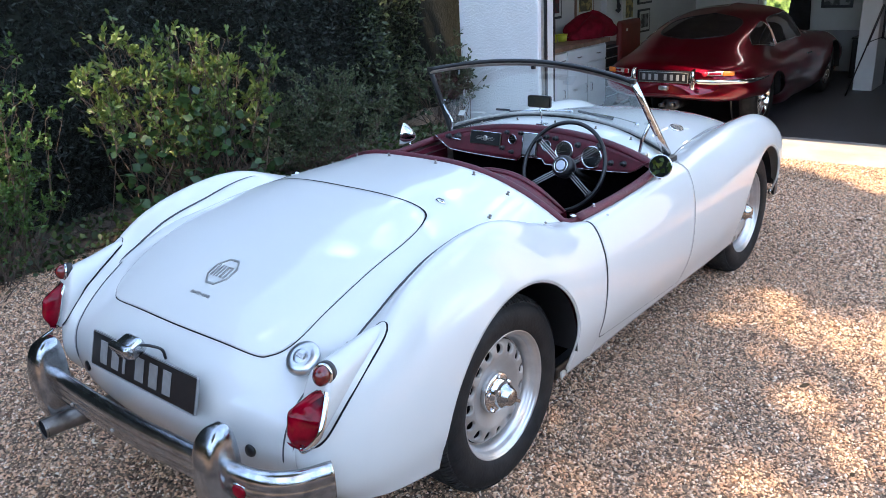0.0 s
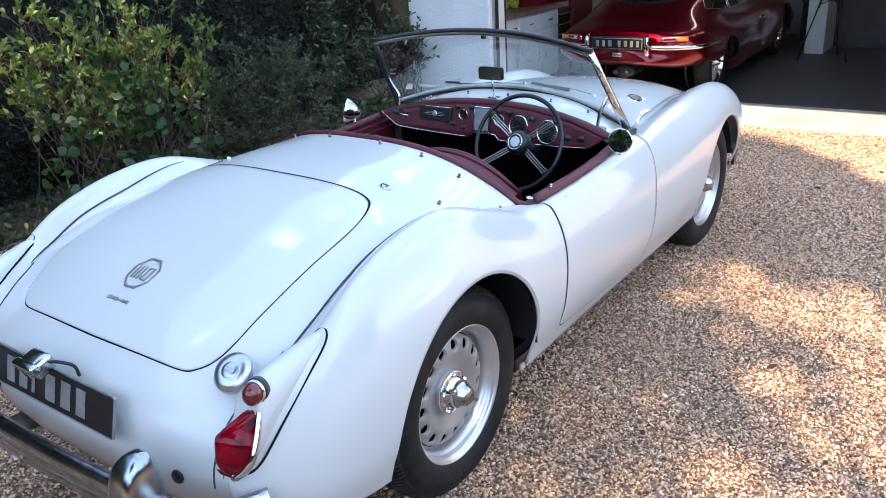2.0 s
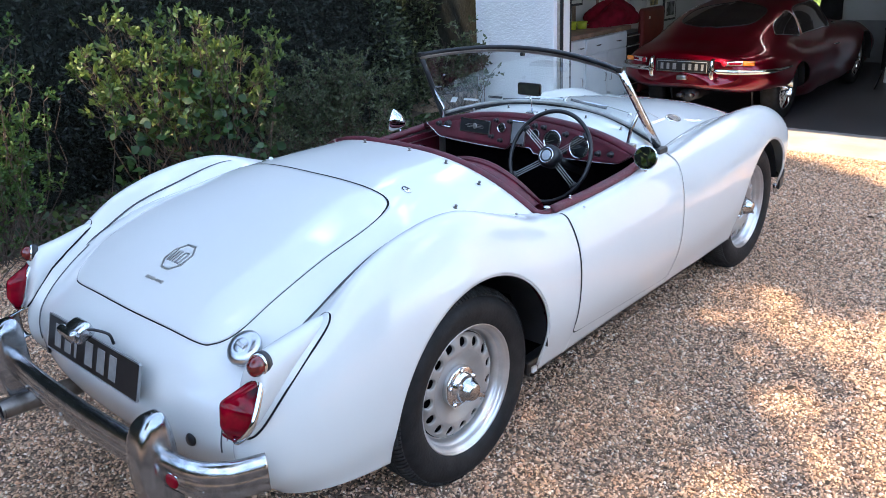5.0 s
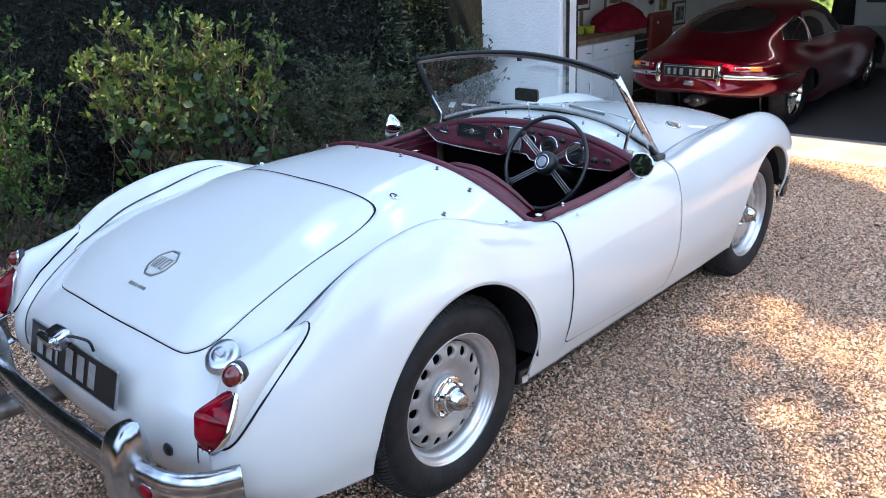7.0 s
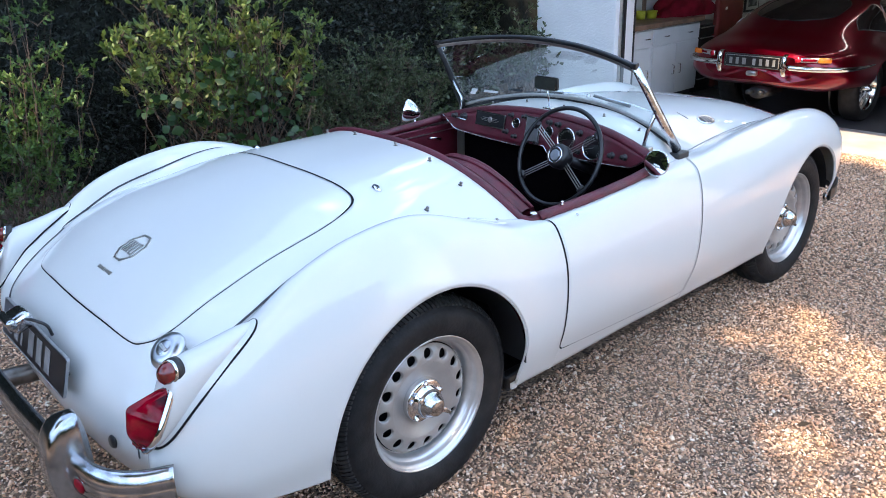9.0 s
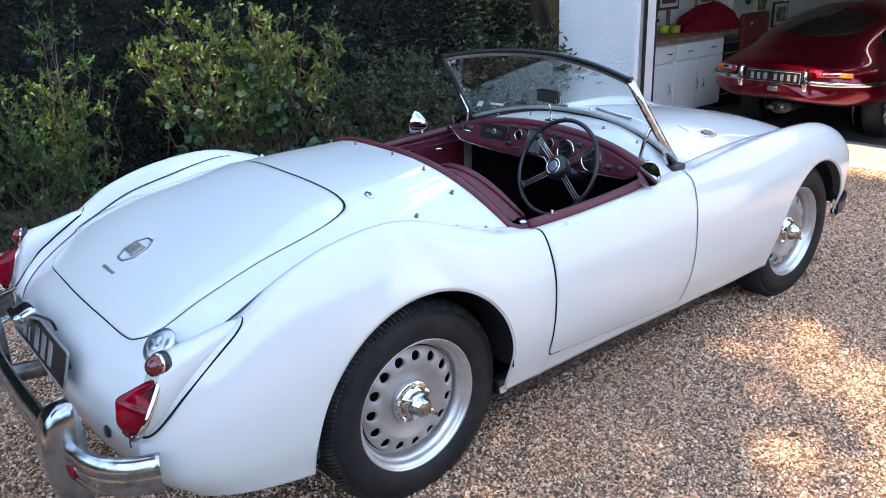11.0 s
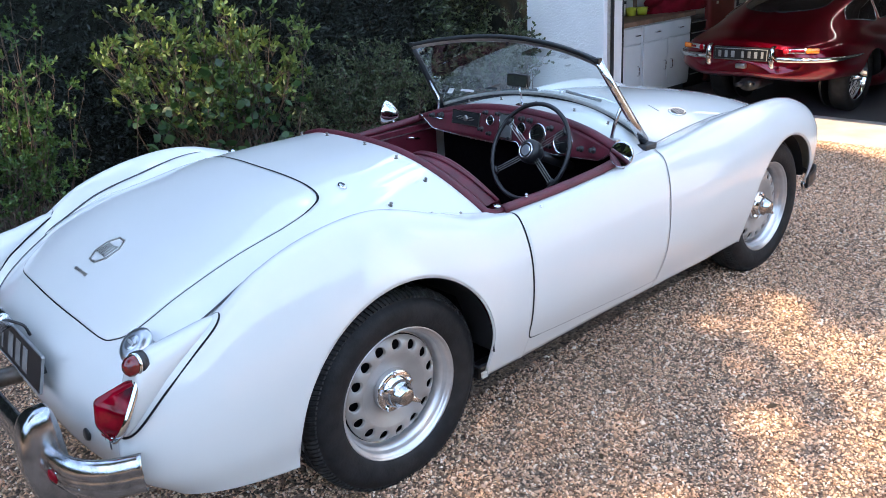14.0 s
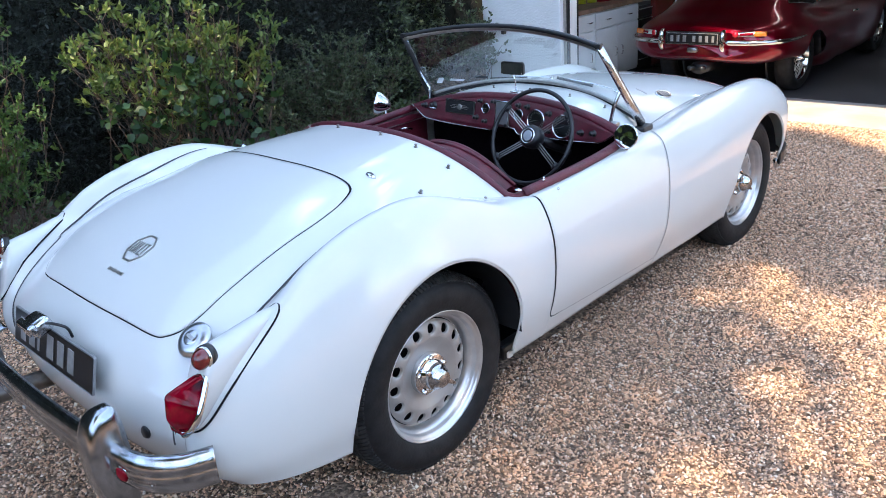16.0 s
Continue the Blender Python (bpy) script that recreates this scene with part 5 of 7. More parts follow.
# ---- red coupe in the garage ----
coupe = thing("coupe", "glossy dark red fastback coupe parked nose-in inside the garage", "car", pose(-1.36, 5.86, FLOOR))
CS = [
    [(0.0, 0.00, 0.46), (0.30, 0.02, 0.46), (0.50, 0.06, 0.51), (0.53, 0.06, 0.59), (0.40, 0.03, 0.675), (0.22, 0.00, 0.705), (0.0, -0.01, 0.715)],
    [(0.0, 0.06, 0.42), (0.42, 0.07, 0.42), (0.66, 0.13, 0.48), (0.69, 0.14, 0.58), (0.58, 0.12, 0.70), (0.32, 0.08, 0.755), (0.0, 0.07, 0.77)],
    [(0.0, 0.25, 0.37), (0.52, 0.25, 0.37), (0.76, 0.28, 0.45), (0.785, 0.28, 0.57), (0.68, 0.27, 0.725), (0.38, 0.25, 0.81), (0.0, 0.25, 0.835)],
    [(0, 0.55, 0.35), (0.52, 0.55, 0.35), (0.8, 0.55, 0.42), (0.825, 0.55, 0.58), (0.72, 0.501, 0.745), (0.43, 0.438, 0.875), (0, 0.424, 0.91)],
    [(0, 0.98, 0.36), (0.45, 0.98, 0.36), (0.81, 0.98, 0.36), (0.835, 0.98, 0.6), (0.7, 0.91, 0.79), (0.49, 0.82, 0.99), (0, 0.8, 1.045)],
    [(0, 1.45, 0.16), (0.66, 1.45, 0.16), (0.81, 1.45, 0.36), (0.82, 1.45, 0.6), (0.67, 1.38, 0.8), (0.51, 1.29, 1.085), (0, 1.27, 1.155)],
    [(0, 1.95, 0.15), (0.66, 1.95, 0.15), (0.8, 1.95, 0.36), (0.8, 1.95, 0.6), (0.665, 1.88, 0.8), (0.51, 1.79, 1.135), (0, 1.77, 1.215)],
    [(0, 2.32, 0.15), (0.66, 2.32, 0.15), (0.8, 2.32, 0.36), (0.8, 2.32, 0.6), (0.66, 2.25, 0.8), (0.49, 2.16, 1.11), (0, 2.14, 1.2)],
    [(0, 2.72, 0.15), (0.66, 2.72, 0.15), (0.8, 2.72, 0.36), (0.8, 2.72, 0.6), (0.66, 2.671, 0.78), (0.46, 2.608, 0.87), (0, 2.594, 0.93)],
    [(0.0, 3.1, 0.16), (0.64, 3.1, 0.16), (0.79, 3.1, 0.36), (0.79, 3.1, 0.60), (0.66, 3.1, 0.77), (0.40, 3.1, 0.83), (0.0, 3.1, 0.87)],
    [(0.0, 3.6, 0.17), (0.62, 3.6, 0.17), (0.78, 3.6, 0.38), (0.77, 3.6, 0.60), (0.62, 3.6, 0.75), (0.36, 3.6, 0.76), (0.0, 3.6, 0.80)],
    [(0.0, 4.05, 0.22), (0.55, 4.05, 0.22), (0.70, 4.05, 0.38), (0.69, 4.05, 0.53), (0.54, 4.05, 0.65), (0.30, 4.05, 0.66), (0.0, 4.05, 0.69)],
    [(0.0, 4.38, 0.36), (0.25, 4.37, 0.37), (0.38, 4.33, 0.44), (0.36, 4.33, 0.50), (0.28, 4.34, 0.54), (0.15, 4.36, 0.56), (0.0, 4.38, 0.57)],
]
NU, NV = 180, 91
cg = loft(CS, NU, NV)
full = np.concatenate([cg, (cg * (-1, 1, 1))[:, ::-1][:, 1:]], 1)


def coupe_holes(P):
    Q = P.reshape(-1, 3)
    nu, nv = P.shape[:2]
    kept = set()
    ins = np.zeros(len(Q), bool)
    for cy, r in ((0.93, 0.29), (3.44, 0.34)):
        ins |= (np.hypot(Q[:, 1] - cy, Q[:, 2] - 0.315) < r) & (np.abs(Q[:, 0]) > np.where(Q[:, 2] < 0.46, 0.30, 0.60)) & (Q[:, 2] < 0.70)
    for f in grid_faces(nu, nv, True):
        if not all(ins[i] for i in f):
            kept.add(f)
    for cy, r in ((0.93, 0.29), (3.44, 0.34)):
        d = np.hypot(Q[:, 1] - cy, Q[:, 2] - 0.315)
        for f in kept:
            for i in f:
                if ins[i] and d[i] < r:
                    k = r / max(d[i], 1e-6)
                    Q[i, 1], Q[i, 2] = cy + (Q[i, 1] - cy) * k, 0.315 + (Q[i, 2] - 0.315) * k
                    ins[i] = False
    return lambda f: f in kept


keepc = coupe_holes(full)
grid_part("body", full, RED, coupe, flip=True, keep=keepc)
# rounded tail panel that closes the rear
mid_tail = np.array((0.0, -0.035, 0.58))
grid_part("tail_panel", np.array([mid_tail + (full[0] - mid_tail) * (k, 1 - (1 - k) ** 2 if k < 1 else 1, k) for k in (0.0, 0.2, 0.4, 0.6, 0.8, 0.92, 1.0)]), RED, coupe, flip=True)


def coupe_point(i, j):
    """Point of the coupe's skin at fractional grid place, for its right half."""
    i, j = min(max(i, 0), NU - 1.001), min(max(j, 0), NV - 1.001)
    a, b = int(i), int(j)
    fa, fb = i - a, j - b
    return (cg[a, b] * (1 - fa) + cg[a + 1, b] * fa) * (1 - fb) + (cg[a, b + 1] * (1 - fa) + cg[a + 1, b + 1] * fa) * fb


def skin_patch(name, outline, material, lift, label="", rim=None):
    """A panel on the skin: outline in (station, section) places, rounded, lifted off along the normal; both coordinates in control units."""
    o = np.array(outline, float) * ((NU - 1) / (len(CS) - 1), (NV - 1) / 6)
    o = cr(np.concatenate([o, o[:1]]), 61)[:-1]
    c = o.mean(0)
    out = []
    for side in (1, -1):
        rows = []
        for k in (0.0, 0.35, 0.7, 1.0):
            ring = []
            for q in c + (o - c) * k:
                p = coupe_point(*q)
                e1, e2 = coupe_point(q[0] + 0.6, q[1]) - coupe_point(q[0] - 0.6, q[1]), coupe_point(q[0], q[1] + 0.6) - coupe_point(q[0], q[1] - 0.6)
                n = np.cross(e1, e2)
                n /= np.linalg.norm(n) + 1e-9
                if n[0] < 0:
                    n = -n
                ring.append((p + n * lift) * (side, 1, 1))
            rows.append(ring)
        P = np.array(rows)
        P = np.concatenate([P, P[:, :1]], 1)
        ob = grid_part(name, P, material, coupe, flip=side > 0, label=label)
        if rim:
            part(name + "_trim", tube(P[-1], 0.006, 6, caps=False), rim, ob, "thin chrome trim", True)
    return out


# glass: side window, quarter window
skin_patch("door_window", [(5.05, 4.10), (5.8, 4.10), (6.6, 4.10), (7.2, 4.12), (7.0, 4.6), (6.6, 4.88), (5.9, 4.92), (5.1, 4.90)], DARKGLASS, 0.004, "dark door window", CHROME)
skin_patch("quarter_window", [(3.70, 4.52), (4.3, 4.24), (4.88, 4.12), (4.93, 4.92), (4.5, 4.92), (4.0, 4.82)], DARKGLASS, 0.004, "dark quarter window", CHROME)
# rear window, a single panel across the centre line
rw = []
for u in np.linspace(3.38, 5.0, 16):
    row = []
    half = 0.405 * (1 - ((u - 4.19) / 0.83) ** 4) if abs(u - 4.19) < 0.81 else 0.08
    i = u * (NU - 1) / (len(CS) - 1)
    for s in np.linspace(-1, 1, 15):
        x = abs(s) * half
        js = np.linspace(4.5 * (NV - 1) / 6, NV - 1.01, 60)
        xs_ = np.array([coupe_point(i, j)[0] for j in js])
        j = np.interp(x, xs_[::-1], js[::-1])
        p = coupe_point(i, j)
        row.append((math.copysign(x, s), p[1], p[2] + 0.006))
    rw.append(row)
rwo = grid_part("rear_window", np.array(rw), DARKGLASS, coupe, flip=True, label="dark sloping rear window")
rwa = np.array(rw)
part("rear_window_trim", tube(np.concatenate([rwa[0], rwa[1:, -1], rwa[-1][::-1], rwa[::-1, 0]]), 0.005, 6, caps=False), BLACK, rwo, smooth=True)
skin_patch("windscreen_side", [(7.55, 4.6), (7.8, 4.4), (8.0, 5.2), (7.9, 5.9), (7.4, 5.9), (7.3, 5.3)], DARKGLASS, 0.004, "windscreen glass")

# bumpers, lamps, plate
for side in (1, -1):
    bl = cr([(side * 0.33, -0.03, 0.607), (side * 0.50, -0.005, 0.605), (side * 0.66, 0.08, 0.602), (side * 0.78, 0.21, 0.60), (side * 0.832, 0.42, 0.60), (side * 0.846, 0.62, 0.60)], 30)
    rad = list(np.interp(np.linspace(0, 1, 30), [0, 0.6, 1], [0.024, 0.021, 0.006]))
    bmp = part("bumper", tube(bl, rad, 12, flat=1.1), CHROME, coupe, "slim chrome quarter bumper", True)
    ov = cr([(side * 0.315, 0.0, 0.712), (side * 0.315, -0.06, 0.70), (side * 0.315, -0.075, 0.63), (side * 0.315, -0.065, 0.555), (side * 0.315, -0.01, 0.53)], 16)
    part("overrider", tube(ov, list(np.interp(np.linspace(0, 1, 16), [0, 0.3, 0.8, 1], [0.014, 0.025, 0.025, 0.014])), 12), CHROME, bmp, smooth=True)
    lm = frame_on((side * 0.53, 0.035, 0.682), (side * 0.42, -0.9, 0.08), (0, 0, 1))
    tl = part("tail_lamp", place(box(-0.15, 0.15, -0.024, 0.024, -0.02, 0.010, 0.012, 3), lm), CHROME, coupe, "slim tail lamp with round reflector and orange indicator", True)
    part("reflector", place(spin([(0.0, 0.024), (0.024, 0.022), (0.029, 0.012), (0.0, 0.012)], 24), lm @ pose(-side * 0.125, 0, 0)), LAMPRED, tl, smooth=True)
    part("lens", place(box(-0.085, 0.03, -0.011, 0.011, 0.008, 0.016, 0.005, 3), lm), LENS, tl, smooth=True)
    part("lens", place(box(-0.055, 0.055, -0.024, 0.024, 0.008, 0.026, 0.012, 3), lm @ pose(side * 0.098, 0, 0)), ORANGE, tl, "orange indicator lens", True)
    part("exhaust", tube([(side * 0.05, 0.5, 0.30), (side * 0.055, 0.10, 0.33), (side * 0.06, 0.04, 0.335)], 0.024, 14), DARKMETAL, coupe, smooth=True)
    part("door_handle", tube(cr([(side * 0.815, 2.02, 0.66), (side * 0.838, 2.05, 0.662), (side * 0.838, 2.13, 0.662), (side * 0.812, 2.16, 0.66)], 10), 0.008, 8), CHROME, coupe, smooth=True)
part("plate_recess", box(-0.29, 0.29, -0.040, 0.02, 0.578, 0.70, 0.01), BLACK, coupe)
cpl = part("number_plate", box(-0.262, 0.262, -0.055, -0.043, 0.587, 0.690, 0.004, 1), PLATESILVER, coupe, "black number plate with silver characters")
part("plate_face", box(-0.257, 0.257, -0.057, -0.0552, 0.592, 0.685), PLATEBLACK, cpl)
x = -0.235
for w in (0.055, 0.055, 0.062, None, 0.055, 0.055, 0.055, 0.05):
    if w is None:
        x += 0.03
        continue
    part("character", box(x + 0.012, x + w - 0.012, -0.0595, -0.0575, 0.608, 0.668, 0.001, 1), PLATESILVER, cpl, "plain silver bar")
    x += w + 0.010
part("reversing_lamp", box(-0.05, 0.05, -0.055, 0.0, 0.505, 0.55, 0.012, 3), SATIN, coupe, "small chrome reversing lamp", True)
part("silencer", tube([(0.0, 0.35, 0.32), (0.0, 0.12, 0.33)], 0.09, 16, flat=0.7), DARKMETAL, coupe, smooth=True)
for z, w in ((0.86, 0.05), (0.838, 0.062), (0.818, 0.018)):
    part("script_bar", place(box(-w, w, -0.006, 0.006, 0, 0.004), frame_on((0.0, np.interp(z, [0.81, 0.91], [0.25, 0.55]), z + 0.006), (0, -0.35, 0.94))), PALE, coupe)
part("underbody", box(-0.50, 0.50, 1.30, 4.0, 0.24, 0.33), BLACK, coupe)
part("axle", tube([(-0.6, 0.95, 0.32), (0.6, 0.95, 0.32)], 0.05, 10), BLACK, coupe, smooth=True)
for side in (1, -1):
    for cy in (0.95, 3.44):
        part("arch_liner", place(spin([(0.0, 0.0), (0.29, 0.0), (0.29, 0.02), (0.0, 0.02)], 24), pose(side * 0.45, cy, 0.32, 0, 90, 0)), BLACK, coupe)
        a = np.linspace(-0.1, math.pi - 0.75, 25)
        grid_part("arch_liner", np.array([[(side * q, cy + 0.345 * math.cos(t), 0.32 + 0.345 * math.sin(t)) for q in (0.45, 0.77)] for t in a]), BLACK, coupe)
        w = new("wheel")
        w.parent = coupe
        w["label"] = "chrome wire wheel with black tyre"
        w.matrix_local = pose(side * 0.70, cy, 0.322, 0, 90 * side, 0)
        part("tyre", spin([(0.205, -0.02), (0.215, 0.006), (0.25, 0.022), (0.285, 0.020), (0.308, 0.004), (0.318, -0.02), (0.322, -0.06), (0.322, -0.11), (0.31, -0.15), (0.25, -0.165), (0.205, -0.15)], 48, closed=True), RUBBER, w, smooth=True)
        part("rim", spin([(0.188, -0.05), (0.198, -0.03), (0.205, -0.004), (0.212, 0.004), (0.216, -0.002), (0.21, -0.02)], 48), CHROME, w, smooth=True)
        part("backing", spin([(0.0, -0.10), (0.2, -0.10), (0.2, -0.11), (0.0, -0.11)], 24), GAP, w)
        bm = bmesh.new()
        for k in range(36):
            a = 2 * math.pi * k / 36
            b = a + (0.35 if k % 2 else -0.35)
            join_bm(bm, tube([(0.045 * math.cos(b), 0.045 * math.sin(b), 0.0 if k % 3 else -0.05), (0.195 * math.cos(a), 0.195 * math.sin(a), -0.035)], 0.0035, 5, caps=False))
        part("spoke_lacing", bm, STEEL, w, "chrome wire spokes")
        part("hub", spin([(0.05, -0.07), (0.048, 0.0), (0.03, 0.012), (0.026, 0.03), (0.0, 0.034)], 24), CHROME, w, smooth=True)

# ---- garage contents ----
def handle(parent, y, z, upright=False):
    pts = [(-2.646, y - 0.04, z), (-2.622, y - 0.03, z), (-2.622, y + 0.03, z), (-2.646, y + 0.04, z)]
    if upright:
        pts = [(-2.646, y, z - 0.05), (-2.622, y, z - 0.04), (-2.622, y, z + 0.04), (-2.646, y, z + 0.05)]
    part("handle", tube(cr(pts, 12), 0.006, 8), CHROME, parent, "chrome handle", True)


def base_unit(y0, y1, fronts, label):
    u = part("base_cabinet", box(-3.23, -2.67, y0, y1, FLOOR + 0.08, 0.725, 0.003), CABINET)
    tagged(u, label, "cabinet", "garage base cabinets")
    part("plinth", box(-3.20, -2.72, y0 + 0.01, y1 - 0.01, FLOOR, FLOOR + 0.079), DARKMETAL, u)
    for name, a, b, z0, z1, upright in fronts:
        f = part(name, box(-2.669, -2.648, a, b, z0, z1, 0.005, 2), CABINET, u)
        if upright is None:
            handle(f, (a + b) / 2 - (0.22 if b - a > 0.6 else 0), (z0 + z1) / 2)
            if b - a > 0.6:
                handle(f, (a + b) / 2 + 0.24, (z0 + z1) / 2)
        else:
            handle(f, b - 0.06 if upright > 0 else a + 0.06, z1 - 0.28, True)


base_unit(5.42, 6.095, [("drawer_front", 5.45, 6.07, 0.54, 0.705, None), ("cabinet_door", 5.45, 6.07, 0.0, 0.525, 1)], "white painted garage base cabinet with one drawer and door")
base_unit(6.105, 7.06, [("drawer_front", 6.13, 7.04, 0.54, 0.705, None), ("cabinet_door", 6.13, 6.58, 0.0, 0.525, 1), ("cabinet_door", 6.59, 7.04, 0.0, 0.525, -1)], "white painted garage base cabinet with wide drawer, two doors")
tagged(part("worktop", box(-3.235, -2.615, 5.40, 7.08, 0.728, 0.775, 0.004), WOOD), "worn brown wooden worktop on the white cabinets", "worktop")

tc = part("tool_chest", box(-3.20, -2.72, 7.12, 7.78, FLOOR, 0.66, 0.01), DARKMETAL)
tagged(tc, "black metal tool chest with bright drawer edges", "tool chest")
for k in range(6):
    z = FLOOR + 0.06 + k * 0.118
    dr = part("drawer", box(-2.722, -2.70, 7.14, 7.76, z, z + 0.10, 0.004), BLACK, tc)
    part("drawer_edge", box(-2.702, -2.69, 7.15, 7.75, z + 0.088, z + 0.099, 0.002), RIMSTEEL, dr, "bright metal drawer edge")

CLOTH = mat("red_cloth", (0.13, 0.003, 0.012), 0.85, vary=0.25, scale=12, bump=0.4, bscale=50, spec=0.15)
MAROONM = mat("maroon_metal", (0.13, 0.018, 0.016), 0.45, vary=0.15, scale=8)
# heaped red cover
rng = np.random.default_rng(5)
U, V = np.linspace(0, 2 * math.pi, 49), np.linspace(0, 1, 17)
heap = []
for v in V:
    ring = []
    for u in U:
        r = (1 - v ** 2.2) ** 0.5
        w = 1 + 0.10 * math.sin(3 * u + 4 * v) + 0.07 * math.sin(7 * u - 5 * v) + 0.04 * math.sin(13 * u + 9 * v)
        ring.append((-2.92 + 0.24 * r * w * math.cos(u), 7.16 + 0.48 * r * w * math.sin(u), 0.777 + 0.27 * v * (1 + 0.12 * math.sin(2 * u + 1) + 0.06 * math.sin(5 * u))))
    heap.append(ring)
tagged(grid_part("folded_cover", np.array(heap), CLOTH, flip=True), "heap of crumpled dark red cloth on the worktop", "cloth")
pan = part("panel", box(-2.74, -2.66, 7.45, 8.05, FLOOR + 0.02, 0.93, 0.06, 5), MAROONM)
tagged(pan, "upright maroon metal panel with rounded corners", "panel")
part("foot", box(-2.76, -2.64, 7.55, 7.95, FLOOR, FLOOR + 0.03), DARKMETAL, pan)
part("badge", box(-2.661, -2.655, 7.60, 7.64, 0.80, 0.83), PALE, pan)

YEL = mat("yellow_green_plastic", (0.42, 0.44, 0.03), 0.35, vary=0.1, scale=20)
def tub(x, y, r, h, material, label):
    t = part("tub", place(spin([(0.0, 0.0), (r * 0.85, 0.0), (r, h), (r * 0.94, h), (r * 0.8, 0.012), (0.0, 0.012)], 28), pose(x, y, 0.776)), material, smooth=True)
    tagged(t, label, "tub")
    part("rim", place(spin([(r * 0.94, h), (r * 1.05, h + 0.002), (r * 1.05, h - 0.012), (r, h - 0.012)], 28), pose(x, y, 0.776)), material, t)
tub(-3.03, 6.42, 0.060, 0.085, YEL, "yellow-green plastic tub on the wooden worktop")
tub(-2.98, 6.56, 0.062, 0.080, YEL, "yellow-green plastic bowl on the wooden worktop")
jar = part("jar", place(spin([(0.0, 0.0), (0.04, 0.0), (0.042, 0.02), (0.042, 0.11), (0.03, 0.13), (0.03, 0.135), (0.0, 0.135)], 20), pose(-3.12, 6.40, 0.776)), STEEL, smooth=True)
tagged(jar, "small glass and metal jar on the worktop", "jar")
part("lid", place(spin([(0.034, 0.13), (0.034, 0.16), (0.0, 0.162)], 20), pose(-3.12, 6.40, 0.776)), DARKMETAL, jar)
for x, y, w in ((-2.95, 6.74, 0.09), (-2.9, 6.90, 0.07)):
    t = part("hand_tool", box(x - 0.03, x + 0.03, y - w, y + w, 0.777, 0.815, 0.012, 3), BLACK)
    tagged(t, "black hand tool lying on the worktop", "tool")
    part("grip", tube([(x, y, 0.80), (x + 0.02, y + w * 0.6, 0.85)], 0.015, 10), BLACK, t, smooth=True)
brd = part("chopping_board", box(-3.236, -3.215, 6.74, 6.80, 0.777, 1.02, 0.004), WOOD)
tagged(brd, "narrow wooden board leaning on the garage wall", "board")

# shelf and small racks on the side wall
sf = part("wall_shelf", box(-3.24, -3.02, 5.75, 6.35, 0.985, 1.005, 0.003), CABINET)
tagged(sf, "short white shelf on the garage wall", "shelf")
for y in (5.85, 6.25):
    part("bracket", box(-3.238, -3.06, y - 0.01, y + 0.01, 0.93, 0.985), DARKMETAL, sf)
for y, h, mt in ((5.84, 0.12, DARKMETAL), (5.98, 0.09, STEEL), (6.10, 0.14, BLACK), (6.24, 0.10, MAROONM)):
    b = part("tin", place(spin([(0.0, 0.0), (0.045, 0.0), (0.045, h), (0.038, h + 0.008), (0.0, h + 0.01)], 20), pose(-3.12, y, 1.006)), mt, smooth=True)
    tagged(b, "small tin standing on the wall shelf", "tin", "tins on the shelf")
    part("cap", place(spin([(0.018, h + 0.005), (0.018, h + 0.03), (0.0, h + 0.03)], 14), pose(-3.12, y, 1.006)), DARKMETAL, b)

def picture(y0, y1, z0, z1, face, label, frame_m):
    p = part("picture_frame", box(-3.239, -3.215, y0, y1, z0, z1, 0.004), frame_m)
    tagged(p, label, "picture", "pictures on the garage wall")
    part("mount", box(-3.216, -3.212, y0 + 0.03, y1 - 0.03, z0 + 0.03, z1 - 0.03), PALE, p)
    part("print", box(-3.213, -3.209, y0 + 0.07, y1 - 0.07, z0 + 0.07, z1 - 0.07), face, p)
PIC1 = mat("faded_red_print", (0.16, 0.03, 0.03), 0.6, second=(0.04, 0.03, 0.03), scale=14, stops=(0.45, 0.55))
PIC2 = mat("faded_gold_print", (0.34, 0.26, 0.10), 0.6, second=(0.08, 0.07, 0.04), scale=12, stops=(0.45, 0.55))
PIC3 = mat("grey_print", (0.22, 0.22, 0.22), 0.6, second=(0.05, 0.05, 0.05), scale=10, stops=(0.45, 0.55))
picture(6.55, 6.95, 1.01, 1.5, PIC1, "red and dark print hanging on the white garage wall", DARKMETAL)
picture(7.30, 7.78, 0.98, 1.5, PIC2, "pale framed print hanging on the white garage wall", WOOD)
picture(8.62, 8.98, 0.80, 1.6, PIC2, "tall gold-toned poster hanging on the white garage wall", PALE)
picture(9.10, 9.55, 1.02, 1.5, PIC3, "grey framed print hanging on the white garage wall", DARKMETAL)
picture(9.12, 9.50, 0.62, 0.95, PIC3, "small grey framed print hanging on the garage wall", DARKMETAL)
up = part("wall_post", box(-3.24, -3.16, 8.02, 8.14, FLOOR, 2.55, 0.004), WALLPAINT)
tagged(up, "white painted post on the garage side wall", "post", kind="structure")
hook = part("hanging_tool", tube(cr([(-3.20, 8.36, 1.35), (-3.17, 8.36, 1.15), (-3.16, 8.38, 1.02), (-3.18, 8.36, 0.98)], 14), [0.02] * 7 + [0.03] * 7, 10), DARKMETAL, smooth=True)
tagged(hook, "dark long-handled tool hanging on the wall", "tool")
part("hook", tube([(-3.24, 8.36, 1.36), (-3.19, 8.36, 1.36)], 0.006, 6), STEEL, hook)

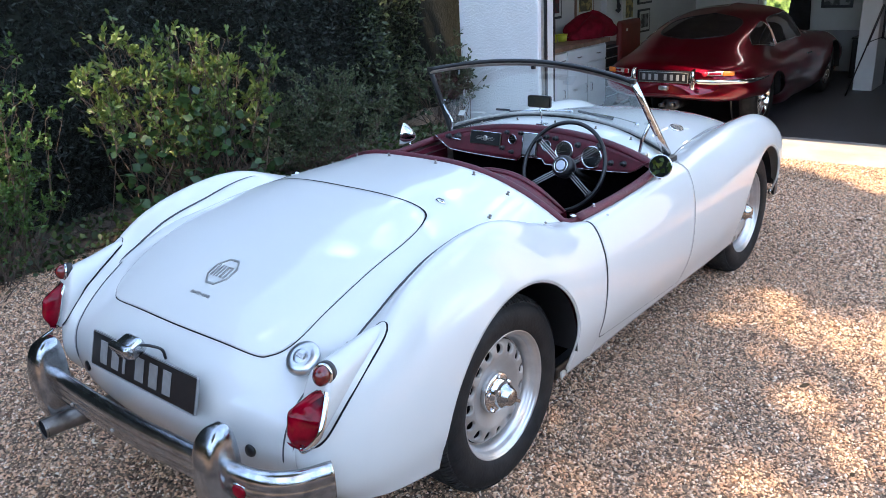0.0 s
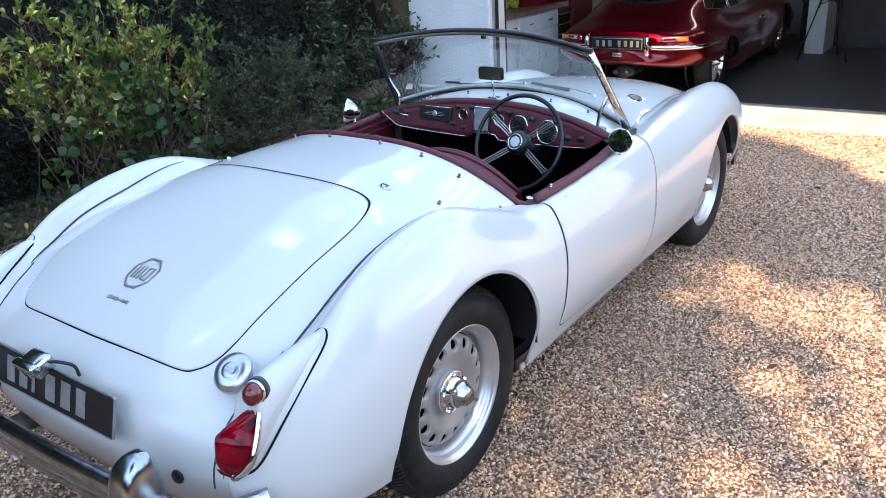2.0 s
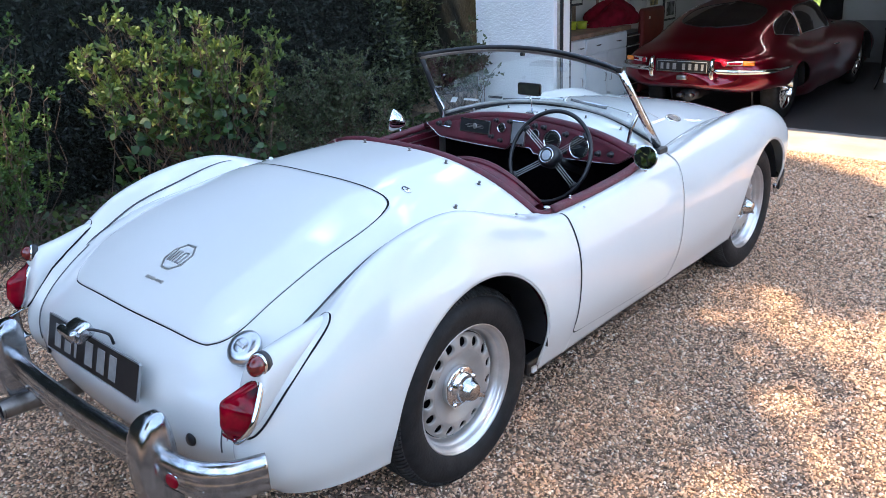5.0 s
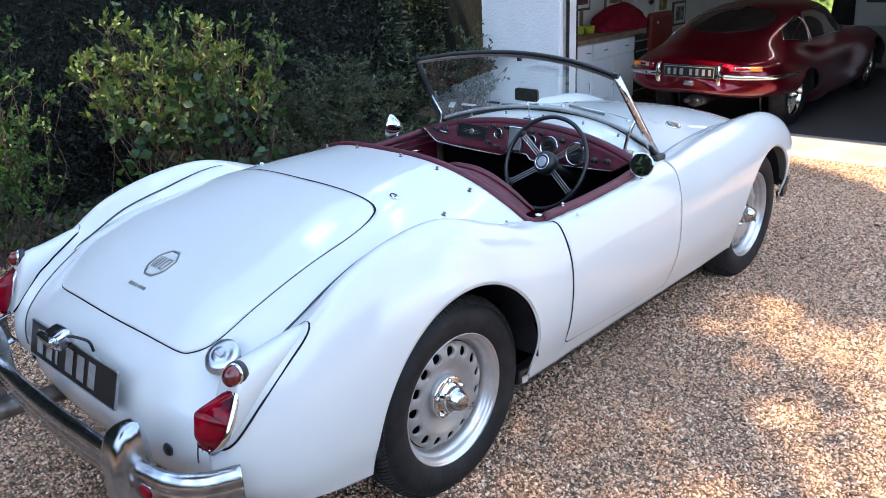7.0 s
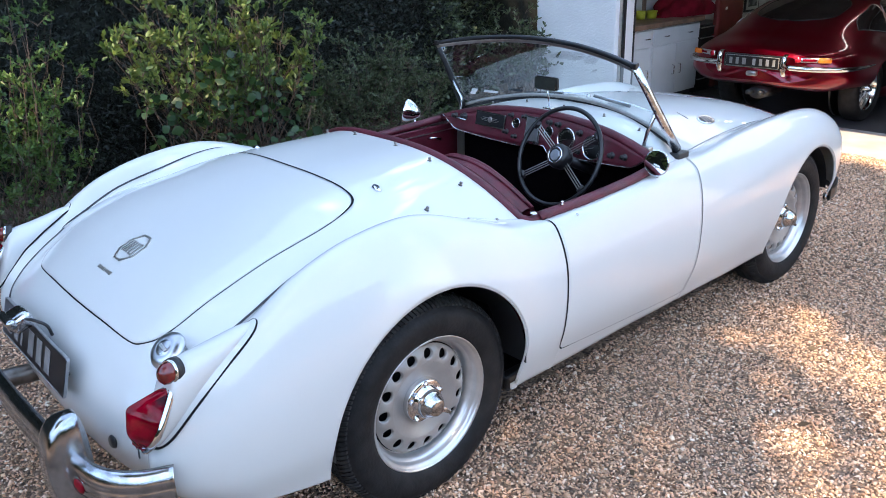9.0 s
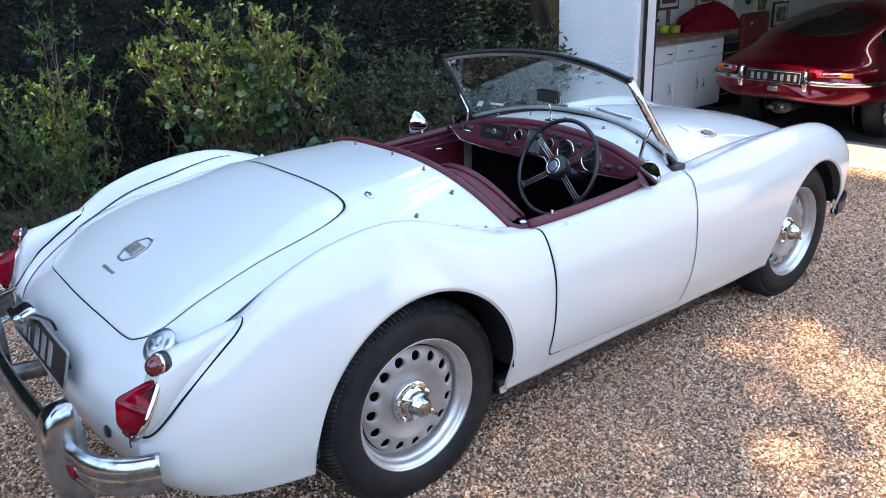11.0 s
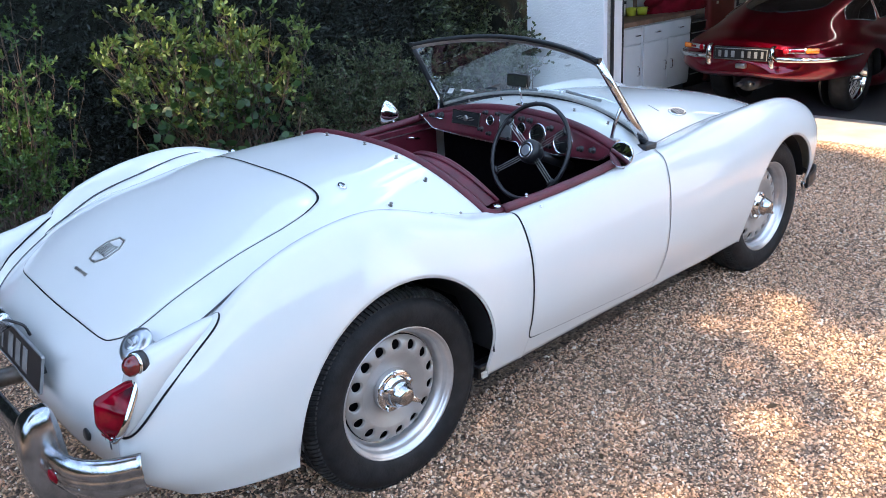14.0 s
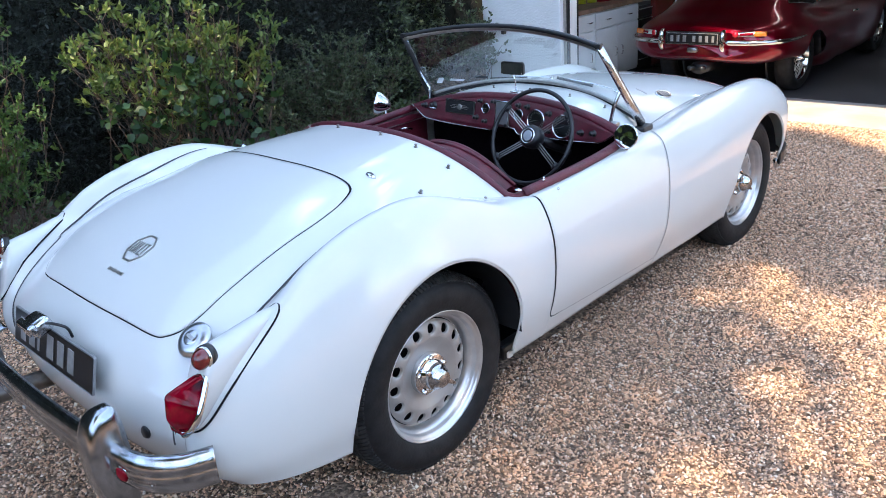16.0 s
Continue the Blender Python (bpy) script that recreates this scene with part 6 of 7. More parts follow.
# door track beside the opening
tr = part("door_track", box(-2.368, -2.335, 5.10, 5.16, FLOOR, LINT, 0.004), STEEL)
tagged(tr, "dirty steel door track fixed beside the garage opening", "door track")
part("guide", box(-2.336, -2.322, 5.108, 5.152, FLOOR, LINT, 0.003), DARKMETAL, tr, "dark roller guide")
for k in range(8):
    part("bolt", place(spin([(0.0, 0.005), (0.006, 0.004), (0.008, 0.0), (0.0, 0.0)], 8), frame_on((-2.350, 5.0995, 0.05 + 0.24 * k), (0, -1, 0), (0, 0, 1))), STEEL, tr)
part("side_jamb", box(-2.52, -2.37, 5.351, 5.372, FLOOR, 2.3), DARKMETAL, tr)

# back of the garage: stub wall, recess with dado, window and dark doorway
tagged(part("stub_wall", box(-0.37, -0.14, 9.53, WY1, FLOOR, 2.55, 0.006), WALLPAINT), "white painted stub wall at the back of the garage", "wall", kind="structure")
DADO = mat("grey_dado_paint", (0.26, 0.26, 0.27), 0.6, vary=0.12, scale=3)
tagged(part("dado", box(-2.9, -0.38, WY1 - 0.02, WY1 - 0.002, FLOOR, 0.48), DADO), "grey painted lower wall at the garage back", "wall", kind="structure")
dd = part("door_1", box(-0.10, 0.86, 10.16, 10.21, FLOOR, 2.0, 0.004), mat("dark_door_paint", (0.035, 0.028, 0.03), 0.5, vary=0.2, scale=6))
tagged(dd, "dark closed door at the back of the garage", "door", kind="structure")
part("frame", box(-0.138, -0.102, 10.14, 10.24, FLOOR, 2.06), DARKMETAL, dd)
part("frame", box(0.862, 0.90, 10.14, 10.24, FLOOR, 2.06), DARKMETAL, dd)
part("door_handle", tube([(0.76, 10.16, 0.95), (0.76, 10.11, 0.95), (0.68, 10.11, 0.95)], 0.01, 8), STEEL, dd, smooth=True)
tagged(part("wall_partition", box(0.902, WX1, 10.15, 10.25, FLOOR, 2.55), WALLPAINT), "white painted partition at the garage back", "wall", kind="structure")

bp2 = part("picture_frame", box(-1.30, -0.86, WY1 - 0.03, WY1 - 0.002, 0.80, 1.35, 0.004), DARKMETAL)
tagged(bp2, "dark framed picture hanging on the back wall", "picture", "pictures on the garage wall")
part("print", box(-1.26, -0.90, WY1 - 0.034, WY1 - 0.029, 0.84, 1.31), PIC3, bp2)
# leaf-patterned panel that glows by itself in place of sunlight on the garden
BACKLEAF = bpy.data.materials.new("glowing_garden_backdrop")
BACKLEAF.use_nodes = True
nt = BACKLEAF.node_tree
nz = nt.nodes.new("ShaderNodeTexNoise")
nz.inputs["Scale"].default_value, nz.inputs["Detail"].default_value = 9.0, 5.0
rp = nt.nodes.new("ShaderNodeValToRGB")
rp.color_ramp.elements[0].position, rp.color_ramp.elements[1].position = 0.38, 0.68
rp.color_ramp.elements[0].color, rp.color_ramp.elements[1].color = (0.02, 0.04, 0.01, 1), (0.55, 0.60, 0.15, 1)
em = nt.nodes.new("ShaderNodeEmission")
em.inputs[1].default_value = 1.0
tcn = nt.nodes.new("ShaderNodeTexCoord")
nt.links.new(tcn.outputs["Object"], nz.inputs["Vector"])
nt.links.new(nz.outputs["Fac"], rp.inputs[0])
nt.links.new(rp.outputs[0], em.inputs[0])
nt.links.new(em.outputs[0], nt.nodes["Material Output"].inputs["Surface"])
tagged(part("backdrop", box(-3.4, -0.6, 13.0, 13.02, -0.1, 3.0), BACKLEAF), "glowing panel patterned as garden leaves beyond the garage window", "backdrop", kind="structure")
win = part("window_1", box(-2.22, -2.16, WY1 - 0.01, WY1 + 0.16, 0.60, 1.62), WALLPAINT)
tagged(win, "white garage window looking on garden leaves", "window", kind="structure")
for nm, a, b, c, d in (("frame", -1.70, -1.64, 0.60, 1.62), ("frame", -2.16, -1.70, 1.56, 1.62), ("sill", -2.24, -1.62, 0.56, 0.60)):
    part(nm, box(a, b, WY1 - 0.012, WY1 + 0.16, c, d), WALLPAINT, win)
pg = part("pane", box(-2.16, -1.70, WY1 + 0.06, WY1 + 0.066, 0.60, 1.56), GLASS, win)
pg.visible_shadow = False

coat = []
for v in np.linspace(0, 1, 14):
    coat.append([(-1.56 + (0.10 + 0.06 * v) * math.cos(u) * (1 + 0.12 * math.sin(5 * u + 3 * v)), WY1 - 0.16 + 0.08 * math.sin(u), 1.50 - 1.0 * v) for u in np.linspace(0, 2 * math.pi, 33)])
ct = grid_part("hanging_coat", np.array(coat), mat("black_cloth", (0.012, 0.012, 0.014), 0.9, vary=0.3, scale=10), flip=False)
tagged(ct, "long black coat hanging at the garage back wall", "coat")
part("hook", tube([(-1.56, WY1 - 0.002, 1.56), (-1.56, WY1 - 0.16, 1.56), (-1.56, WY1 - 0.16, 1.49)], 0.008, 8), STEEL, ct)

# tripod
tp = thing("tripod", "black camera tripod standing on the garage floor", "tripod", pose(-0.02, 9.15, FLOOR))
part("head", box(-0.04, 0.04, -0.04, 0.04, 1.22, 1.30, 0.012), BLACK, tp)
part("centre_column", tube([(0, 0, 0.70), (0, 0, 1.24)], 0.014, 10), BLACK, tp, smooth=True)
for k in range(3):
    a = radians(200 + 120 * k)
    lg = part("leg", tube([(0.03 * math.cos(a), 0.03 * math.sin(a), 1.10), (0.16 * math.cos(a), 0.16 * math.sin(a), 0.62)], 0.014, 8), BLACK, tp, smooth=True)
    part("lower_leg", tube([(0.16 * math.cos(a), 0.16 * math.sin(a), 0.63), (0.34 * math.cos(a), 0.34 * math.sin(a), 0.0)], 0.009, 8), BLACK, lg, smooth=True)
    part("spreader", tube([(0, 0, 0.72), (0.15 * math.cos(a), 0.15 * math.sin(a), 0.66)], 0.006, 6), BLACK, tp)
part("pan_handle", tube([(0, 0, 1.26), (0.02, 0.24, 1.14)], 0.009, 8), BLACK, tp, smooth=True)
# dark box in front of the nose of the coupe
bx = part("storage_box", box(-0.66, -0.42, 10.55, 10.95, FLOOR, 0.42, 0.02), DARKMETAL)
tagged(bx, "dark storage box at the back of the garage", "box")
part("lid", box(-0.67, -0.41, 10.54, 10.96, 0.421, 0.45, 0.008), DARKMETAL, bx)
# ceiling lamps that show as streaks on the coupe
LAMP = bpy.data.materials.new("tube_light")
LAMP.use_nodes = True
LAMP.node_tree.nodes["Principled BSDF"].inputs["Emission Color"].default_value = (1.0, 0.95, 0.88, 1)
LAMP.node_tree.nodes["Principled BSDF"].inputs["Emission Strength"].default_value = 3.2
for x in (-0.55, 0.5):
    for y in (6.6, 8.3):
        cl = part("ceiling_light", box(x - 0.05, x + 0.05, y - 0.62, y + 0.62, 2.50, 2.548, 0.006), CABINET)
        tagged(cl, "white fluorescent batten on the garage ceiling", "ceiling light", "garage ceiling lights")
        part("tube", tube([(x, y - 0.58, 2.485), (x, y + 0.58, 2.485)], 0.014, 12), LAMP, cl, "lit fluorescent tube", True)

# ---- plants ----
def cloud(name, V, F, material, parent=None, label=""):
    """A mesh from arrays: V (n, 3), F (m, 4)."""
    me = bpy.data.meshes.new(name)
    me.vertices.add(len(V))
    me.vertices.foreach_set("co", np.asarray(V, np.float32).ravel())
    k = F.shape[1]
    me.loops.add(F.size)
    me.loops.foreach_set("vertex_index", F.ravel().astype(np.int32))
    me.polygons.add(len(F))
    me.polygons.foreach_set("loop_start", np.arange(0, F.size, k, dtype=np.int32))
    me.materials.append(material)
    me.update(calc_edges=True)
    me.validate()
    ob = new(name, me)
    if parent:
        ob.parent = parent
    if label:
        ob["label"] = label
    return ob


def unit(a):
    return a / (np.linalg.norm(a, axis=-1, keepdims=True) + 1e-9)


def leaves(rg, base, way, length, width, droop=0.15, fold=0.25):
    """Leaf blades from base along way: two halves folded on the midrib, two quads each."""
    n = len(base)
    way = unit(way)
    side = unit(np.cross(way, rg.normal(size=(n, 3))))
    nor = np.cross(side, way)
    L, W = np.reshape(length, (n, 1)), np.reshape(width, (n, 1))
    mid = base + way * L * 0.5 - nor * L * droop * 0.25
    tip = base + way * L - nor * L * droop
    e1, e2 = mid + side * W * 0.5 + nor * W * fold, mid - side * W * 0.5 + nor * W * fold
    q = base + way * L * 0.78 - nor * L * droop * 0.6
    t1, t2 = q + side * W * 0.36 + nor * W * fold * 0.7, q - side * W * 0.36 + nor * W * fold * 0.7
    V = np.stack([base, e1, t1, tip, t2, e2, mid], 1).reshape(-1, 3)
    i = np.arange(n)[:, None] * 7
    F = np.concatenate([i + np.array([[0, 1, 2, 6]]), i + np.array([[6, 2, 3, 4]]), i + np.array([[0, 6, 4, 5]])])
    return V, F


def twigs(paths, radius):
    bm = bmesh.new()
    for p, r in zip(paths, radius):
        join_bm(bm, tube(p, [r * (1 - 0.7 * k / (len(p) - 1)) for k in range(len(p))], 5, caps=False))
    return bm


PRIVET = leaf_mat("yellow_green_leaf", (0.045, 0.095, 0.024), (0.19, 0.245, 0.06), 0.40, 0.30)
PRIVET2 = leaf_mat("bright_green_leaf", (0.035, 0.085, 0.02), (0.11, 0.185, 0.045), 0.42, 0.30)
BROAD = leaf_mat("broad_green_leaf", (0.016, 0.042, 0.012), (0.05, 0.105, 0.028), 0.42, 0.25)
GREYLEAF = leaf_mat("grey_green_leaf", (0.018, 0.032, 0.014), (0.105, 0.135, 0.062), 0.5, 0.15)
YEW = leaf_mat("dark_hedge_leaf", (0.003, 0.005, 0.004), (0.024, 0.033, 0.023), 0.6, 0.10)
COVER = leaf_mat("ground_cover_leaf", (0.018, 0.035, 0.012), (0.07, 0.11, 0.03), 0.5, 0.2)
LITTER = leaf_mat("dead_leaf", (0.05, 0.035, 0.02), (0.20, 0.14, 0.08), 0.8, 0.05)


def shrub(name, seed, stems, foot, crown, label, leaf, size, per, upright=0.55, stem_r=0.005, rosette=7, low=0.55, shoots=()):
    """A bush of thin stems that fork, with rosettes of leaves along the outer twigs. crown: list of (centre, radii, share)."""
    rg = np.random.default_rng(seed)
    top = thing(name, label, "bush", pose(foot[0], foot[1], 0))
    o = np.array((foot[0], foot[1], 0.0))
    paths, radius, tips, ways = [], [], [], []
    shares = np.array([c[2] for c in crown], float)
    for k in range(stems + 3 * len(shoots)):
        c, r, _ = crown[rg.choice(len(crown), p=shares / shares.sum())]
        v = unit(rg.normal(size=3))
        v[2] = abs(v[2]) if rg.random() < 0.72 else v[2]
        goal = np.array(c) + v * np.array(r) * rg.uniform(0.72, 1.0)
        tall = k >= stems
        if tall:
            goal = np.array(shoots[(k - stems) // 3]) + rg.normal(size=3) * (0.05, 0.05, 0.04)
        start = np.array((foot[0] + rg.normal() * foot[2], foot[1] + rg.normal() * foot[3], 0.0))
        mid = start * 0.45 + goal * 0.55 + rg.normal(size=3) * 0.06
        mid[2] = goal[2] * 0.45
        path = cr([start, mid, goal], 7) + rg.normal(size=(7, 3)) * np.array((0.012, 0.012, 0.006))
        paths.append(path - o), radius.append(stem_r * rg.uniform(0.6, 1.3))
        for b in range(per):
            f = rg.uniform(low, 1.0)
            p0 = path[min(6, int(round(f * 6)))]
            d = unit(np.array((rg.normal() * 0.7, rg.normal() * 0.7, upright + rg.random() * 0.5)))
            p1 = p0 + d * rg.uniform(0.05, 0.15)
            paths.append(np.array([p0, (p0 + p1) / 2 + rg.normal(size=3) * 0.006, p1]) - o), radius.append(stem_r * 0.45)
            tips.append((p0, p1))
    base, way = [], []
    for p0, p1 in tips:
        ax = unit(p1 - p0)
        for q in range(rosette):
            f = rg.uniform(0.35, 1.05)
            base.append(p0 + (p1 - p0) * f)
            way.append(ax * 0.95 + rg.normal(size=3) * 0.5)
    base, way = np.array(base), np.array(way)
    n = len(base)
    V, F = leaves(rg, base - o, way, rg.uniform(0.7, 1.2, n) * size, rg.uniform(0.8, 1.2, n) * size * 0.44)
    cloud("foliage", V, F, leaf, top)
    part("branching", twigs(paths, radius), TWIG, top)
    return top, rg, o


b1, rg, o = shrub("bush", 11, 84, (-2.95, 1.25, 0.12, 0.30), [((-2.80, 0.74, 1.06), (0.26, 0.28, 0.32), 2.2), ((-2.82, 1.20, 1.06), (0.30, 0.36, 0.32), 2.4), ((-2.80, 1.66, 1.00), (0.26, 0.32, 0.34), 2.2), ((-2.78, 1.25, 0.70), (0.28, 0.60, 0.28), 1.3)], "yellow-green leafy shrub with bare brown stems before the hedge", PRIVET, 0.050, 6, 0.6, 0.0055, 7, 0.68, [(-2.78, 0.70, 1.32), (-2.80, 0.83, 1.36), (-2.78, 1.20, 1.33), (-2.80, 1.38, 1.33), (-2.80, 1.64, 1.28), (-2.78, 0.50, 1.24), (-2.76, 1.92, 1.20), (-2.76, 1.92, 1.0), (-2.74, 0.40, 1.08)])
n = 300
base = np.stack([rg.uniform(-2.90, -2.54, n), rg.uniform(0.55, 1.8, n), rg.uniform(0.18, 0.82, n)], 1)
near = np.concatenate([np.stack([rg.normal(-2.58, 0.05, 30), rg.normal(1.05, 0.10, 30), rg.normal(0.95, 0.06, 30)], 1), base])
V, F = leaves(rg, near - o, np.stack([rg.uniform(0.2, 1, len(near)), rg.normal(size=len(near)) * 0.7, rg.uniform(-0.7, 0.5, len(near))], 1), rg.uniform(0.05, 0.09, len(near)), rg.uniform(0.045, 0.075, len(near)), 0.2, 0.12)
cloud("broad_foliage", V, F, BROAD, b1, "broad dark green leaves low in the bush")

b2, rg, o = shrub("bush", 23, 44, (-2.95, -0.20, 0.12, 0.16), [((-2.80, -0.24, 0.72), (0.22, 0.24, 0.28), 1.7), ((-2.76, -0.03, 0.60), (0.20, 0.17, 0.26), 1.5), ((-2.85, -0.85, 0.75), (0.3, 0.35, 0.36), 0.9), ((-2.80, -0.06, 0.98), (0.06, 0.10, 0.18), 0.6)], "bright green leafy shrub with upright shoots before the hedge", PRIVET2, 0.034, 9, 0.8, 0.004, 11, 0.5, [(-2.80, -0.03, 1.50), (-2.80, -0.05, 1.28), (-2.80, 0.16, 1.31), (-2.78, 0.12, 1.10), (-2.78, 0.24, 0.97), (-2.80, -0.25, 1.03)])
b3, rg, o = shrub("bush", 37, 90, (-3.05, 2.75, 0.12, 0.35), [((-3.0, 2.55, 0.58), (0.36, 0.45, 0.40), 2), ((-3.02, 3.05, 0.54), (0.34, 0.42, 0.36), 1.8), ((-3.1, 2.15, 0.42), (0.3, 0.3, 0.34), 1.0)], "low grey-green shrub with fine dense leaves before the hedge", GREYLEAF, 0.029, 15, 0.3, 0.003, 13)
b4, rg, o = shrub("climber", 41, 46, (-3.32, 4.72, 0.12, 0.12), [((-3.34, 4.76, 0.72), (0.20, 0.18, 0.36), 1), ((-3.12, 4.82, 0.55), (0.22, 0.14, 0.26), 0.7), ((-3.45, 4.4, 0.5), (0.2, 0.3, 0.4), 0.6)], "straggly climbing plant against the white pillar", GREYLEAF, 0.05, 8, 0.1, 0.005, 7)

# tall clipped hedge
rg = np.random.default_rng(3)
hedge = thing("hedge", "tall dark green clipped hedge along the drive", "hedge", pose(-3.9, 0, 0))
ho = np.array((-3.9, 0.0, 0.0))


def hedge_face(y, z):
    return -3.74 + 0.10 * np.sin(1.7 * y + 0.6) * np.cos(1.3 * z) + 0.06 * np.sin(4.3 * y + 2.0 * z) - 0.035 * z - 0.55 * np.clip((y - 4.2) / 0.5, 0, 1)


ys2, zs2 = np.linspace(-7, 9.0, 140), np.linspace(0.0, 5.2, 44)
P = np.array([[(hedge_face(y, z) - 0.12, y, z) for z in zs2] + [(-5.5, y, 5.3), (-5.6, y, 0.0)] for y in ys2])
# near-black sheet: the shade between the leaves is put into its colour
HEDGESHADE = mat("hedge_inner_shade", (0.008, 0.010, 0.006), 0.95, vary=0.5, scale=12, bump=1.0, bscale=30)
grid_part("core", P - ho, HEDGESHADE, hedge, flip=True, label="near-black sheet behind the leaves, for the shade inside the hedge")
n = 48000
yy, zz = rg.uniform(-1.6, 5.3, n), rg.uniform(0.05, 2.1, n)
clump = 0.06 * np.sin(9 * yy + 3 * np.sin(6 * zz)) * np.sin(8 * zz + 2 * np.sin(5 * yy))
base = np.stack([hedge_face(yy, zz) + clump - rg.random(n) ** 2 * 0.16, yy, zz], 1)
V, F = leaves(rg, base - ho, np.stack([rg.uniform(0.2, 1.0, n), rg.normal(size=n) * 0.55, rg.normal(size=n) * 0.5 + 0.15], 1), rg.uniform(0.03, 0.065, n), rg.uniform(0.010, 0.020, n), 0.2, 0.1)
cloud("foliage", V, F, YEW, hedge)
n = 14000
yy, zz = rg.uniform(-7, 5.3, n), rg.uniform(2.0, 5.25, n)
base = np.stack([hedge_face(yy, zz) - rg.random(n) * 0.15, yy, zz], 1)
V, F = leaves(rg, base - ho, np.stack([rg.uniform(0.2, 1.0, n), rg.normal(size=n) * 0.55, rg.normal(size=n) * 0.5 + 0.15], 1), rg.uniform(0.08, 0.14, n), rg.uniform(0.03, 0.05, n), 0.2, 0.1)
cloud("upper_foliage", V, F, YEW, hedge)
# leaves near the pillar: the light on them is put in as a paler leaf colour
n = 7000
yy, zz = rg.uniform(3.9, 5.5, n), rg.uniform(0.05, 2.3, n)
base = np.stack([hedge_face(yy, zz) + 0.05 - rg.random(n) * 0.2, yy, zz], 1)
V, F = leaves(rg, base - ho, np.stack([rg.uniform(0.2, 1.0, n), rg.normal(size=n) * 0.55, rg.normal(size=n) * 0.5 + 0.15], 1), rg.uniform(0.04, 0.08, n), rg.uniform(0.015, 0.03, n), 0.2, 0.1)
cloud("end_foliage", V, F, GREYLEAF, hedge, "hedge end leaves, coloured lighter for the light falling there")
# soil bed with ground cover and litter
bx_, by_ = np.linspace(-5.5, -2.95, 22), np.linspace(-7, 5.04, 110)
bed = np.array([[(x - 0.10 * (x > -3.0) * math.sin(2.3 * y), y, ground_z(x, y) + 0.004 + 0.035 * min(1.0, (-2.95 - x) / 0.3) + 0.012 * math.sin(9 * y + 7 * x)) for y in by_] for x in bx_])
tagged(grid_part("soil_bed", bed, SOIL), "dark soil bed with litter under the hedge", "soil", kind="structure")
n = 2600
base = np.stack([rg.uniform(-3.6, -2.85, n), rg.uniform(-1.5, 4.6, n), rg.uniform(0.03, 0.12, n)], 1)
V, F = leaves(rg, base, np.stack([rg.normal(size=n), rg.normal(size=n), rg.uniform(0.1, 0.9, n)], 1), rg.uniform(0.03, 0.07, n), rg.uniform(0.02, 0.045, n), 0.3, 0.12)
tagged(cloud("ground_cover", V, F, COVER), "low green ground cover on the soil bed", "ground cover", kind="stuff")
n = 1500
base = np.stack([-2.95 + np.abs(rg.normal(size=n)) * 0.22 * rg.choice([-1.6, 1], n), rg.uniform(-1.5, 4.8, n), np.full(n, 0.035)], 1)
stray = np.stack([rg.uniform(0.75, 2.2, 26), rg.uniform(0.3, 4.6, 26)], 1)
stray = np.concatenate([stray, (ground_z(stray[:, 0], stray[:, 1]) + 0.013)[:, None]], 1)
base = np.concatenate([base, stray])
n = len(base)
V, F = leaves(rg, base, np.stack([rg.normal(size=n), rg.normal(size=n), rg.normal(size=n) * 0.15], 1), rg.uniform(0.02, 0.05, n), rg.uniform(0.012, 0.03, n), 0.1, 0.15)
tagged(cloud("leaf_litter", V, F, LITTER), "brown dead leaves lying along the bed", "leaf litter", kind="stuff")

# shade trees behind the drive: trunk, limbs, crown of leaves
TREELEAF = leaf_mat("tree_leaf", (0.035, 0.07, 0.015), (0.12, 0.17, 0.04), 0.45, 0.2)
sx, sy = to_sun.x / to_sun.z, to_sun.y / to_sun.z
GAPS = [(0.92, 1.64, 0.28, 0.14), (1.45, 1.69, 0.42, 0.22), (1.52, 1.14, 0.32, 0.23), (1.68, 0.82, 0.22, 0.17), (1.9, 1.35, 0.22, 0.3), (2.2, 1.5, 0.4, 0.3), (2.4, 0.7, 0.4, 0.3), (-3.15, 0.2, 0.24, 0.2), (-3.16, 1.32, 0.42, 0.42), (-3.1, 0.55, 0.26, 0.26), (-3.2, 2.1, 0.3, 0.3), (2.6, 2.9, 0.5, 0.4), (2.0, 3.2, 0.3, 0.25)]
# thin places in the crowns: (x, y, half width, half depth, share of leaves left)
THIN = [(1.12, 1.98, 0.46, 0.30, 0.05), (1.45, 1.42, 0.42, 0.5, 0.07), (1.7, 0.8, 0.4, 0.35, 0.08), (1.10, 0.45, 0.65, 0.55, 0.13)]


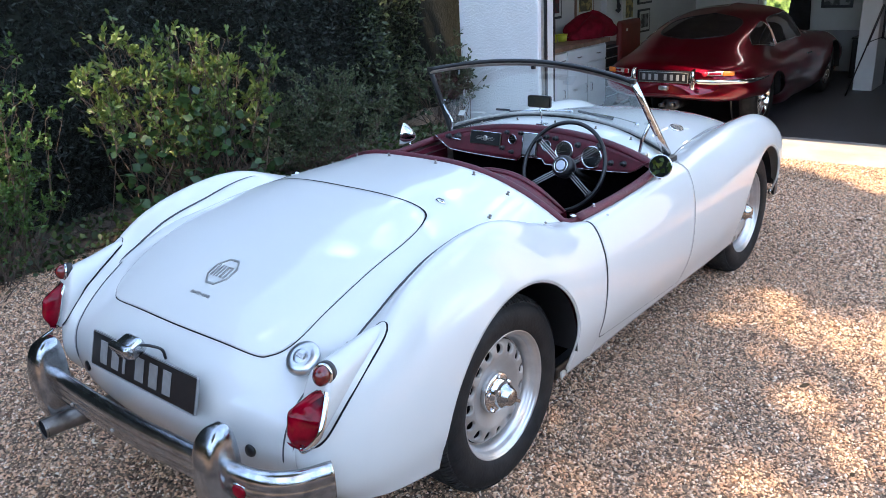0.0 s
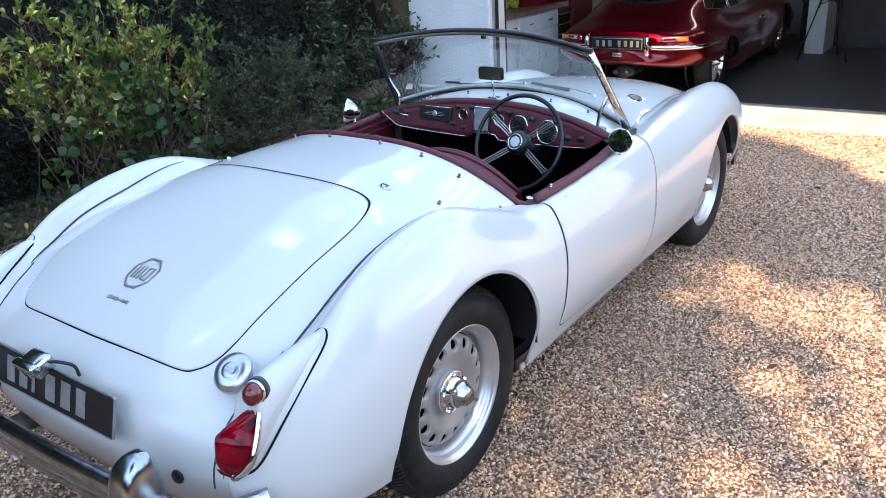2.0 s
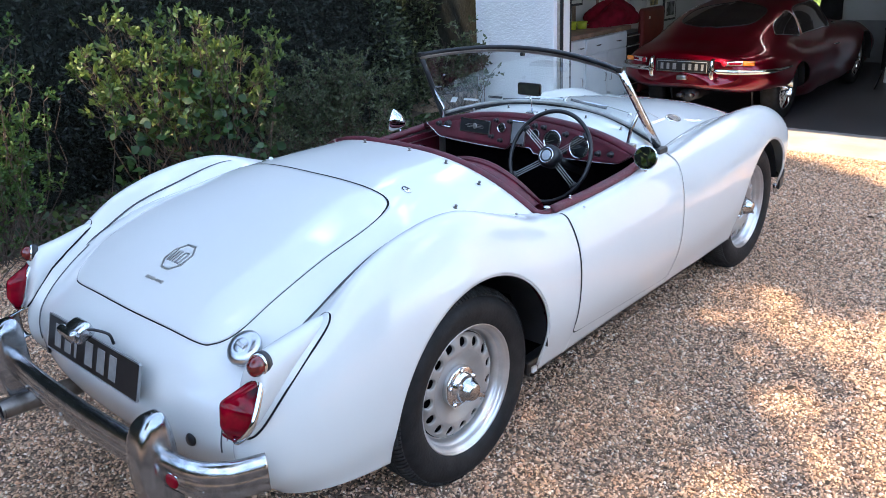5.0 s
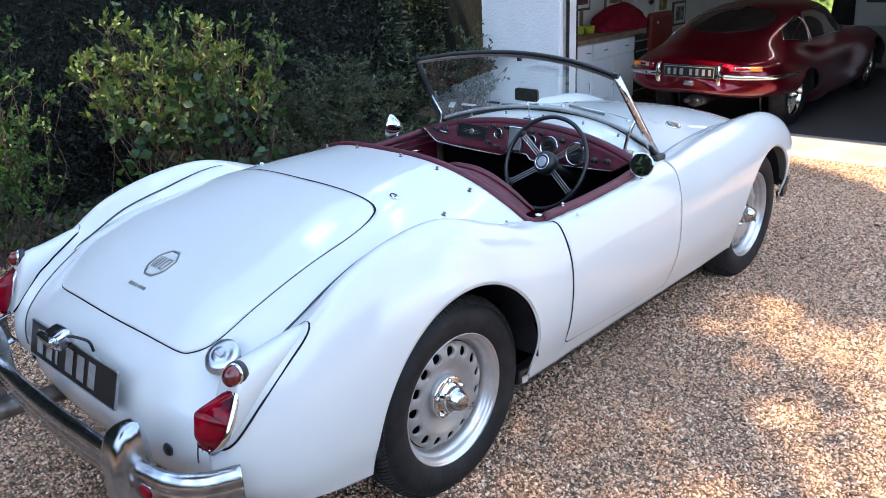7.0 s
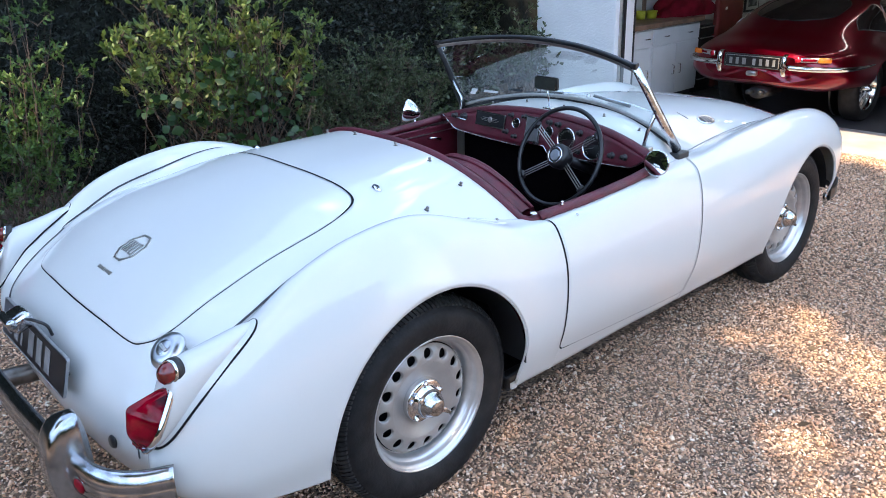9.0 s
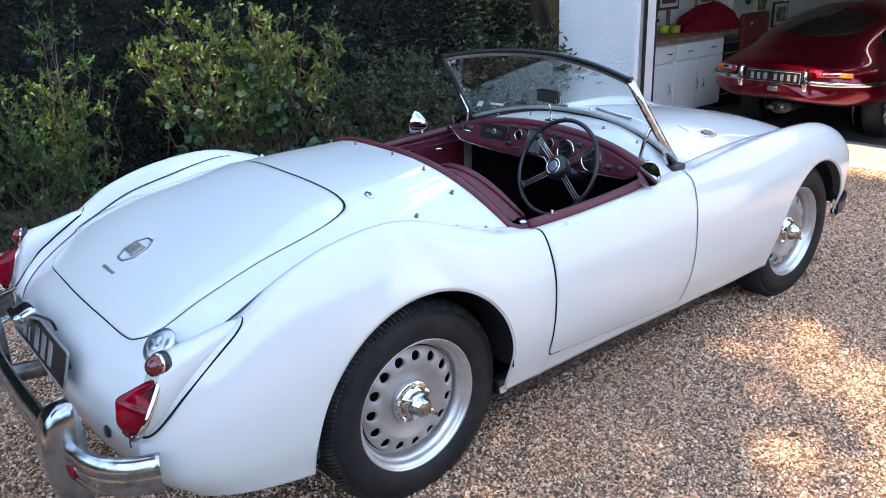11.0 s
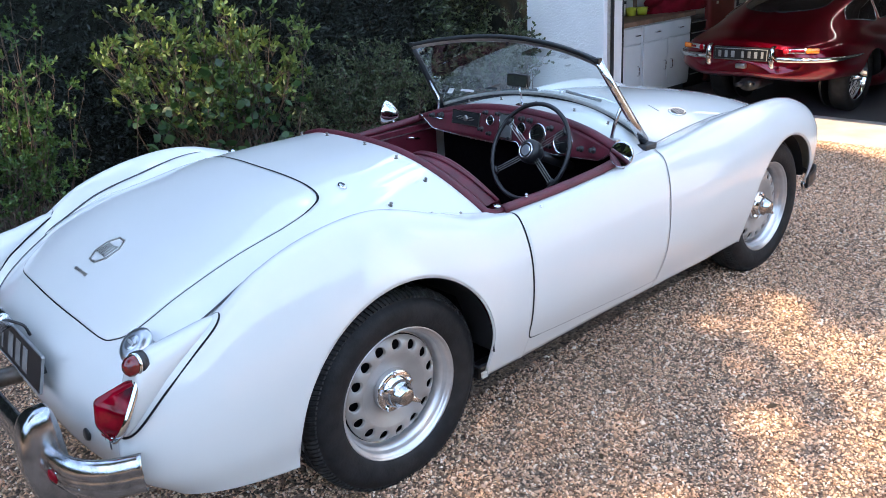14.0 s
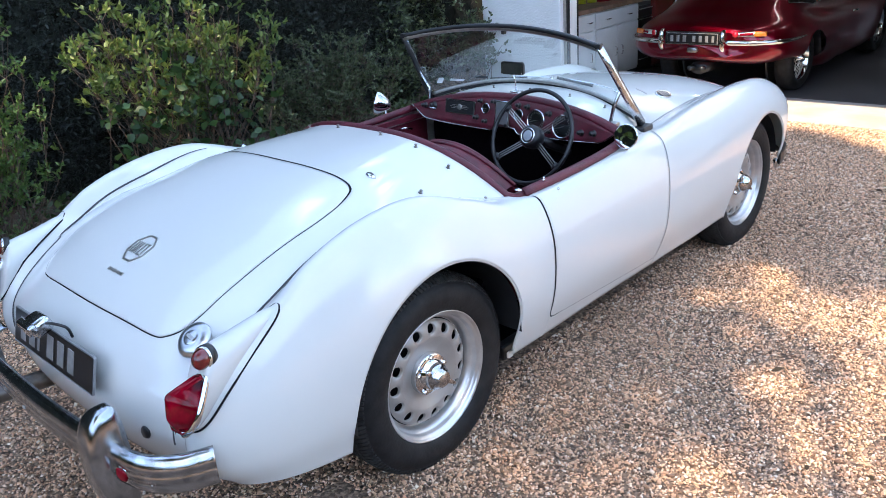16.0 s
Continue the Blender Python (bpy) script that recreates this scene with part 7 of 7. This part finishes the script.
def canopy_density(p, rg):
    gx, gy = p[:, 0] - sx * p[:, 2], p[:, 1] - sy * p[:, 2]
    d = np.full(len(p), 1.0)
    for x, y, a, b, left in THIN:
        r = ((gx - x) / a) ** 2 + ((gy - y) / b) ** 2
        d = np.where(r < 1.0, np.minimum(d, left), np.where(r < 1.5, np.minimum(d, 0.16), d))
    for x, y, a, b in GAPS:
        r = ((gx - x) / a) ** 2 + ((gy - y) / b) ** 2
        d = np.where(r < 0.85, np.minimum(d, 0.012), np.where(r < 1.7, np.minimum(d, 0.07), d))
    d = np.where((gx > 2.25) & (gy > -0.6) & (gy < 6), 0.0, d)
    d = np.where((gx > 1.9) & (gx < 2.5) & (gy > -0.3) & (gy < 2.2), np.minimum(d, 0.05), d)
    edge = np.interp(gx, [-4, 0.1, 0.35, 0.72, 1.07, 1.32, 1.55, 1.85, 2.4], [5.45, 5.30, 5.15, 4.62, 4.36, 3.93, 3.05, 2.5, 2.2]) + 0.05 * np.sin(9 * gx)
    d = np.where(gy > edge, 0.0, d)
    d = np.where((gy > edge) & (gx < -2.3), np.where(np.sin(7 * gx + 2 * gy) > 0.55, 0.25, 0.9), d)
    d = np.where((gy > edge) & (gx > -2.3) & (gx < 0.45), np.clip(0.78 + 0.35 * np.sin(5.2 * gx + 1.0) * np.sin(4.1 * gy) - 1.7 * np.clip(gx, 0, 1), 0.0, 0.95), d)
    d = np.where((gy > 5.3) & (gy < 6.1) & (gx > 0.3) & (gx < 1.25) & (np.sin(6.0 * gx + 3.0 * gy) > -0.2), 0.12, d)
    return rg.random(len(p)) < d


def tree(name, seed, foot, crown, n, label):
    rg = np.random.default_rng(seed)
    top = thing(name, label, "tree", pose(foot[0], foot[1], 0))
    o = np.array((foot[0], foot[1], 0.0))
    c, r = np.array(crown[0]), np.array(crown[1])
    trunk = cr([o, o + (0.1, 0.05, 1.6), o * 0.6 + c * 0.4 + (0, 0, 0.4 - 0.4 * c[2] + 2.2)], 12)
    fork = trunk[-1]
    part("trunk", tube(trunk - o, list(np.linspace(0.22, 0.13, 12)), 12), BARK, top, smooth=True)
    paths, rad = [], []
    for k in range(12):
        v = unit(rg.normal(size=3)) * (1, 1, 0.6)
        goal = c + v * r * 0.8
        mid = fork * 0.5 + goal * 0.5 + rg.normal(size=3) * 0.2
        paths.append(cr([fork, mid, goal], 8) - o), rad.append(0.07)
    part("branching", twigs(paths, rad), BARK, top)
    v = unit(rg.normal(size=(n, 3))) * (rg.random((n, 1)) ** (1 / 3))
    lump = 1 + 0.16 * np.sin(4 * v[:, :1] * 2 + 1) * np.sin(5 * v[:, 1:2] * 2)
    p = c + v * r * lump
    p = p[canopy_density(p, rg)]
    m = len(p)
    V, F = leaves(rg, p - o, rg.normal(size=(m, 3)) + (0, 0, -0.2), rg.uniform(0.16, 0.26, m), rg.uniform(0.10, 0.17, m), 0.2, 0.1)
    cloud("crown", V, F, TREELEAF, top, "leafy crown with gaps")


tree("tree", 71, (6.0, -7.5), ((4.75, -5.9, 12.5), (3.6, 3.8, 1.6)), 44000, "tall leafy tree behind the drive")
tree("tree", 72, (9.8, -5.2), ((8.3, -5.1, 12.2), (3.0, 3.4, 1.6)), 18000, "tall leafy tree beside the drive")
tree("tree", 73, (0.6, -11.5), ((0.3, -6.3, 12.4), (3.2, 4.4, 1.7)), 36000, "tall leafy tree behind the drive")
tree("tree", 74, (1.4, -6.6), ((1.6, -1.1, 12.3), (1.5, 1.9, 1.2)), 9000, "tall slender leafy tree behind the drive")
# boundary hedge behind the camera
hb2 = thing("hedge", "dark green hedge along the far side of the drive", "hedge", pose(0, -9.5, 0))
P = np.array([[(x, 0.25 * math.sin(1.3 * x) + 0.1 * math.sin(5 * z + x), z) for z in np.linspace(0, 3.0, 16)] + [(x, -1.6, 3.1), (x, -1.7, 0)] for x in np.linspace(-14, 14, 90)])
grid_part("core", P, HEDGESHADE, hb2, flip=True)
n = 9000
base = np.stack([rg.uniform(-13, 13, n), 0.1 + rg.uniform(-0.1, 0.35, n), rg.uniform(0.1, 3.1, n)], 1)
V, F = leaves(rg, base, np.stack([rg.normal(size=n) * 0.6, rg.uniform(0.2, 1, n), rg.normal(size=n) * 0.6], 1), rg.uniform(0.10, 0.18, n), rg.uniform(0.06, 0.1, n))
cloud("foliage", V, F, TREELEAF, hb2)
# added out of view to close the right side and give the body a dark horizon
hb3 = thing("hedge", "unseen hedge added across the drive to close the surroundings", "hedge", pose(11, -2, 0))
P = np.array([[(0.25 * math.sin(1.3 * y) + 0.1 * math.sin(5 * z + y), y, z) for z in np.linspace(0, 3.4, 14)] + [(1.6, y, 3.5), (1.7, y, 0)] for y in np.linspace(-9, 7, 60)])
grid_part("core", P, HEDGESHADE, hb3, flip=False)
n = 6000
base = np.stack([-0.1 - rg.uniform(-0.1, 0.35, n), rg.uniform(-8, 7, n), rg.uniform(0.1, 3.5, n)], 1)
V, F = leaves(rg, base, np.stack([-rg.uniform(0.2, 1, n), rg.normal(size=n) * 0.6, rg.normal(size=n) * 0.6], 1), rg.uniform(0.10, 0.18, n), rg.uniform(0.06, 0.1, n))
cloud("foliage", V, F, TREELEAF, hb3)

# ---- gravel stones ----
GRAVEL = bpy.data.materials.new("pea_gravel")
GRAVEL.use_nodes = True
nt = GRAVEL.node_tree
bs = nt.nodes["Principled BSDF"]
geo = nt.nodes.new("ShaderNodeNewGeometry")
rp = nt.nodes.new("ShaderNodeValToRGB")
cols = [(0.0, (0.10, 0.056, 0.036)), (0.15, (0.30, 0.17, 0.105)), (0.32, (0.76, 0.47, 0.29)), (0.46, (0.48, 0.32, 0.225)), (0.62, (0.88, 0.60, 0.385)), (0.76, (0.74, 0.42, 0.25)), (0.89, (0.94, 0.70, 0.51)), (1.0, (0.93, 0.81, 0.67))]
el = rp.color_ramp.elements
while len(el) < len(cols):
    el.new(0.5)
for e, (p, c) in zip(el, cols):
    e.position, e.color = p, (*c, 1)
nt.links.new(geo.outputs["Random Per Island"], rp.inputs[0])
nt.links.new(rp.outputs[0], bs.inputs["Base Color"])
bs.inputs["Roughness"].default_value = 0.75
OCT = np.array([(1, 0, 0), (0, 1, 0), (-1, 0, 0), (0, -1, 0), (0.2, 0.1, 1), (0, 0, -0.6)], float)
OF = np.array([(0, 1, 4), (1, 2, 4), (2, 3, 4), (3, 0, 4), (1, 0, 5), (2, 1, 5), (3, 2, 5), (0, 3, 5)])


def stones(seed, x0, x1, y0, y1, per_m2, size):
    rg = np.random.default_rng(seed)
    n = int((x1 - x0) * (y1 - y0) * per_m2)
    p = np.stack([rg.uniform(x0, x1, n), rg.uniform(y0, y1, n)], 1)
    s = size * rg.lognormal(0, 0.28, n)
    sh = OCT[None] + rg.normal(size=(n, 6, 3)) * 0.22
    sh = sh * s[:, None, None] * np.stack([rg.uniform(0.75, 1.25, n), rg.uniform(0.6, 1.0, n), rg.uniform(0.5, 0.85, n)], 1)[:, None]
    a = rg.uniform(0, 2 * math.pi, n)
    ca, sa = np.cos(a)[:, None], np.sin(a)[:, None]
    X, Y = sh[..., 0] * ca - sh[..., 1] * sa, sh[..., 0] * sa + sh[..., 1] * ca
    tx, ty = rg.normal(size=(2, n, 1)) * 0.35
    Z = sh[..., 2] + X * tx + Y * ty
    V = np.stack([X + p[:, :1], Y + p[:, 1:], Z + (ground_z(p[:, 0], p[:, 1]) + s * 0.35 + rg.uniform(-0.002, 0.004, n))[:, None]], -1).reshape(-1, 3)
    F = (np.arange(n)[:, None, None] * 6 + OF[None]).reshape(-1, 3)
    return V, F


VV, FF, off = [], [], 0
for args in ((1, 0.45, 2.05, -0.3, 2.6, 13500, 0.0053), (2, 0.2, 1.95, 2.6, 5.43, 8800, 0.0064), (3, -2.95, 0.45, -1.6, 0.35, 9000, 0.0059), (5, -0.7, 0.2, 3.0, 5.43, 8000, 0.0066), (4, -2.9, 0.3, 0.35, 3.0, 600, 0.008)):
    V, F = stones(*args)
    VV.append(V), FF.append(F + off)
    off += len(V)
tagged(cloud("gravel", np.concatenate(VV), np.concatenate(FF), GRAVEL), "loose brown, tan and grey pea gravel on the drive", "gravel", kind="stuff")
